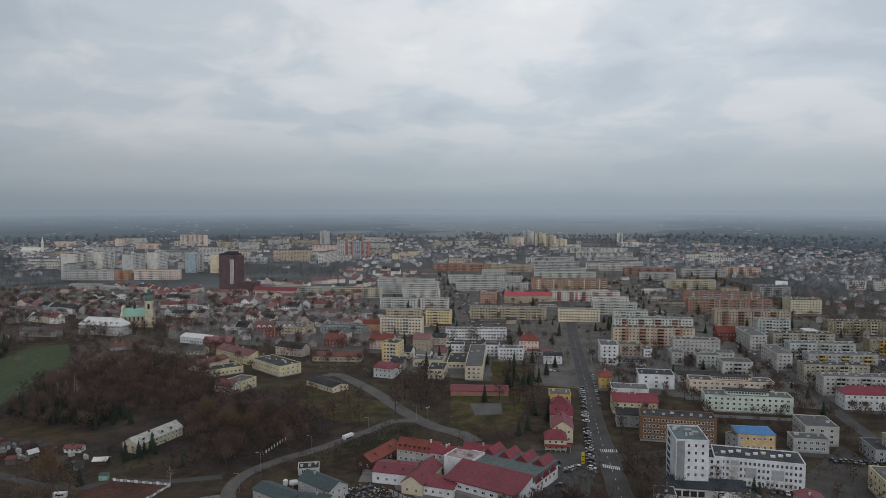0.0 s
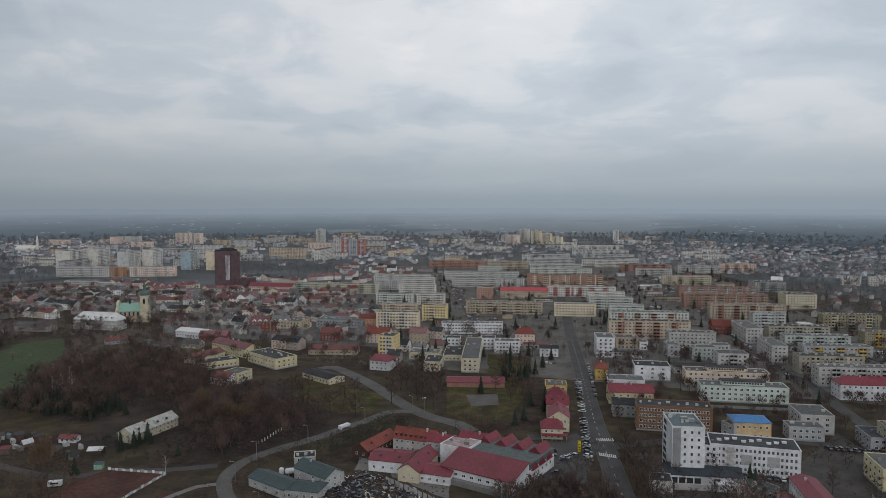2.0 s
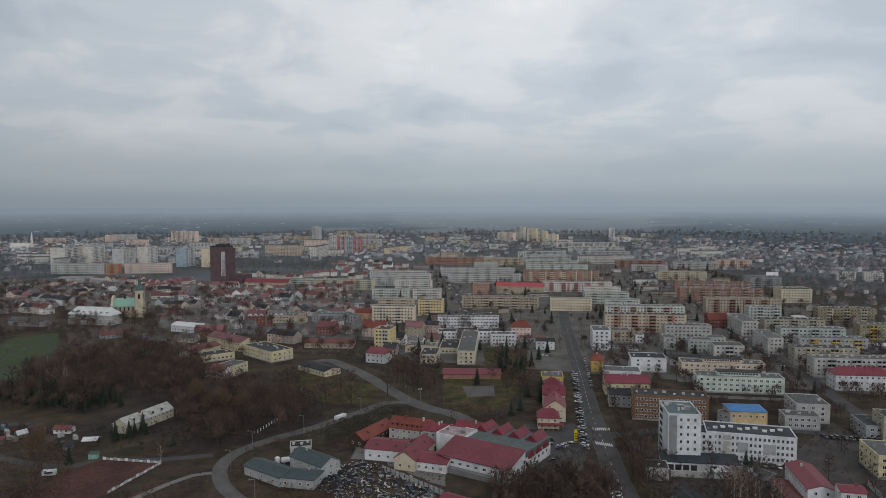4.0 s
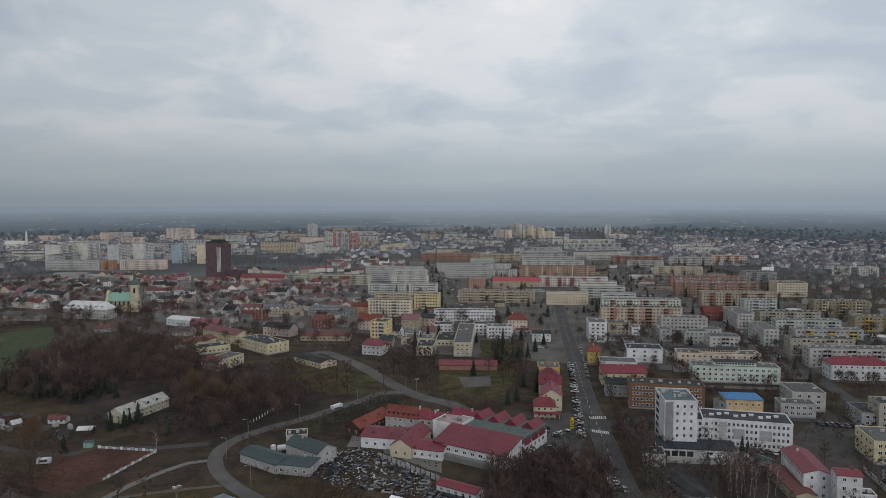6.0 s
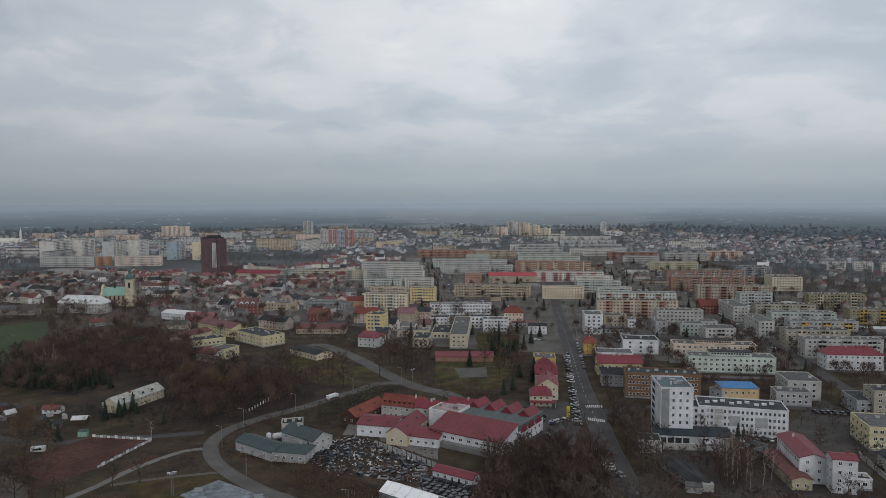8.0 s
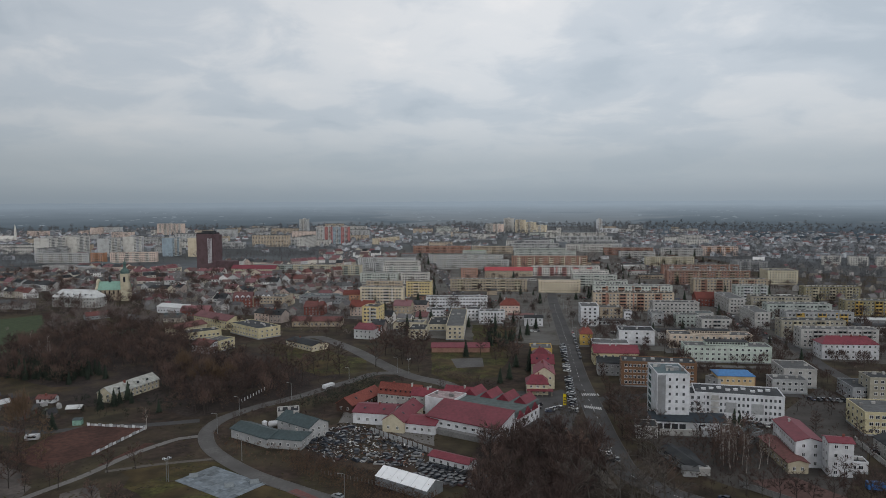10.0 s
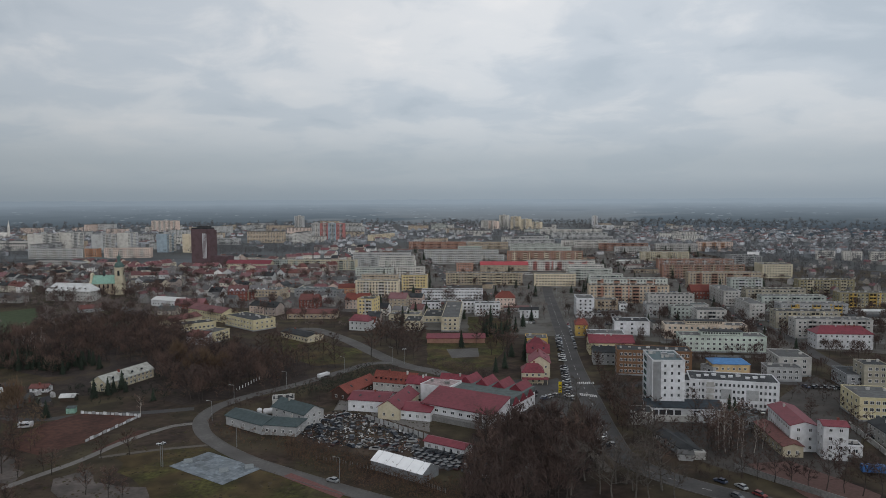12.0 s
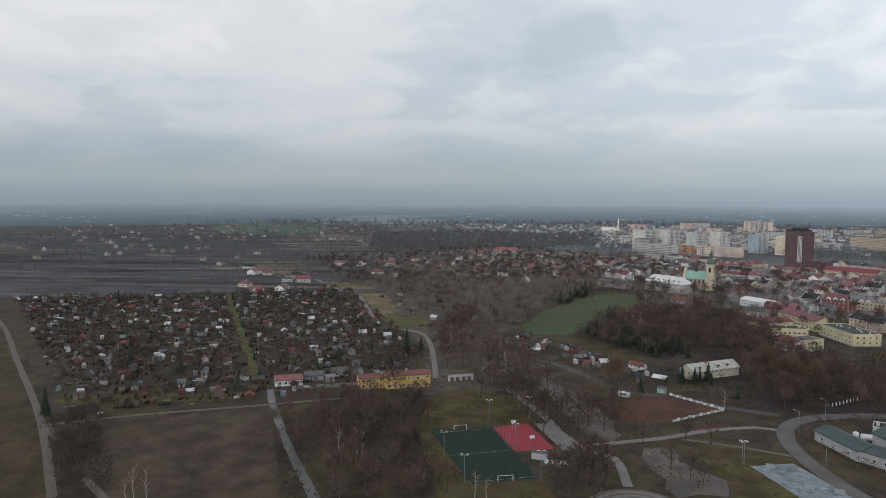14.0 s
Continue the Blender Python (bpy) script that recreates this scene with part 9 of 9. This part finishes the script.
# ---- scrapyard ----
junk = random.Random(6)
s = Shape()
SCRAPS = [(-55.5, 267.1), (-52.6, 288.3), (-42.1, 298.4), (-28.8, 287.9), (-7.9, 266.2), (-8.3, 245.0), (-27.2, 251.1), (-44.4, 254.3)]
for x, y in scatter(SCRAPS, 1300, 0.35, 51, 0.0, False):
    n = len(s.v)
    L, W, h, t = junk.uniform(0.3, 1.7), junk.uniform(0.06, 0.8) * junk.random() + 0.05, junk.uniform(0.04, 0.35), junk.uniform(0, 6.3)
    c, d, z0 = math.cos(t), math.sin(t), junk.uniform(0, 0.7)
    tilt = junk.uniform(-0.5, 0.5)
    for z in (0, h):
        for u, v in ((-L, -W), (L, -W), (L, W), (-L, W)):
            u, v = u * junk.uniform(0.35, 0.6), v * junk.uniform(0.35, 0.6)
            s.v.append((x + c * u - d * v, y + d * u + c * v, max(0.02, z0 + z + u * tilt)))
    s.f += [tuple(n + q for q in f) for f in ((3, 2, 1, 0), (4, 5, 6, 7), (0, 1, 5, 4), (1, 2, 6, 5), (2, 3, 7, 6), (3, 0, 4, 7))]
    s.m += [0] * 6
solid("scrap_heap", s, SCRAP, "heaped scrap metal, car parts and junk", "scrap", kind="stuff")
for x, y in scatter(SCRAPS, 46, 2.6, 52, 0.0, False):
    copy_thing(WRECK, pose(x, y, 0.05, 0, 0, junk.uniform(0, 360)))
# rows of wrecks behind the tent
a, b, d = Vector((-6.8, 250.1)), Vector((9.1, 241.4)), Vector((3.7, 230.1))
for i in range(7):
    for j in range(5):
        if junk.random() < 0.9:
            at = a.lerp(b, (i + 0.5) / 7) + (d - b) * (j / 4.6)
            copy_thing(WRECK, pose(at.x, at.y, 0.05, 0, 0, -55 + junk.uniform(-8, 8)))
for q in range(13):
    a, b = (-31.4, 285.6), (-4.5, 259.8)
    f = q / 13
    s = Shape()
    s.box(0, 2.0, -0.06, 0.06, 0, 2.3)
    s.box(-0.1, 0.1, -0.1, 0.1, 0, 2.5)
    solid("fence_panel", s, PALEGREY, "pale grey concrete fence panel", "fence", group="scrapyard fence panels", at=pose(a[0] + (b[0] - a[0]) * f, a[1] + (b[1] - a[1]) * f, 0, 0, 0, -42))
# ---- slab square ----
A, B, D = Vector((-94.5, 235.8)), Vector((-86.1, 249.8)), Vector((-71.0, 219.6))
root = thing("slab_square", "square of pale blue-grey concrete slabs on the lawn", "paved square", A.x, A.y, math.degrees(math.atan2((D - A).y, (D - A).x)))
root["kind"] = "structure"
LX, LY = (D - A).length, (B - A).length
nx, ny = 12, 7
meshes = []
for v in range(3):
    s = Shape()
    s.box(0.03, LX / nx - 0.03, 0.03, LY / ny - 0.03, 0.0, 0.10 + 0.015 * v)
    meshes.append(s.mesh("slab", SLAB))
for i in range(nx):
    for j in range(ny):
        part("slab", meshes[(i * 5 + j * 3) % 3], None, root, at=pose(i * LX / nx, j * LY / ny, 0.05))
for px, a in (((-89.3, 239.9), 20), ((-74.1, 231.4), 20), ((-66.3, 234.3), 20)):
    s = Shape()
    s.side([(-1.6, 0), (1.6, 0), (1.6, 0.15), (0.6, 0.9), (-0.6, 0.9), (-1.6, 0.15)], -1.5, 1.5)
    solid("skate_ramp", s, surface("ramp_board", (0.17, 0.19, 0.20), 0.7), "grey skate ramp on the slabs", "skate ramp", group="skate ramps", at=pose(*px, 0.16, 0, 0, a))

# ---- pitches, masts, goals and hoops ----
def flood_mast(x, y, h=9.0):
    root = thing("floodlight_mast", "slim grey floodlight mast with two pale lamps", "lamp mast", x, y, 40, group="floodlight masts")
    s = Shape()
    s.stick((0, 0, 0), (0, 0, h), 0.14, 0.08, 8)
    part("pole", s, METAL, root)
    s = Shape()
    s.box(-1.1, 1.1, -0.06, 0.06, h - 0.1, h + 0.05)
    part("cross_arm", s, METAL, root)
    for q in (-0.85, 0.85):
        s = Shape()
        s.box(q - 0.4, q + 0.4, -0.35, 0.2, h + 0.05, h + 0.55)
        head = part("lamp_head", s, WHITE, root, "white lamp housing")
        s = Shape()
        s.box(q - 0.33, q + 0.33, -0.38, -0.35, h + 0.12, h + 0.48)
        part("lens", s, GLASS, head)


for px in ((-172.2, 165.2), (-187.2, 205.3), (-178.8, 220.7), (-160.4, 189.9), (-151.9, 154.7), (-137.0, 175.1)):
    flood_mast(*px)
for px in ((-97.2, 235.7), (-96.4, 235.3), (-20.8, 384.1)):
    flood_mast(*px, 8.0)
for px, a in (((-174.1, 205.1), 60), ((-158.0, 196.7), 60)):
    root = thing("basketball_hoop", "basketball hoop with a white backboard", "basketball hoop", *px, a, group="basketball hoops")
    s = Shape()
    s.stick((0, 1.2, 0), (0, 1.2, 3.2), 0.08, 0.08, 6)
    s.stick((0, 1.2, 3.2), (0, 0.1, 3.4), 0.06, 0.06, 6)
    part("post", s, METAL, root)
    s = Shape()
    s.box(-0.95, 0.95, 0.0, 0.08, 2.9, 4.1)
    board = part("backboard", s, WHITE, root, "white backboard")
    s = Shape()
    s.stick((0, -0.35, 3.05), (0, -0.35, 3.08), 0.25, 0.25, 12)
    part("ring", s, REDROOF, board)
for px, a in (((-188.4, 189.9), 56), ((-143.4, 165.0), 56)):
    s = Shape()
    for u, v in (((-2.5, 0, 0), (-2.5, 0, 2)), ((2.5, 0, 0), (2.5, 0, 2)), ((-2.5, 0, 2), (2.5, 0, 2)), ((-2.5, 0, 2), (-2.5, 1.2, 0)), ((2.5, 0, 2), (2.5, 1.2, 0))):
        s.stick(u, v, 0.07, 0.07, 5)
    solid("goal", s, WHITE, "white football goal frame", "goal", group="football goals", at=pose(*px, 0.07, 0, 0, a))
C4 = [Vector(p) for p in ((-195.0, 179.9), (-182.6, 201.0), (-138.0, 174.7), (-149.4, 155.4))]
root = thing("pitch_fence", "tall wire fence with dark green posts round the pitch", "fence", 0, 0)
post = Shape()
post.stick((0, 0, 0), (0, 0, 4.2), 0.07, 0.07, 5)
post = post.mesh("post", GREENROOF)
for a, b in zip(C4, C4[1:] + C4[:1]):
    n = int((b - a).length / 4)
    for i in range(n):
        q = a.lerp(b, i / n)
        part("post", post, None, root, at=pose(q.x, q.y, 0))
    for z in (0.1, 2.1, 4.15):
        s = Shape()
        s.stick((a.x, a.y, z), (b.x, b.y, z), 0.035, 0.035, 4)
        part("rail", s, GREENROOF, root)
s = Shape()
for a, b in ((0.0, 1.0), (0.5, 0.5)):
    p0, p1 = C4[0].lerp(C4[3], a if a else 0.5), C4[1].lerp(C4[2], a if a else 0.5)
for f in (0.03, 0.5, 0.97):
    p0, p1 = C4[0].lerp(C4[3], f), C4[1].lerp(C4[2], f)
    d = (p1 - p0).normalized() * 0.035
    s.add([(p0.x - d.y, p0.y + d.x, 0.08), (p0.x + d.y, p0.y - d.x, 0.08), (p1.x + d.y, p1.y - d.x, 0.08), (p1.x - d.y, p1.y + d.x, 0.08)], [(0, 1, 2, 3)])
solid("pitch_lines", s, PAINT, "thin white pitch lines", "markings", kind="structure")
root = thing("changing_cabin", "low changing cabin with a pale roof beside the court", "cabin", *(-148.4, 188.9), 25)
s = Shape()
s.box(-2.6, 2.6, -1.4, 1.4, 0, 2.4)
part("wall", s, PALEGREY, root)
s = Shape()
s.box(-2.8, 2.8, -1.6, 1.6, 2.4, 2.55)
part("roof", s, PALEFELT, root)
root = thing("ping_pong_area", "dark rubber area with white concrete tables", "play area", *(-141.2, 189.0), 30)
s = Shape()
s.box(-5, 5, -2.6, 2.6, 0.0, 0.1)
part("mat", s, GREENROOF, root)
s = Shape()
s.box(-0.7, 0.7, -0.45, 0.45, 0.65, 0.75)
s.box(-0.2, 0.2, -0.2, 0.2, 0.1, 0.65)
table = s.mesh("table", WHITE)
for i in range(4):
    for j in range(2):
        part("table", table, None, root, at=pose(-3.4 + i * 2.2, -1.1 + j * 2.1, 0))
# stepped round amphitheatre
MX, MY = (-102.9, 177.2)
root = thing("amphitheatre", "round stepped mound with pale concentric rings", "amphitheatre", MX, MY)
for i in range(6):
    s = Shape()
    r0, r1 = 15 - i * 2.0, 13.6 - i * 2.0
    n = 40
    s.v = [(r * math.cos(2 * math.pi * q / n), r * math.sin(2 * math.pi * q / n), z) for q in range(n) for r, z in ((r0, 0.0), (r0, 0.25 + i * 0.28), (r1, 0.25 + i * 0.28), (r1, 0.0))]
    s.f = [(4 * q + k, (4 * q + 4 + k) % (4 * n), (4 * q + 5 + k) % (4 * n), 4 * q + k + 1) for q in range(n) for k in range(3)]
    s.m = [0] * len(s.f)
    part("ring_step", s, DIRTPATH if i % 2 == 0 else PAVING, root)
s = Shape()
s.stick((0, 0, 0), (0, 0, 1.2), 15.2, 3.0, 40)
part("mound", s, DRYGRASS, root)

# court fences and boards round the clay
root = thing("court_fence", "clay court fence hung with white boards", "fence", 0, 0)
for a, b, n in (((-156.3, 295.8), (-128.2, 291.6), 16), ((-128.2, 291.6), (-135.9, 260.0), 14)):
    for i in range(n):
        f = (i + 0.1) / n
        x, y = a[0] + (b[0] - a[0]) * f, a[1] + (b[1] - a[1]) * f
        t = math.degrees(math.atan2(b[1] - a[1], b[0] - a[0]))
        s = Shape()
        s.box(0, math.hypot(b[0] - a[0], b[1] - a[1]) / n * 0.85, -0.04, 0.04, 0.1, 1.1 + 0.3 * (i % 3 == 0))
        part("board", s, (WHITE, PALEGREY, WHITE, GREY)[i % 4], root, at=pose(x, y, 0, 0, 0, t))

# ---- street furniture ----
root = thing("sign_pylon", "tall yellow and black advertising pylon", "sign", *(56.1, 323.0), -5)
s = Shape()
s.box(-0.75, 0.75, -0.25, 0.25, 0.3, 5.6)
part("panel", s, surface("sign_yellow", (0.55, 0.42, 0.01), 0.5), root, "yellow sign panel")
s = Shape()
s.box(0.75, 1.0, -0.3, 0.3, 0.0, 5.6)
part("post", s, surface("sign_black", (0.02, 0.02, 0.02), 0.5), root)
for z in (1.2, 2.4, 3.6):
    s = Shape()
    s.box(-0.55, 0.55, -0.28, -0.25, z, z + 0.4)
    part("bar", s, surface("sign_black", (0.02, 0.02, 0.02), 0.5), root)
s = Shape()
s.box(-8, 8, -0.3, 0.3, 6, 12, 0)
for q in (-6, 0, 6):
    s.box(q - 0.3, q + 0.3, -0.2, 0.2, 0, 6, 1)
solid("lit_billboard", s, (surface("billboard_white", (0.8, 0.8, 0.8), 0.5), METAL), "large white billboard on posts far off", "billboard", at=pose(455, 1010, 0, 0, 0, -20))
for (a, b, n) in (((67.9, 341.0), (75.7, 340.9), 9), ((65.3, 320.9), (72.0, 317.9), 9)):
    root = thing("zebra_crossing", "worn white zebra crossing on the asphalt", "crossing", 0, 0, group="zebra crossings")
    root["kind"] = "structure"
    for i in range(n):
        f = i / (n - 1)
        s = Shape()
        s.box(-0.28, 0.28, -2.0, 2.0, 0, 0.004)
        part("stripe", s, PAINT, root, at=pose(a[0] + (b[0] - a[0]) * f, a[1] + (b[1] - a[1]) * f, 0.095, 0, 0, -5))
root = thing("lane_markings", "dashed white lane markings along the avenue", "markings", 0, 0)
root["kind"] = "structure"
dash = Shape()
dash.box(-0.08, 0.08, -1.6, 1.6, 0, 0.004)
dash = dash.mesh("dash", PAINT)
line = smooth(AVENUE, 8.0)
for p, q in zip(line, line[1:]):
    if p.y < 640:
        part("dash", dash, None, root, at=pose(p.x, p.y, 0.095, 0, 0, math.degrees(math.atan2(q.y - p.y, q.x - p.x)) - 90))


def street_lamp(x, y, turn):
    root = thing("street_lamp", "tall grey street lamp with a short arm", "street lamp", x, y, turn, group="street lamps")
    s = Shape()
    s.stick((0, 0, 0), (0, 0, 8.5), 0.12, 0.07, 6)
    s.stick((0, 0, 8.5), (1.6, 0, 9.0), 0.06, 0.05, 5)
    part("pole", s, METAL, root)
    s = Shape()
    s.box(1.5, 2.2, -0.15, 0.15, 8.92, 9.08)
    part("lamp_head", s, PALEGREY, root)


for q in range(9):
    p = line[min(len(line) - 1, 52 + q * 4)]
    street_lamp(p.x + 7.0, p.y, 180)
for q in range(1, len(smooth(LOOP, 24)), 4):
    p = smooth(LOOP, 24)[q]
    street_lamp(p.x + 4.5, p.y + 1, 200)
# white posts along the bend
root = thing("bend_posts", "row of short white roadside posts", "posts", 0, 0)
for q in range(9):
    a, b = (-98.8, 330.3), (-93.4, 351.4)
    s = Shape()
    s.box(-0.18, 0.18, -0.18, 0.18, 0, 1.5)
    part("post", s, WHITE, root, at=pose(a[0] + (b[0] - a[0]) * q / 8, a[1] + (b[1] - a[1]) * q / 8, 0))
root = thing("boundary_wall", "long pale concrete wall along the yard", "wall", 0, 0)
a, b = Vector((99.4, 230.1)), Vector((127.4, 195.6))
t = math.degrees(math.atan2((b - a).y, (b - a).x))
for q in range(16):
    p = a.lerp(b, q / 16)
    s = Shape()
    s.box(0.05, (b - a).length / 16 - 0.05, -0.1, 0.1, 0, 2.1)
    part("panel", s, CONCRETE, root, at=pose(p.x, p.y, 0, 0, 0, t))
root = thing("pale_wall", "pale wall beside the low house", "wall", 0, 0)
a, b = Vector((163.6, 273.2)), Vector((158.5, 242.2))
t = math.degrees(math.atan2((b - a).y, (b - a).x))
for q in range(8):
    p = a.lerp(b, q / 8)
    s = Shape()
    s.box(0.03, (b - a).length / 8 - 0.03, -0.12, 0.12, 0, 2.2)
    part("panel", s, OFFWHITE, root, at=pose(p.x, p.y, 0, 0, 0, t))

# ---- weeds and tufts on the open ground ----
weeds = random.Random(23)
OPEN = [(-137.6, 201.3), (36.4, 198.8), (85.5, 324.3), (21.3, 325.7), (-77.9, 313.8), (-124.8, 301.7), (-185.2, 272.8)]
BARE = [[(A.x, A.y), (B.x, B.y), (B.x + D.x - A.x, B.y + D.y - A.y), (D.x, D.y)], [(-164.7, 282.7), (-154.9, 298.6), (-129.4, 292.7), (-135.1, 260.8), (-146.3, 246.9), (-166.2, 257.0)], [(-53.2, 226.2), (-50.6, 229.1), (-30.2, 212.4), (-31.5, 209.1)]]
OPEN2 = [(-225.6, 50.0), (-311.6, 70.7), (-272.3, 152.1), (-232.6, 214.1), (-179.0, 245.7), (-99.9, 276.5), (-84.3, 199.5)]
BARE2 = BARE + [[(-182.0, 201.6), (-175.4, 215.8), (-150.5, 200.4), (-158.5, 187.7)], [(-195.0, 179.9), (-182.6, 201.0), (-138.0, 174.7), (-149.4, 155.4)], [(-297.8, 75.3), (-288.1, 104.2), (-267.1, 149.2), (-189.9, 111.2), (-178.1, 100.3), (-212.0, 64.4)]]
s = Shape()
for area, bare, count in ((OPEN, BARE, 6500), (OPEN2, BARE2, 4200)):
    xs, ys = [p[0] for p in area], [p[1] for p in area]
    for q in range(count):
        x, y = weeds.uniform(min(xs), max(xs)), weeds.uniform(min(ys), max(ys))
        if noise.noise((x * 0.07, y * 0.07, 4)) + weeds.uniform(-0.25, 0.25) < 0.0:
            continue
        if not inside(x, y, area) or any(inside(x, y, k) for k in bare) or not clear_of(x, y, 0.4):
            continue
        r, h = weeds.uniform(0.2, 0.8), weeds.uniform(0.06, 0.3)
        n, t = len(s.v), weeds.uniform(0, 6.28)
        s.v += [(x + r * math.cos(t + k * 1.257) * weeds.uniform(0.6, 1.2), y + r * math.sin(t + k * 1.257) * weeds.uniform(0.6, 1.2), 0.03) for k in range(5)] + [(x, y, h)]
        s.f += [(n + k, n + (k + 1) % 5, n + 5) for k in range(5)]
        s.m += [0] * 5
solid("weeds", s, surface("weed_tufts", (0.04, 0.035, 0.02), 1.0, grain=3.0, amount=0.4, bump=0.0, by_island=True, palette=[(0.034, 0.027, 0.016), (0.048, 0.036, 0.022), (0.030, 0.026, 0.014), (0.044, 0.040, 0.016), (0.058, 0.044, 0.026)]), "tufts of dry weeds and rough grass", "weeds", kind="stuff")

# ---- post fence between the scrapyard and the road ----
root = thing("post_fence", "row of short weathered concrete posts along the road", "fence", 0, 0)
s = Shape()
s.box(-0.14, 0.14, -0.14, 0.14, 0, 1.35)
me = s.mesh("post", CONCRETE)
a, b, c = Vector((-44.4, 242.4)), Vector((-17.2, 228.5)), Vector((1.3, 212.8))
for q in range(44):
    f = q / 43 * 2
    at = a.lerp(b, f) if f < 1 else b.lerp(c, f - 1)
    part("post", me, None, root, at=pose(at.x + weeds.uniform(-0.2, 0.2), at.y, 0, weeds.uniform(-5, 5), weeds.uniform(-5, 5), 20))
